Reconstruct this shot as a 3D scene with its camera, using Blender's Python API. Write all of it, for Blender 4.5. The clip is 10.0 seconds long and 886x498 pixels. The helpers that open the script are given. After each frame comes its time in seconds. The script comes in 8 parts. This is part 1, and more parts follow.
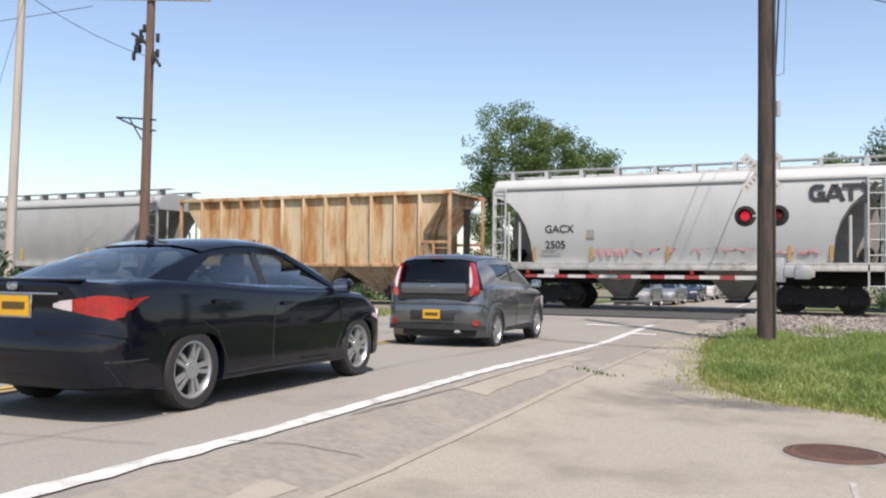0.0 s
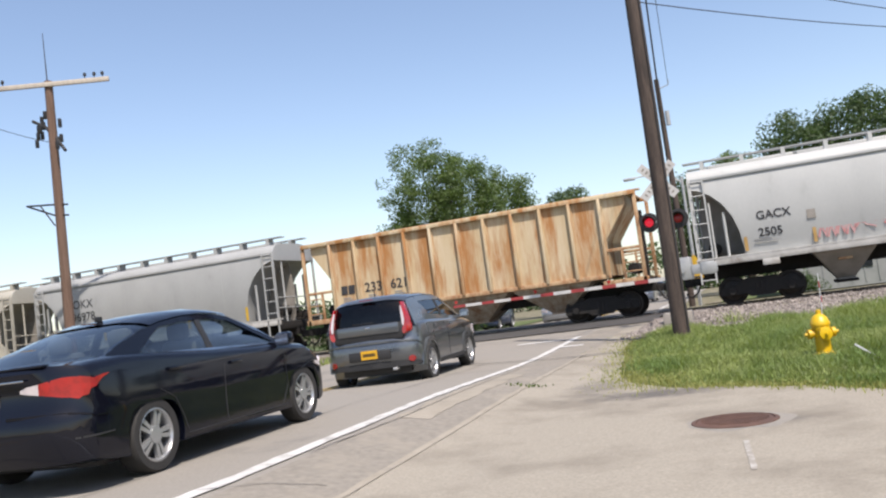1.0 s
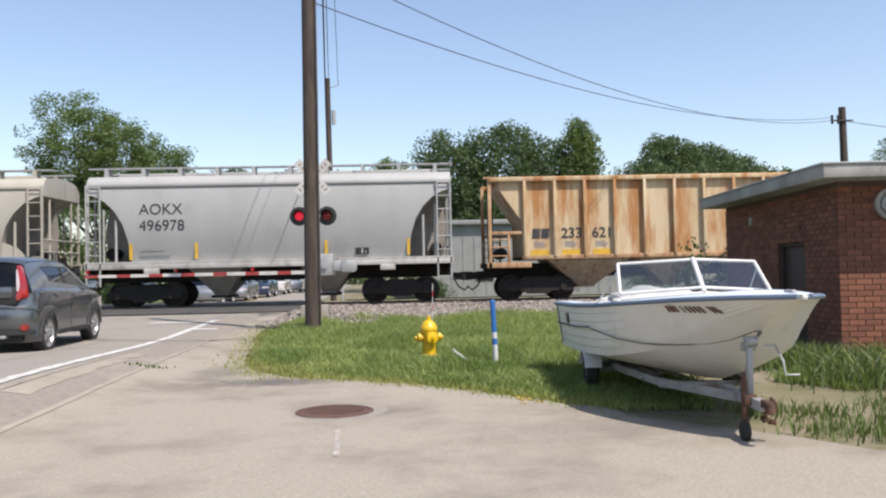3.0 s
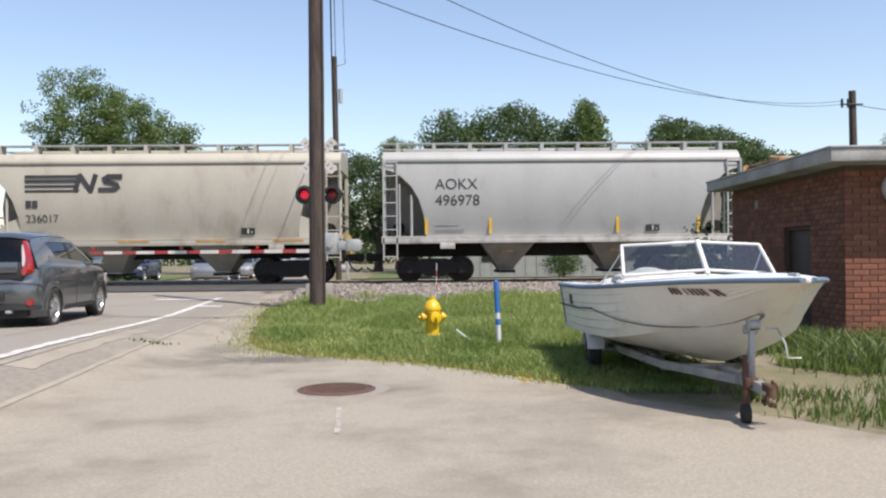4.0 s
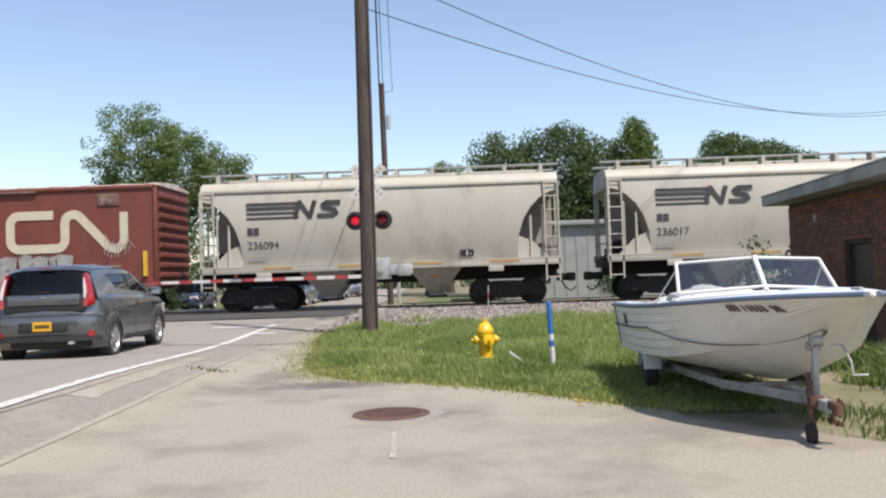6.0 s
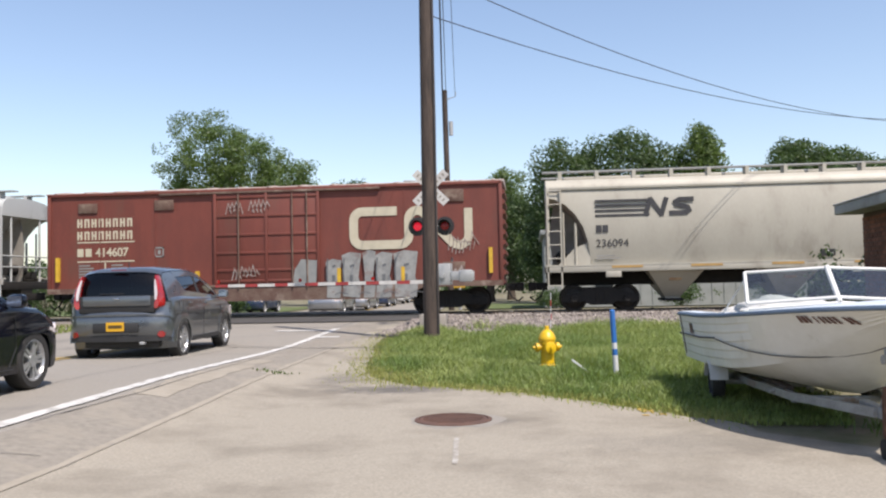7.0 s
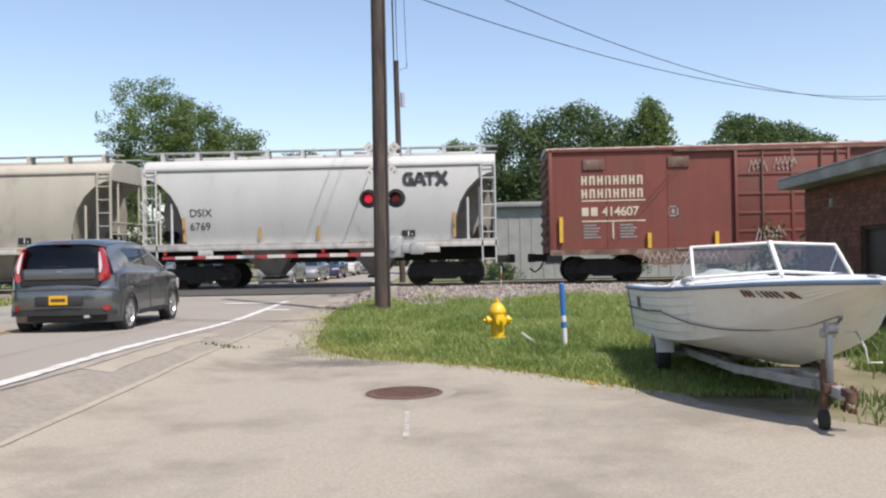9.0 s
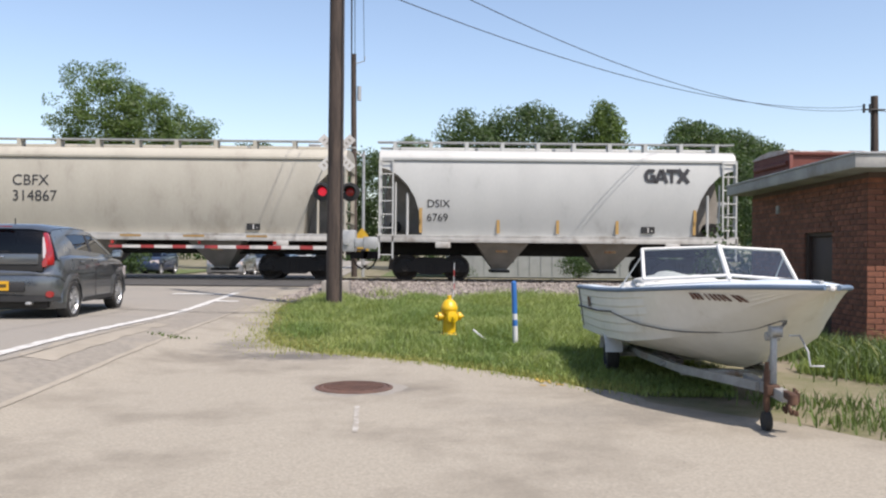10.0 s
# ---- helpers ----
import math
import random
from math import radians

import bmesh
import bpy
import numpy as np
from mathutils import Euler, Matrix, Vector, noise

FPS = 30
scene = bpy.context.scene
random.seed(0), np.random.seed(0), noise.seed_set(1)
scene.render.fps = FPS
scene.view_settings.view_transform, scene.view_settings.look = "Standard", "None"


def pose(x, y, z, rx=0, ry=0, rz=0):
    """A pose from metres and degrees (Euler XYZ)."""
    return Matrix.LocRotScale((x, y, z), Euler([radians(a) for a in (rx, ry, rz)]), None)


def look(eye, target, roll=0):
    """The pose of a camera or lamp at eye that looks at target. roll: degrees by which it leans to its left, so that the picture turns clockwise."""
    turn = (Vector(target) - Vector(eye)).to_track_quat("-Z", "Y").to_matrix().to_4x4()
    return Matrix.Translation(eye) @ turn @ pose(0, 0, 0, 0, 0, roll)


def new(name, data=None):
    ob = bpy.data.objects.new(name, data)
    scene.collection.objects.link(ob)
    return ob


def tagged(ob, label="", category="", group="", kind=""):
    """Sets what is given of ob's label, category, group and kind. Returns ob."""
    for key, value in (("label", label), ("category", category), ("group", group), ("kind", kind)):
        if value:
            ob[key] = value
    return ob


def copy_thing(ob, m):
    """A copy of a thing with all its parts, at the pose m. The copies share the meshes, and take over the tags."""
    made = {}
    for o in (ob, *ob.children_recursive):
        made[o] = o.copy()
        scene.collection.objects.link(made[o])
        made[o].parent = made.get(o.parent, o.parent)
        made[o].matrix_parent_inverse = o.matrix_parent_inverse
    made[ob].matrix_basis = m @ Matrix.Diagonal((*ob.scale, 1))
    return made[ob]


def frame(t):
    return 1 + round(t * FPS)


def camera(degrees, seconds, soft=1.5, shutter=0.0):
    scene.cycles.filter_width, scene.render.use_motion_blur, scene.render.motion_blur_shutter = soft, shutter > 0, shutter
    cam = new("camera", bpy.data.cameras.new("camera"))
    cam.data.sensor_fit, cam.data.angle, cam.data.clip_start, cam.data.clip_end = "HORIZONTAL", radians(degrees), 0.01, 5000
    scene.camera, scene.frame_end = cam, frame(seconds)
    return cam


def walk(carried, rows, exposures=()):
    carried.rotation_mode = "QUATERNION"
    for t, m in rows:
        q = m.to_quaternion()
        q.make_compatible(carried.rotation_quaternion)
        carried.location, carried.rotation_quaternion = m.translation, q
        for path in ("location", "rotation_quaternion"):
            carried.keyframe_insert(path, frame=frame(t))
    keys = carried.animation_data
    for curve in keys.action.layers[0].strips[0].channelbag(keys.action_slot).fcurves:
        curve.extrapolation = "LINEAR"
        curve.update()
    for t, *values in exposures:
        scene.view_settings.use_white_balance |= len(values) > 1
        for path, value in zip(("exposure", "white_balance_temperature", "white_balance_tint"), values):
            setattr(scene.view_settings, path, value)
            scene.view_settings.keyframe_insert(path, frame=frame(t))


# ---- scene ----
cam = camera(55.0, 10.0, soft=2.2)
PATH = [
    (0, (1.244, 2.041, 1.338), (0.374, 3.841, 1.402), 0.6),
    (0.2, (1.34, 1.833, 1.29), (0.375, 3.585, 1.29), -2.8),
    (0.5, (1.508, 1.543, 1.286), (0.44, 3.232, 1.363), -5.7),
    (0.7, (1.506, 1.489, 1.291), (0.468, 3.197, 1.372), -3.8),
    (1, (1.593, 1.303, 1.296), (0.889, 3.17, 1.441), -7.5),
    (1.2, (1.675, 1.221, 1.328), (1.11, 3.136, 1.427), -3.7),
    (1.5, (1.754, 1.04, 1.322), (1.436, 3.015, 1.316), -1.5),
    (1.7, (1.788, 0.997, 1.32), (1.528, 2.98, 1.309), -2.7),
    (2, (1.825, 1.036, 1.295), (1.65, 3.028, 1.309), -2.4),
    (2.5, (1.856, 1.025, 1.364), (1.801, 3.023, 1.432), -3.7),
    (3, (1.898, 1.031, 1.332), (1.967, 3.029, 1.384), -1.2),
    (3.2, (1.906, 1.048, 1.319), (1.994, 3.045, 1.372), -2.1),
    (4.5, (1.927, 1.041, 1.326), (1.965, 3.041, 1.309), 0.2),
    (5, (1.921, 1.06, 1.302), (1.919, 3.059, 1.359), -1.7),
    (6.5, (1.919, 1.045, 1.325), (1.796, 3.04, 1.393), -1.4),
    (7, (1.893, 1.032, 1.322), (1.688, 3.02, 1.403), -1.2),
    (7.5, (1.909, 1.062, 1.33), (1.725, 3.052, 1.418), -0.1),
    (8, (1.884, 1.076, 1.356), (1.719, 3.065, 1.495), -0.2),
    (8.5, (1.906, 1.063, 1.34), (1.785, 3.058, 1.417), -1.1),
    (9, (1.892, 1.04, 1.347), (1.8, 3.038, 1.359), -1.1),
    (9.5, (1.888, 1.04, 1.354), (1.856, 3.039, 1.361), 0.0),
    (10, (1.872, 1.052, 1.338), (1.892, 3.052, 1.341), 0.5),
]
walk(cam, [(t, look(eye, aim, roll)) for t, eye, aim, roll in PATH], [(0, 0.45, 6900, 15), (10, 0.45, 6900, 15)])

# ---- world, sun, exposure ----
SUN = Vector((0.42, -0.47, 1.0)).normalized()      # towards the sun
world = bpy.data.worlds.new("world")
scene.world = world
world.use_nodes = True
wn = world.node_tree
sky = wn.nodes.new("ShaderNodeTexSky")
sky.sky_type, sky.sun_disc = "NISHITA", False
sky.sun_elevation = math.asin(SUN.z)
sky.sun_rotation = math.atan2(SUN.x, SUN.y)
sky.air_density, sky.dust_density, sky.ozone_density = 1.0, 1.0, 1.5
wn.nodes["Background"].inputs["Strength"].default_value = 0.15
wn.links.new(sky.outputs[0], wn.nodes["Background"].inputs["Color"])
sun_data = bpy.data.lights.new("sun", "SUN")
sun_data.energy, sun_data.angle, sun_data.color = 4.8, radians(0.6), (1.0, 0.965, 0.91)
sun = new("sun", sun_data)
sun.matrix_basis = look(SUN * 50, (0, 0, 0))


# ---- materials ----


AGED = 0.75          # weathering takes this off every fresh paint and stone


def mat(name, a, b=None, rough=0.6, metal=0.0, scale=3.0, fine=40.0, bump=0.0, coat=0.0, rand=0.0, contrast=0.5, stretch=(1, 1, 1), third=None, third_scale=0.5, third_at=0.6, alpha=1.0):
    """A two-scale mottled surface: colours a and b by noise, an optional third as stains, grain as relief."""
    m = bpy.data.materials.new(name)
    m.use_nodes = True
    nt = m.node_tree
    N, L = nt.nodes, nt.links
    p = N["Principled BSDF"]
    p.inputs["Metallic"].default_value = metal
    p.inputs["Coat Weight"].default_value = coat
    p.inputs["Coat Roughness"].default_value = 0.05
    b = b or tuple(c * 0.8 for c in a)
    a, b, third = (c and tuple(AGED * v for v in c) for c in (a, b, third))
    co = N.new("ShaderNodeTexCoord")
    mp = N.new("ShaderNodeMapping")
    mp.inputs["Scale"].default_value = stretch
    L.new(co.outputs["Object"], mp.inputs["Vector"])
    n1 = N.new("ShaderNodeTexNoise")
    n1.inputs["Scale"].default_value, n1.inputs["Detail"].default_value = scale, 8
    n2 = N.new("ShaderNodeTexNoise")
    n2.inputs["Scale"].default_value, n2.inputs["Detail"].default_value = fine, 4
    for n in (n1, n2):
        L.new(mp.outputs[0], n.inputs["Vector"])
    add = N.new("ShaderNodeMath")
    add.operation = "MULTIPLY_ADD"
    L.new(n2.outputs["Fac"], add.inputs[0])
    add.inputs[1].default_value = 0.45
    L.new(n1.outputs["Fac"], add.inputs[2])
    ramp = N.new("ShaderNodeMapRange")
    ramp.inputs["From Min"].default_value, ramp.inputs["From Max"].default_value = 0.72 - 0.3 * contrast, 0.72 + 0.3 * contrast
    L.new(add.outputs[0], ramp.inputs["Value"])
    mix = N.new("ShaderNodeMix")
    mix.data_type = "RGBA"
    mix.inputs[6].default_value, mix.inputs[7].default_value = (*a, 1), (*b, 1)
    L.new(ramp.outputs[0], mix.inputs[0])
    out = mix.outputs[2]
    if third:
        n3 = N.new("ShaderNodeTexNoise")
        n3.inputs["Scale"].default_value, n3.inputs["Detail"].default_value = third_scale, 10
        n3.inputs["Roughness"].default_value = 0.65
        L.new(mp.outputs[0], n3.inputs["Vector"])
        r3 = N.new("ShaderNodeMapRange")
        r3.inputs["From Min"].default_value, r3.inputs["From Max"].default_value = third_at - 0.06, third_at + 0.1
        L.new(n3.outputs["Fac"], r3.inputs["Value"])
        m3 = N.new("ShaderNodeMix")
        m3.data_type = "RGBA"
        m3.inputs[7].default_value = (*third, 1)
        L.new(r3.outputs[0], m3.inputs[0])
        L.new(out, m3.inputs[6])
        out = m3.outputs[2]
    if rand:
        oi = N.new("ShaderNodeObjectInfo")
        ge = N.new("ShaderNodeNewGeometry")
        sm = N.new("ShaderNodeMath")
        L.new(oi.outputs["Random"], sm.inputs[0])
        L.new(ge.outputs["Random Per Island"], sm.inputs[1])
        fr = N.new("ShaderNodeMath")
        fr.operation = "FRACT"
        L.new(sm.outputs[0], fr.inputs[0])
        mr = N.new("ShaderNodeMapRange")
        mr.inputs["To Min"].default_value, mr.inputs["To Max"].default_value = 1 - rand, 1 + rand
        L.new(fr.outputs[0], mr.inputs["Value"])
        hs = N.new("ShaderNodeHueSaturation")
        L.new(mr.outputs[0], hs.inputs["Value"])
        L.new(out, hs.inputs["Color"])
        out = hs.outputs[0]
    L.new(out, p.inputs["Base Color"])
    rr = N.new("ShaderNodeMapRange")
    rr.inputs["To Min"].default_value, rr.inputs["To Max"].default_value = max(0.02, rough - 0.08), min(1, rough + 0.08)
    L.new(n1.outputs["Fac"], rr.inputs["Value"])
    L.new(rr.outputs[0], p.inputs["Roughness"])
    if bump:
        bp = N.new("ShaderNodeBump")
        bp.inputs["Strength"].default_value, bp.inputs["Distance"].default_value = 0.6, bump
        L.new(n2.outputs["Fac"], bp.inputs["Height"])
        L.new(bp.outputs[0], p.inputs["Normal"])
    return m


def glow(name, colour, strength):
    m = mat(name, colour, rough=0.3)
    p = m.node_tree.nodes["Principled BSDF"]
    p.inputs["Emission Color"].default_value = (*colour, 1)
    p.inputs["Emission Strength"].default_value = strength
    return m


def glass(name, colour, rough=0.02):
    m = bpy.data.materials.new(name)
    m.use_nodes = True
    p = m.node_tree.nodes["Principled BSDF"]
    p.inputs["Base Color"].default_value = (*colour, 1)
    p.inputs["Roughness"].default_value = rough
    p.inputs["Transmission Weight"].default_value = 1.0
    p.inputs["IOR"].default_value = 1.2
    return m


def leaf(name, a, b, rand=0.35):
    m = mat(name, a, b, rough=0.55, scale=0.6, fine=6, rand=rand)
    p = m.node_tree.nodes["Principled BSDF"]
    p.inputs["Subsurface Weight"].default_value = 0.0
    nt = m.node_tree
    tr = nt.nodes.new("ShaderNodeBsdfTranslucent")
    tr.inputs["Color"].default_value = (b[0] * 1.25, b[1] * 1.35, b[2] * 0.8, 1)
    mx = nt.nodes.new("ShaderNodeMixShader")
    mx.inputs[0].default_value = 0.32
    out = nt.nodes["Material Output"]
    nt.links.new(p.outputs[0], mx.inputs[1])
    nt.links.new(tr.outputs[0], mx.inputs[2])
    nt.links.new(mx.outputs[0], out.inputs["Surface"])
    return m


M = {
    "road": mat("old asphalt", (0.345, 0.318, 0.275), (0.255, 0.235, 0.205), 0.85, scale=40, fine=150, contrast=0.8, bump=0.004, third=(0.215, 0.2, 0.18), third_scale=0.7, third_at=0.60),
    "lot": mat("worn pale asphalt", (0.435, 0.392, 0.318), (0.275, 0.248, 0.202), 0.9, scale=48, fine=170, contrast=0.85, bump=0.006, third=(0.245, 0.216, 0.172), third_scale=0.6, third_at=0.54),
    "shoulder": mat("shoulder asphalt", (0.315, 0.285, 0.240), (0.225, 0.203, 0.170), 0.9, scale=14, fine=100, contrast=0.8, bump=0.006, third=(0.33, 0.295, 0.24), third_scale=1.3, third_at=0.55),
    "lamp_lens": mat("old frosted lens", (0.62, 0.64, 0.64), (0.50, 0.52, 0.53), 0.35, scale=6),
    "small_ink": mat("faded small print ink", (0.25, 0.25, 0.245), (0.33, 0.33, 0.32), 0.6),
    "tar": mat("dark asphalt", (0.055, 0.053, 0.052), (0.075, 0.072, 0.07), 0.9, scale=2, fine=90, bump=0.006),
    "concrete": mat("concrete", (0.40, 0.37, 0.33), (0.33, 0.30, 0.26), 0.9, scale=2, fine=60, bump=0.003),
    "tan_patch": mat("tan concrete patch", (0.375, 0.335, 0.272), (0.32, 0.285, 0.228), 0.9, scale=3, fine=50, bump=0.004, third=(0.29, 0.26, 0.215), third_scale=2.5, third_at=0.58),
    "white_line": mat("worn white road paint", (0.72, 0.71, 0.68), (0.6, 0.59, 0.56), 0.7, scale=3, fine=60, third=(0.36, 0.345, 0.315), third_scale=6, third_at=0.575),
    "white_faint": mat("faded white paint", (0.50, 0.48, 0.44), (0.40, 0.375, 0.33), 0.8, scale=9, fine=60, third=(0.32, 0.29, 0.25), third_scale=9, third_at=0.5),
    "yellow_line": mat("worn yellow road paint", (0.62, 0.40, 0.06), (0.5, 0.33, 0.07), 0.7, scale=3, fine=60, third=(0.30, 0.26, 0.17), third_scale=5, third_at=0.53),
    "soil": mat("grassy ground", (0.14, 0.145, 0.065), (0.21, 0.185, 0.115), 0.95, scale=3.5, fine=40, bump=0.02, third=(0.27, 0.225, 0.165), third_scale=1.1, third_at=0.53),
    "field": mat("rough green field", (0.085, 0.125, 0.035), (0.13, 0.16, 0.055), 0.95, scale=2.5, fine=25, bump=0.02, third=(0.18, 0.16, 0.08), third_scale=0.6, third_at=0.62),
    "gravel": mat("ballast bed", (0.27, 0.24, 0.21), (0.17, 0.15, 0.13), 0.95, scale=12, fine=40, bump=0.03),
    "stone": mat("ballast stone", (0.33, 0.29, 0.26), (0.22, 0.19, 0.17), 0.9, scale=4, fine=30, rand=0.45),
    "steel": mat("rail steel", (0.12, 0.075, 0.05), (0.08, 0.055, 0.04), 0.6, 0.4, scale=5),
    "railhead": mat("polished railhead", (0.5, 0.48, 0.46), rough=0.3, metal=0.9),
    "tie": mat("creosoted timber", (0.07, 0.055, 0.045), (0.11, 0.09, 0.075), 0.9, scale=3, stretch=(6, 1, 6)),
    "pole": mat("weathered brown pole wood", (0.050, 0.037, 0.031), (0.115, 0.084, 0.068), 0.9, scale=2.5, fine=30, stretch=(6, 6, 0.5), bump=0.01, contrast=0.6, third=(0.024, 0.019, 0.017), third_scale=1.2, third_at=0.58),
    "pole_red": mat("reddish pole wood", (0.20, 0.125, 0.09), (0.14, 0.085, 0.06), 0.9, scale=2.5, fine=30, stretch=(6, 6, 0.4), bump=0.01),
    "pole_pale": mat("pale bare pole", (0.56, 0.50, 0.42), (0.46, 0.41, 0.35), 0.85, scale=2, fine=30, stretch=(6, 6, 0.4)),
    "galv": mat("galvanised steel", (0.5, 0.51, 0.51), (0.4, 0.41, 0.41), 0.5, 0.3, scale=4),
    "silver": mat("silver painted steel", (0.6, 0.61, 0.61), (0.5, 0.51, 0.51), 0.5, 0.1, scale=4),
    "wire": mat("black cable", (0.03, 0.03, 0.033), rough=0.6),
    "black": mat("black painted steel", (0.012, 0.012, 0.013), (0.02, 0.02, 0.02), 0.55),
    "bogie": mat("dirty black truck steel", (0.009, 0.008, 0.0075), (0.018, 0.015, 0.013), 0.85, scale=6),
    "wheel_steel": mat("brown wheel steel", (0.022, 0.019, 0.017), (0.045, 0.036, 0.03), 0.6, 0.4, scale=5),
    "car_grey": mat("light grey hopper paint", (0.44, 0.447, 0.44), (0.37, 0.378, 0.37), 0.5, scale=1.2, fine=14, stretch=(1, 1, 0.55), contrast=1.0, third=(0.296, 0.296, 0.281), third_scale=0.6, third_at=0.64),
    "car_white": mat("chalky white hopper paint", (0.55, 0.562, 0.545), (0.48, 0.49, 0.48), 0.5, scale=1.2, fine=14, stretch=(1, 1, 0.55), contrast=1.0, third=(0.344, 0.344, 0.328), third_scale=0.6, third_at=0.64),
    "car_cream": mat("dusty cream hopper paint", (0.50, 0.475, 0.405), (0.415, 0.39, 0.328), 0.55, scale=1.2, fine=14, stretch=(1, 1, 0.5), contrast=1.0, third=(0.312, 0.285, 0.234), third_scale=0.6, third_at=0.62),
    "trim_white": mat("white side sill paint", (0.60, 0.59, 0.56), (0.47, 0.455, 0.425), 0.55, scale=3, third=(0.30, 0.27, 0.23), third_scale=1.6, third_at=0.58),
    "rust_cream": mat("rust-streaked cream paint", (0.68, 0.565, 0.39), (0.57, 0.42, 0.235), 0.75, scale=1.1, fine=6, stretch=(2.4, 2.4, 0.35), contrast=0.75, third=(0.44, 0.20, 0.065), third_scale=1.0, third_at=0.503),
    "rust": mat("rusty steel", (0.36, 0.17, 0.075), (0.55, 0.38, 0.22), 0.8, scale=3, fine=14, stretch=(2, 2, 0.6)),
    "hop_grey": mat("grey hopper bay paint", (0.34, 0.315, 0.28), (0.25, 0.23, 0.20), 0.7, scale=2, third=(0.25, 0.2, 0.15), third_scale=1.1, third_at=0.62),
    "box_red": mat("oxide red boxcar paint", (0.200, 0.048, 0.032), (0.160, 0.040, 0.028), 0.6, scale=1.3, fine=12, stretch=(1.5, 1.5, 0.5), third=(0.15, 0.052, 0.036), third_scale=0.8, third_at=0.6),
    "box_dirty": mat("dirty brown sill paint", (0.12, 0.06, 0.045), (0.18, 0.12, 0.09), 0.75, scale=2.5, fine=14, third=(0.32, 0.25, 0.2), third_scale=1.6, third_at=0.6),
    "box_roof": mat("white flaking roof paint", (0.62, 0.56, 0.52), (0.5, 0.36, 0.3), 0.7, scale=2.5, fine=12, third=(0.3, 0.12, 0.07), third_scale=2.5, third_at=0.62),
    "rust_bay": mat("rust-stained tan steel", (0.50, 0.42, 0.32), (0.38, 0.29, 0.20), 0.8, scale=2.2, fine=10, stretch=(2, 2, 0.6), third=(0.27, 0.14, 0.07), third_scale=1.4, third_at=0.56),
    "cream": mat("cream lettering paint", (0.612, 0.561, 0.425), (0.544, 0.493, 0.374), 0.6, scale=4),
    "white": mat("white lettering paint", (0.651, 0.642, 0.616), (0.546, 0.528, 0.51), 0.6, scale=4),
    "letter_black": mat("black lettering paint", (0.03, 0.03, 0.035), (0.05, 0.05, 0.055), 0.6),
    "graffiti_grey": mat("grey spray paint", (0.23, 0.24, 0.235), (0.30, 0.31, 0.30), 0.6, scale=2.5),
    "graffiti_block": mat("worn pale grey spray paint", (0.36, 0.365, 0.35), (0.25, 0.255, 0.25), 0.65, scale=3, fine=18, third=(0.20, 0.11, 0.085), third_scale=2.2, third_at=0.62),
    "graffiti_pale": mat("faded pale spray paint", (0.40, 0.345, 0.32), (0.31, 0.25, 0.225), 0.6, scale=5, third=(0.22, 0.12, 0.09), third_scale=4, third_at=0.56),
    "graffiti_dark": mat("dark spray paint", (0.12, 0.13, 0.14), (0.16, 0.165, 0.17), 0.6, scale=2.5),
    "graffiti_red": mat("faded red spray paint", (0.52, 0.20, 0.20), (0.55, 0.36, 0.35), 0.6, scale=3),
    "strip_yellow": mat("yellow reflective strip", (0.75, 0.47, 0.04), (0.62, 0.38, 0.04), 0.5, scale=4),
    "strip_orange": mat("faded orange strip", (0.50, 0.31, 0.10), (0.42, 0.26, 0.09), 0.6, scale=4),
    "red": mat("red reflective stripe", (0.42, 0.045, 0.045), (0.30, 0.04, 0.04), 0.5, scale=4, third=(0.25, 0.12, 0.1), third_scale=2.5, third_at=0.58),
    "brick": mat("red brick", (0.275, 0.105, 0.058), (0.185, 0.068, 0.042), 0.85, scale=6, fine=50, bump=0.003, rand=0.25),
    "mortar": mat("brick mortar", (0.155, 0.105, 0.085), (0.12, 0.085, 0.07), 0.95, scale=6, fine=60),
    "fascia": mat("weathered grey fascia", (0.47, 0.46, 0.43), (0.36, 0.35, 0.33), 0.8, scale=2, fine=20, third=(0.25, 0.23, 0.2), third_scale=1.4, third_at=0.6),
    "brown_door": mat("dark brown door paint", (0.05, 0.03, 0.025), (0.07, 0.042, 0.032), 0.6, scale=3),
}


# ---- mesh tools ----


def link(name, bm, material, parent=None, label="", sharp=35):
    me = bpy.data.meshes.new(name)
    bmesh.ops.recalc_face_normals(bm, faces=bm.faces)
    bm.to_mesh(me)
    bm.free()
    for p in me.polygons:
        p.use_smooth = True
    me.set_sharp_from_angle(angle=radians(sharp))
    for k in (material if isinstance(material, (list, tuple)) else [material]):
        me.materials.append(k)
    ob = new(name, me)
    ob.parent = parent
    if label:
        tagged(ob, label)
    return ob


def part(name, bm, material, parent, label=""):
    return link(name, bm, material, parent, label)


def thing(name, label, category, m=None, group="", kind=""):
    ob = new(name)
    ob.empty_display_size = 0.2
    ob.matrix_basis = m or Matrix()
    return tagged(ob, label, category, group, kind)


def box(bm, lo, hi, bevel=0.0, m=None):
    v = [bm.verts.new((x, y, z)) for x in (lo[0], hi[0]) for y in (lo[1], hi[1]) for z in (lo[2], hi[2])]
    f = [bm.faces.new([v[i] for i in q]) for q in ((0, 1, 3, 2), (4, 6, 7, 5), (0, 4, 5, 1), (2, 3, 7, 6), (0, 2, 6, 4), (1, 5, 7, 3))]
    if bevel:
        e = list({e for g in f for e in g.edges})
        r = bmesh.ops.bevel(bm, geom=e, offset=bevel, segments=2, affect="EDGES", profile=0.5)
        v = list({w for g in r["faces"] for w in g.verts} | {w for w in v if w.is_valid})
    if m is not None:
        bmesh.ops.transform(bm, matrix=m, verts=[w for w in v if w.is_valid])
    return bm


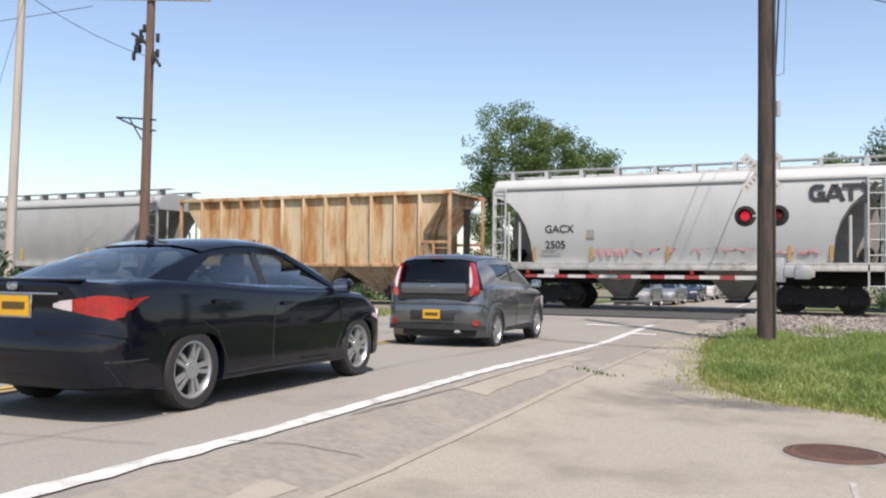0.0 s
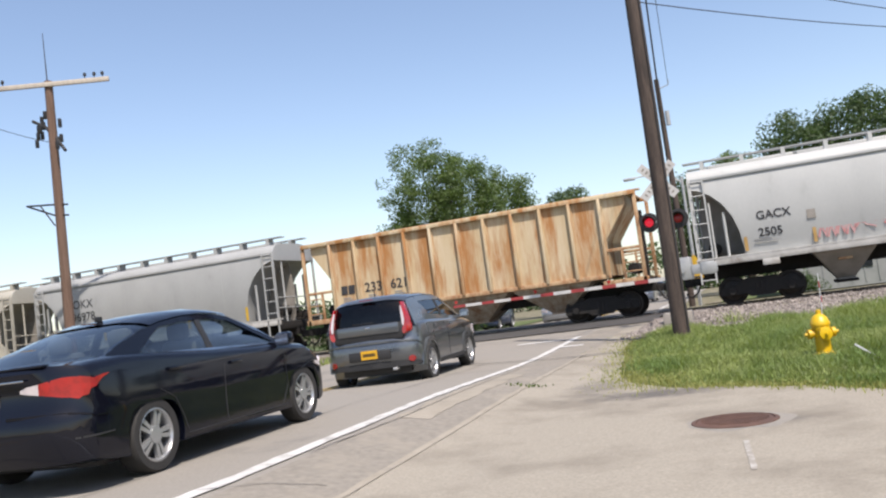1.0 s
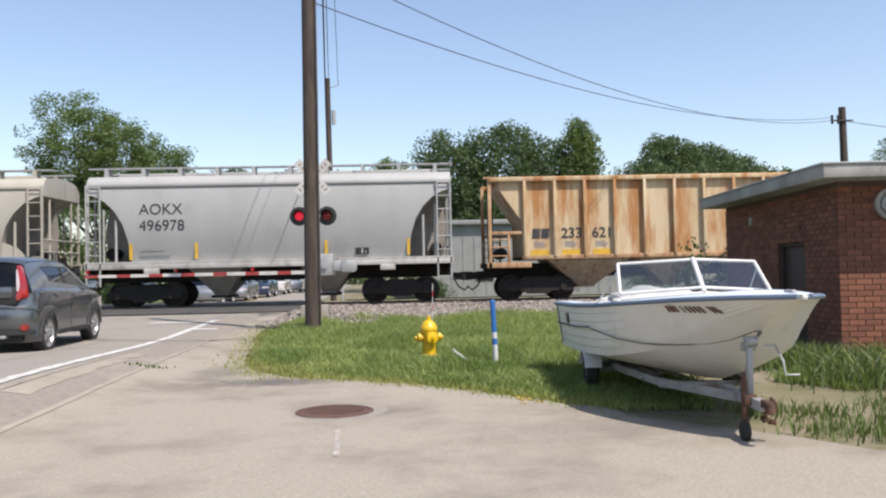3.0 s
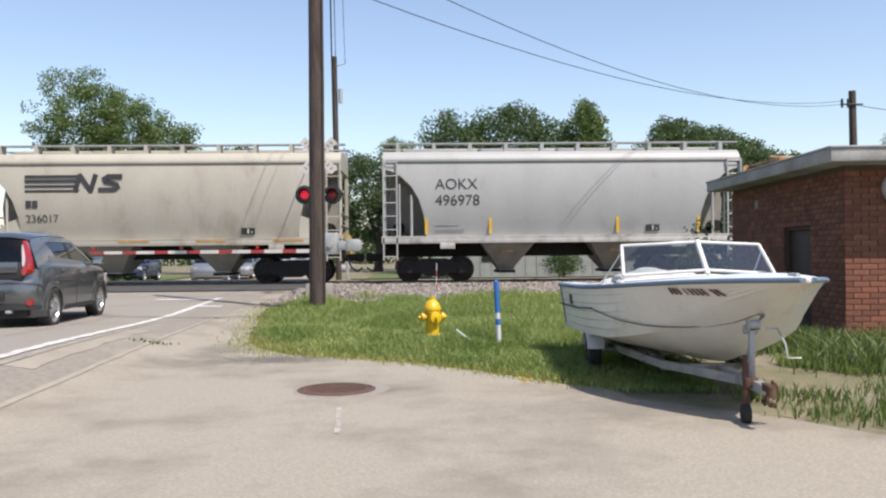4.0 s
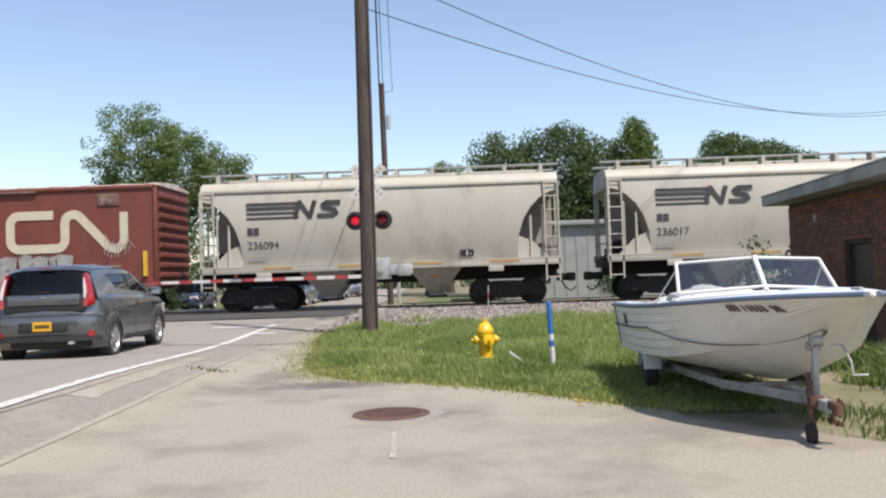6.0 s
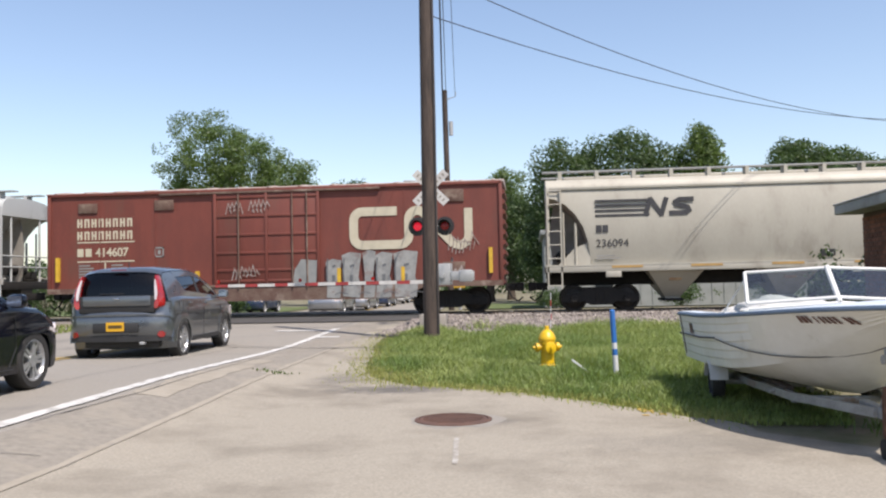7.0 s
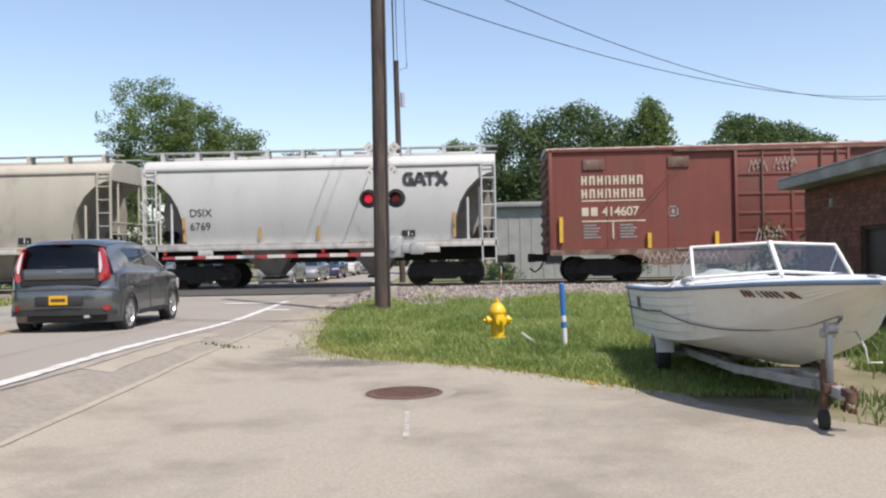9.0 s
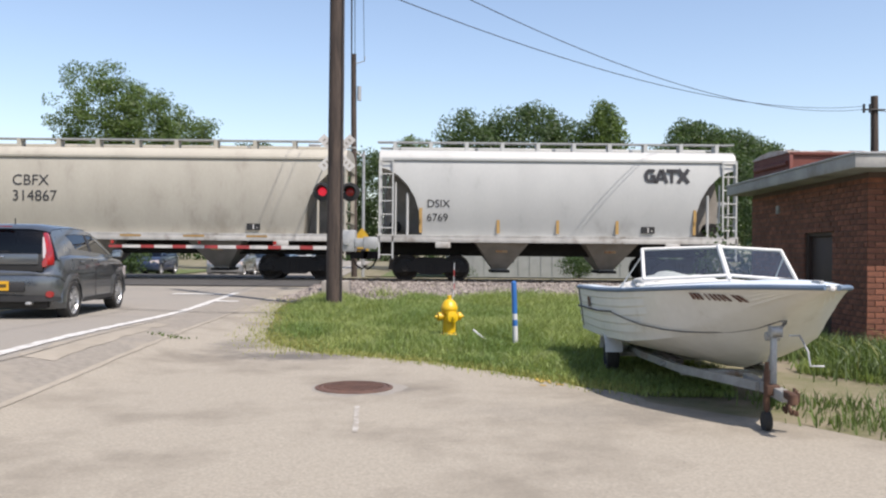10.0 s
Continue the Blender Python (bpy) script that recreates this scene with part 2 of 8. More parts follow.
def cbox(bm, c, s, bevel=0.0, m=None):
    return box(bm, [a - b / 2 for a, b in zip(c, s)], [a + b / 2 for a, b in zip(c, s)], bevel, m)


def rod(bm, a, b, r, r2=None, n=10, caps=True):
    """A straight round bar from a to b."""
    a, b = Vector(a), Vector(b)
    q = (b - a).to_track_quat("Z", "Y").to_matrix()
    r2 = r if r2 is None else r2
    rings = []
    for p, rad in ((a, r), (b, r2)):
        rings.append([bm.verts.new(p + q @ Vector((math.cos(2 * math.pi * i / n) * rad, math.sin(2 * math.pi * i / n) * rad, 0))) for i in range(n)])
    for i in range(n):
        bm.faces.new((rings[0][i], rings[0][(i + 1) % n], rings[1][(i + 1) % n], rings[1][i]))
    if caps:
        bm.faces.new(rings[0][::-1])
        bm.faces.new(rings[1])
    return bm


def lathe(bm, profile, n=20, m=None, hollow=False):
    """Turns (radius, z) pairs round the z axis."""
    vs = []
    rings = []
    for r, z in profile:
        ring = [bm.verts.new((math.cos(2 * math.pi * i / n) * r, math.sin(2 * math.pi * i / n) * r, z)) for i in range(n)]
        rings.append(ring)
        vs += ring
    for a, b in zip(rings, rings[1:]):
        for i in range(n):
            bm.faces.new((a[i], a[(i + 1) % n], b[(i + 1) % n], b[i]))
    if hollow:
        for i in range(n):
            bm.faces.new((rings[-1][i], rings[-1][(i + 1) % n], rings[0][(i + 1) % n], rings[0][i]))
    else:
        bm.faces.new(rings[0][::-1])
        bm.faces.new(rings[-1])
    if m is not None:
        bmesh.ops.transform(bm, matrix=m, verts=vs)
    return bm


def loft(bm, rings, caps=True):
    vr = [[bm.verts.new(p) for p in ring] for ring in rings]
    n = len(vr[0])
    for a, b in zip(vr, vr[1:]):
        for i in range(n):
            bm.faces.new((a[i], a[(i + 1) % n], b[(i + 1) % n], b[i]))
    if caps:
        bm.faces.new(vr[0][::-1])
        bm.faces.new(vr[-1])
    return bm


def prism(bm, outline, y0, y1, m=None):
    """An outline of (x, z) pairs, thick from y0 to y1."""
    vs = [[bm.verts.new((x, y, z)) for x, z in outline] for y in (y0, y1)]
    n = len(outline)
    for i in range(n):
        bm.faces.new((vs[0][i], vs[0][(i + 1) % n], vs[1][(i + 1) % n], vs[1][i]))
    bm.faces.new(vs[0][::-1])
    bm.faces.new(vs[1])
    if m is not None:
        bmesh.ops.transform(bm, matrix=m, verts=vs[0] + vs[1])
    return bm


def pipe(bm, pts, r, n=8):
    """A round tube along a run of points."""
    pts = [Vector(p) for p in pts]
    rings = []
    for i, p in enumerate(pts):
        d = (pts[min(i + 1, len(pts) - 1)] - pts[max(i - 1, 0)]).normalized()
        q = d.to_track_quat("Z", "Y").to_matrix()
        rings.append([p + q @ Vector((math.cos(2 * math.pi * k / n) * r, math.sin(2 * math.pi * k / n) * r, 0)) for k in range(n)])
    return loft(bm, rings)


def band(bm, pts, width, y, thick=0.01):
    """A flat painted stroke of (x, z) points with mitred corners, standing at y and facing -y."""
    P = [Vector(p) for p in pts]
    left, right = [], []
    for i, p in enumerate(P):
        d0 = (P[i] - P[i - 1]).normalized() if i else (P[1] - P[0]).normalized()
        d1 = (P[i + 1] - P[i]).normalized() if i < len(P) - 1 else d0
        t = (d0 + d1).normalized()
        nrm = Vector((-t.y, t.x))
        k = width / 2 / max(0.4, nrm.dot(Vector((-d0.y, d0.x))))
        left.append(p + nrm * k)
        right.append(p - nrm * k)
    for i in range(len(P) - 1):
        prism(bm, [left[i], left[i + 1], right[i + 1], right[i]], y - thick, y)
    return bm


def letters(text, size, x, z, y, material, parent, name="lettering", space=1.0, label="", shear=0.0, bold=0.0):
    """Upright lettering in the built-in font that faces -y, its lower left corner at x, z."""
    cu = bpy.data.curves.new(name, "FONT")
    cu.body, cu.size, cu.extrude, cu.space_character, cu.shear, cu.offset = text, size, 0.002, space, shear, bold
    tmp = bpy.data.objects.new(name, cu)
    scene.collection.objects.link(tmp)
    me = bpy.data.meshes.new_from_object(tmp.evaluated_get(bpy.context.evaluated_depsgraph_get()))
    bpy.data.objects.remove(tmp)
    me.materials.clear()
    me.materials.append(material)
    ob = new(name, me)
    ob.parent = parent
    ob.matrix_basis = pose(x, y, z, 90, 0, 0)
    return tagged(ob, label) if label else ob


def smooth01(a):
    a = min(1, max(0, a))
    return a * a * (3 - 2 * a)


def gz(y):
    """Height of the ground: it climbs gently to the track and falls away behind it."""
    if y < 10:
        return 0.0
    if y < 28:
        return 0.24 * ((y - 10) / 18) ** 1.2
    if y < 35:
        return 0.24
    return 0.24 - 0.44 * smooth01((y - 35) / 12)


def lx(y):
    """Where the road's edge line runs: the road bears a little to the left."""
    return -2.56 - 0.045 * max(0.0, y - 7)


def gh(x, y):
    """Height of the ground with the raised road beside the lot."""
    return gz(y) + 0.20 * smooth01((-1.0 - x) / 1.6) * smooth01((19 - y) / 9)


# ---- ground, road, lot ----


def sheet(name, xs, ys, lift, material, label, category, kind="structure", wobble=0.0, thick=0.0):
    """A strip that follows the ground, lift metres above it; its side edges wander by wobble."""
    bm = bmesh.new()
    rows = []
    for y in ys:
        w = wobble * noise.noise((0, y * 0.9, 3.1))
        w2 = wobble * noise.noise((7, y * 0.9, 1.7))
        rows.append([bm.verts.new((x + (w if i == 0 else w2 if i == len(xs) - 1 else 0), y, gh(x, y) + lift)) for i, x in enumerate(xs)])
    for a, b in zip(rows, rows[1:]):
        for i in range(len(xs) - 1):
            bm.faces.new((a[i], a[i + 1], b[i + 1], b[i]))
    ob = link(name, bm, material)
    return tagged(ob, label, category, kind=kind)


def span(a, b, n):
    return [a + (b - a) * i / n for i in range(n + 1)]


FAR = [-400, -60, -12, -3.0] + span(0, 60, 60) + [75, 90, 120, 200, 500, 2500]
ground = sheet("ground", [-2500, -300, -60, -20, -8, -4, -2.6, -2.2, -1.8, -1.4, -1.0, 0, 8, 20, 60, 300, 2500], FAR, -0.03, M["soil"], "rough grassy ground with bare soil", "ground")
NEAR = [-30, -12, -3] + span(0, 60, 60) + [75, 90, 120, 160]
ROAD_W = 7.7


def ribbon(name, offs, ys, lift, material, label, category, ragged=0.0):
    """A strip beside the road's edge line: offsets from it, to the right."""
    bm = bmesh.new()
    rows = []
    for y in ys:
        row = []
        for k, o in enumerate(offs):
            j = ragged * noise.noise((y * 3, k * 5.0, offs[0])) if k in (0, len(offs) - 1) else 0
            x = lx(y) + o + j
            row.append(bm.verts.new((x, y, gh(x, y) + lift)))
        rows.append(row)
    for a, b in zip(rows, rows[1:]):
        for i in range(len(offs) - 1):
            bm.faces.new((a[i], a[i + 1], b[i + 1], b[i]))
    return tagged(link(name, bm, material), label, category, kind="structure")


road = ribbon("road", [-ROAD_W, -5, -3, -1.5, -0.5, 0, 0.3, 0.6, 0.85, 1.09], NEAR, 0.004, M["road"], "old grey asphalt road over the level crossing", "road")

# the pale lot beside the road, out to the wavy edge of the grass
EDGE = [(-1.78, 27.6), (-1.6, 24), (-1.45, 21), (-1.35, 18.5), (-1.0, 16.3), (-0.68, 13.9), (-0.3, 12.7), (0.31, 11.95), (1.2, 11.5), (1.9, 11.05), (2.4, 10.6), (3.0, 9.85), (3.6, 9.2), (3.95, 8.3), (4.2, 7.4), (4.5, 6.95), (5.2, 6.75), (6.5, 6.6), (9, 6.4), (14, 6.2)]


def edge_run():
    pts = []
    for (x0, y0), (x1, y1) in zip(EDGE, EDGE[1:]):
        for k in range(6):
            f = k / 6
            x, y = x0 + (x1 - x0) * f, y0 + (y1 - y0) * f
            pts.append((x + 0.10 * noise.noise((x * 2.5, y * 2.5, 0)), y + 0.10 * noise.noise((x * 2.5, y * 2.5, 5))))
    return pts + [EDGE[-1]]


bm = bmesh.new()
run = edge_run()
cols = 12
prev = None
for x, y in run:
    if x < 3.9:
        row = []
        for k in range(cols + 1):
            xx = lx(y) + 1.05 + (x - lx(y) - 1.05) * (k / cols) ** 1.6
            row.append(bm.verts.new((xx, y, gh(xx, y) + 0.006)))
        if prev:
            for k in range(cols):
                bm.faces.new((prev[k], prev[k + 1], row[k + 1], row[k]))
        prev, y_last = row, y
# from there the lot spreads out towards the viewer
ys = [y_last, 7.6, 7.2, 6.95, 6.7, 6.5, 6, 5, 4, 2, 0, -4, -12, -30]
for y in ys[1:]:
    x_end = 4.75 + max(0, 7.6 - y) * 0.6 if y > 6.95 else 5.15 + (6.95 - y) * 14
    row = []
    for k in range(cols + 1):
        xx = lx(y) + 1.05 + (min(x_end, 16) - lx(y) - 1.05) * (k / cols) ** 1.6
        row.append(bm.verts.new((xx, y, gh(xx, y) + 0.006)))
    for k in range(cols):
        bm.faces.new((prev[k], prev[k + 1], row[k + 1], row[k]))
    prev = row
lot = tagged(link("pavement", bm, M["lot"]), "worn pale asphalt lot with cracks and stains", "pavement", kind="structure")


def strip(name, x0, x1, y0, y1, lift, material, label, category, n=None, ragged=0.0, parent=None):
    n = n or max(2, int((y1 - y0) * 2))
    bm = bmesh.new()
    a = []
    for y in span(y0, y1, n):
        j0, j1 = ragged * noise.noise((y * 3, 1, x0)), ragged * noise.noise((y * 3, 9, x1))
        a.append((bm.verts.new((x0 + j0, y, gz(y) + lift)), bm.verts.new((x1 + j1, y, gz(y) + lift))))
    for p, q in zip(a, a[1:]):
        bm.faces.new((p[0], p[1], q[1], q[0]))
    ob = link(name, bm, material, parent)
    return ob if parent else tagged(ob, label, category, kind="structure")


YS = span(-12, 27, 78)
ribbon("shoulder", [0.2, 0.45, 0.7, 0.9, 1.05], YS, 0.009, M["shoulder"], "patched darker asphalt shoulder strip", "road shoulder", 0.05)
ribbon("edge_line", [-0.085, 0.085], span(-12, 23.4, 200), 0.014, M["white_line"], "worn white edge line on the road", "road marking", 0.045)
ribbon("joint_line", [0.99, 1.06], span(-12, 19, 90), 0.013, M["tan_patch"], "pale concrete joint along the lot", "road joint", 0.035)
ribbon("repair_patch", [0.22, 0.4, 0.62], span(9.9, 14.4, 22), 0.013, M["tan_patch"], "tan concrete repair patch in the shoulder", "road patch", 0.14)
ribbon("repair_patch", [0.72, 0.9], span(4.3, 6.2, 12), 0.013, M["tan_patch"], "tan concrete repair patch in the shoulder", "road patch", 0.1)
ribbon("centre_line", [-3.40, -3.28], span(-12, 22, 60), 0.016, M["yellow_line"], "worn double yellow centre line", "road marking", 0.02)
ribbon("centre_line", [-3.64, -3.52], span(-12, 22, 60), 0.016, M["yellow_line"], "worn double yellow centre line", "road marking", 0.02)
ribbon("stop_line", [0.05, 0.6], span(20.3, 20.6, 2), 0.017, M["white_line"], "short worn white stop mark", "road marking", 0.03)
ribbon("stop_line", [-1.5, -0.3], span(22.6, 22.95, 2), 0.017, M["white_line"], "worn white stop line before the gate", "road marking", 0.05)
strip("crossing_surface", -11.6, -1.75, 26.2, 36.2, 0.035, M["tar"], "dark asphalt crossing surface over the rails", "level crossing", ragged=0.12)
ribbon("edge_line", [-0.085, 0.085], span(37, 120, 20), 0.016, M["white_line"], "worn white edge line on the road", "road marking", 0.02)
ribbon("centre_line", [-3.45, -3.3], span(37, 120, 20), 0.016, M["yellow_line"], "worn yellow centre line", "road marking", 0.02)
bm = bmesh.new()
row = []
for y in span(7.25, 8.3, 14):
    x, j = 1.267 - 0.077 * (y - 7.775), 0.012 * noise.noise((y * 9, 2, 1))
    row.append((bm.verts.new((x - 0.022 + j, y, gh(x, y) + 0.011)), bm.verts.new((x + 0.022 + j * 1.5, y, gh(x, y) + 0.011))))
for p, q in zip(row, row[1:]):
    bm.faces.new((p[0], p[1], q[1], q[0]))
tagged(link("paint_mark", bm, M["white_faint"]), "short faded white paint mark on the asphalt", "paint mark", kind="structure")
for x0, y0, x1, y1 in ((2.95, 9.66, 3.0, 9.92), (3.08, 9.5, 3.16, 9.56), (2.92, 9.44, 2.98, 9.5), (3.03, 9.6, 3.06, 9.8), (2.91, 5.42, 3.0, 5.46), (2.93, 5.34, 2.95, 5.42), (3.03, 5.36, 3.09, 5.38)):
    strip("paint_mark", x0, x1, y0, y1, 0.012, M["yellow_line"], "yellow survey paint mark on the asphalt", "paint mark", n=4, ragged=0.04)


def crack(pts, w=0.03, material=None, lift=0.016, label="dark ragged line in the asphalt"):
    bm = bmesh.new()
    P = []
    for (x0, y0), (x1, y1) in zip(pts, pts[1:]):
        for k in range(5):
            f = k / 5
            P.append((x0 + (x1 - x0) * f, y0 + (y1 - y0) * f))
    P.append(pts[-1])
    prev = None
    for i, (x, y) in enumerate(P):
        x += 0.06 * noise.noise((x * 4, y * 4, 2))
        y += 0.06 * noise.noise((x * 4, y * 4, 8))
        ww = w * (0.5 + abs(noise.noise((i * 0.7, 4, 4))) * 1.6)
        d = Vector((P[min(i + 1, len(P) - 1)][0] - P[max(i - 1, 0)][0], P[min(i + 1, len(P) - 1)][1] - P[max(i - 1, 0)][1])).normalized()
        a = bm.verts.new((x - d.y * ww, y + d.x * ww, gh(x, y) + lift))
        b = bm.verts.new((x + d.y * ww, y - d.x * ww, gh(x, y) + lift))
        if prev:
            bm.faces.new((prev[0], prev[1], b, a))
        prev = (a, b)
    tagged(link("crack", bm, material or M["tar"]), label, "road crack", kind="structure")


# wide dark line that runs across the road and its edge line
crack([(-7.2, 18.6), (-4.5, 18.2), (-2.6, 17.3), (-0.9, 17.4)], 0.05, lift=0.03)
# narrow cracks in the asphalt
crack([(-2.6, 6.6), (-2.2, 6.9), (-1.75, 7.05)], 0.008)
crack([(-6, 6.1), (-4.6, 6.0), (-2.9, 6.3)], 0.006)
crack([(-3.9, 3.5), (-3.7, 7), (-4.0, 12), (-4.1, 18)], 0.008)
crack([(-2.45, 8), (-2.4, 10.5), (-2.7, 16)], 0.012)

# oily blots in the asphalt at the edge of the grass


def blot(m, x, y, rx, ry, colour, most):
    """Soak a ragged stain of its own shape into a material."""
    nt = m.node_tree
    N, L = nt.nodes, nt.links
    base = N["Principled BSDF"].inputs["Base Color"]
    before = base.links[0].from_socket
    co, sub, sc, ln, nz, ad, rg, mx = (N.new(k) for k in ("ShaderNodeTexCoord", "ShaderNodeVectorMath", "ShaderNodeVectorMath", "ShaderNodeVectorMath", "ShaderNodeTexNoise", "ShaderNodeMath", "ShaderNodeMapRange", "ShaderNodeMix"))
    sub.operation, sc.operation, ln.operation, ad.operation = "SUBTRACT", "MULTIPLY", "LENGTH", "MULTIPLY_ADD"
    sub.inputs[1].default_value, sc.inputs[1].default_value = (x, y, 0), (1 / rx, 1 / ry, 0)
    nz.inputs["Scale"].default_value, nz.inputs["Detail"].default_value = 3.5, 9
    nz.inputs["Roughness"].default_value = 0.65
    L.new(co.outputs["Object"], sub.inputs[0])
    L.new(co.outputs["Object"], nz.inputs["Vector"])
    L.new(sub.outputs[0], sc.inputs[0])
    L.new(sc.outputs[0], ln.inputs[0])
    L.new(nz.outputs["Fac"], ad.inputs[0])
    ad.inputs[1].default_value = 2.4
    L.new(ln.outputs["Value"], ad.inputs[2])
    rg.inputs["From Min"].default_value, rg.inputs["From Max"].default_value = 2.4, 1.5
    rg.inputs["To Max"].default_value = most
    L.new(ad.outputs[0], rg.inputs["Value"])
    mx.data_type = "RGBA"
    mx.inputs[7].default_value = (*colour, 1)
    L.new(rg.outputs[0], mx.inputs[0])
    L.new(before, mx.inputs[6])
    L.new(mx.outputs[2], base)


OIL = (0.085, 0.078, 0.07)
blot(M["lot"], 0.12, 11.55, 0.95, 0.40, OIL, 0.9)
blot(M["lot"], -0.75, 12.6, 0.4, 0.8, OIL, 0.5)
blot(M["lot"], 1.45, 9.15, 0.3, 0.2, OIL, 0.6)
blot(M["lot"], 3.3, 8.1, 1.2, 0.5, OIL, 0.3)

# ---- railway track ----
TRACK_Y, RAIL = 31.1, 0.30
for y, nm in ((TRACK_Y - 0.75, "rail"), (TRACK_Y + 0.75, "rail")):
    rail_ob = thing("rail", "rusty steel rail with a polished head", "rail", kind="structure")
    bm = bmesh.new()
    box(bm, (-160, y - 0.07, RAIL - 0.17), (160, y + 0.07, RAIL - 0.145))
    box(bm, (-160, y - 0.01, RAIL - 0.145), (160, y + 0.01, RAIL - 0.045))
    box(bm, (-160, y - 0.036, RAIL - 0.045), (160, y + 0.036, RAIL - 0.005))
    part("rail_web", bm, M["steel"], rail_ob)
    bm = bmesh.new()
    box(bm, (-160, y - 0.03, RAIL - 0.005), (160, y + 0.03, RAIL), 0)
    part("rail_head", bm, M["railhead"], rail_ob)


def bed(x0, x1):
    bm = bmesh.new()
    prof = [(23.0, gz(23) - 0.06), (25.5, gz(25.5) + 0.0), (28.3, 0.20), (29.2, 0.235), (33.0, 0.235), (34.2, 0.18), (38.5, -0.05)]
    cols = []
    for x in span(x0, x1, max(2, int((x1 - x0) / 1.0))):
        cols.append([bm.verts.new((x, y + 0.25 * noise.noise((x * 0.7, y, 0)), z + 0.03 * noise.noise((x * 1.3, y * 1.3, 4)))) for y, z in prof])
    for a, b in zip(cols, cols[1:]):
        for i in range(len(prof) - 1):
            bm.faces.new((a[i], b[i], b[i + 1], a[i + 1]))
    tagged(link("ballast_bed", bm, M["gravel"]), "grey-brown gravel ballast bed under the rails", "ballast", kind="structure")


for x0, x1 in ((-90, -13.2), (-1.2, 90)):
    strip("field", x0, x1, 38.3, 62, 0.02, M["field"], "rough green field beyond the track", "grass field", n=40)
bed(-1.75, 60)
bed(-90, -11.8)

tie_bm = bmesh.new()
box(tie_bm, (-0.115, -1.3, -0.1), (0.115, 1.3, 0.03), 0.008)
tie0 = tagged(link("tie", tie_bm, M["tie"]), "dark creosoted timber railway tie", "tie", "ties under the rails", "structure")
tie0.matrix_basis = pose(-1.4, TRACK_Y, 0.22)
for k in range(1, 70):
    copy_thing(tie0, pose(-1.4 + 0.52 * k, TRACK_Y, 0.22, 0, 0, random.uniform(-1, 1)))


def mesh_np(name, verts, faces, material, label, category, kind="stuff", m=None):
    me = bpy.data.meshes.new(name)
    me.from_pydata(verts, [], faces)
    me.materials.append(material)
    ob = new(name, me)
    if m:
        ob.matrix_basis = m
    return tagged(ob, label, category, kind=kind)


def stones(n, place, r0, r1, name, label):
    rng = np.random.default_rng(5)
    base = np.array([(1, 0, 0), (-1, 0, 0), (0, 1, 0), (0, -1, 0), (0, 0, 1), (0, 0, -1)], float)
    tri = [(0, 2, 4), (2, 1, 4), (1, 3, 4), (3, 0, 4), (2, 0, 5), (1, 2, 5), (3, 1, 5), (0, 3, 5)]
    V, F = [], []
    for i in range(n):
        x, y, z = place(rng)
        r = rng.uniform(r0, r1)
        c, s = math.cos(i * 1.7), math.sin(i * 1.7)
        R = np.array([(c, -s, 0), (s, c, 0), (0, 0, 1)]) @ np.array([(1, 0, 0), (0, c, -s), (0, s, c)])
        p = (base * rng.uniform(0.6, 1.25, (6, 1)) * r) @ R.T + (x, y, z)
        o = len(V)
        V.extend(map(tuple, p))
        F.extend([(a + o, b + o, d + o) for a, b, d in tri])
    return mesh_np(name, V, F, M["stone"], label, "gravel")


def on_bed(rng):
    x = rng.uniform(-1.7, 16)
    y = rng.uniform(21.2, 30.2) if rng.random() < 0.87 else rng.uniform(30.2, 33)
    z = gz(y) + 0.01 if y < 25.5 else 0.20 - 0.02 if y < 28.3 else 0.235
    if 25.5 <= y < 28.3:
        z = gz(25.5) + (0.20 - gz(25.5)) * (y - 25.5) / 2.8
    return x, y, z


stones(11000, on_bed, 0.03, 0.075, "ballast_stones", "loose grey and brown ballast stones")


def on_side(rng):
    x = -1.8 + abs(rng.normal(0, 0.6))
    y = rng.uniform(20, 27.5)
    return x, y, gz(y) + 0.01


stones(900, on_side, 0.015, 0.05, "loose_gravel", "loose gravel scattered at the pavement's edge")

# ---- freight cars ----
bogie_wheels = []


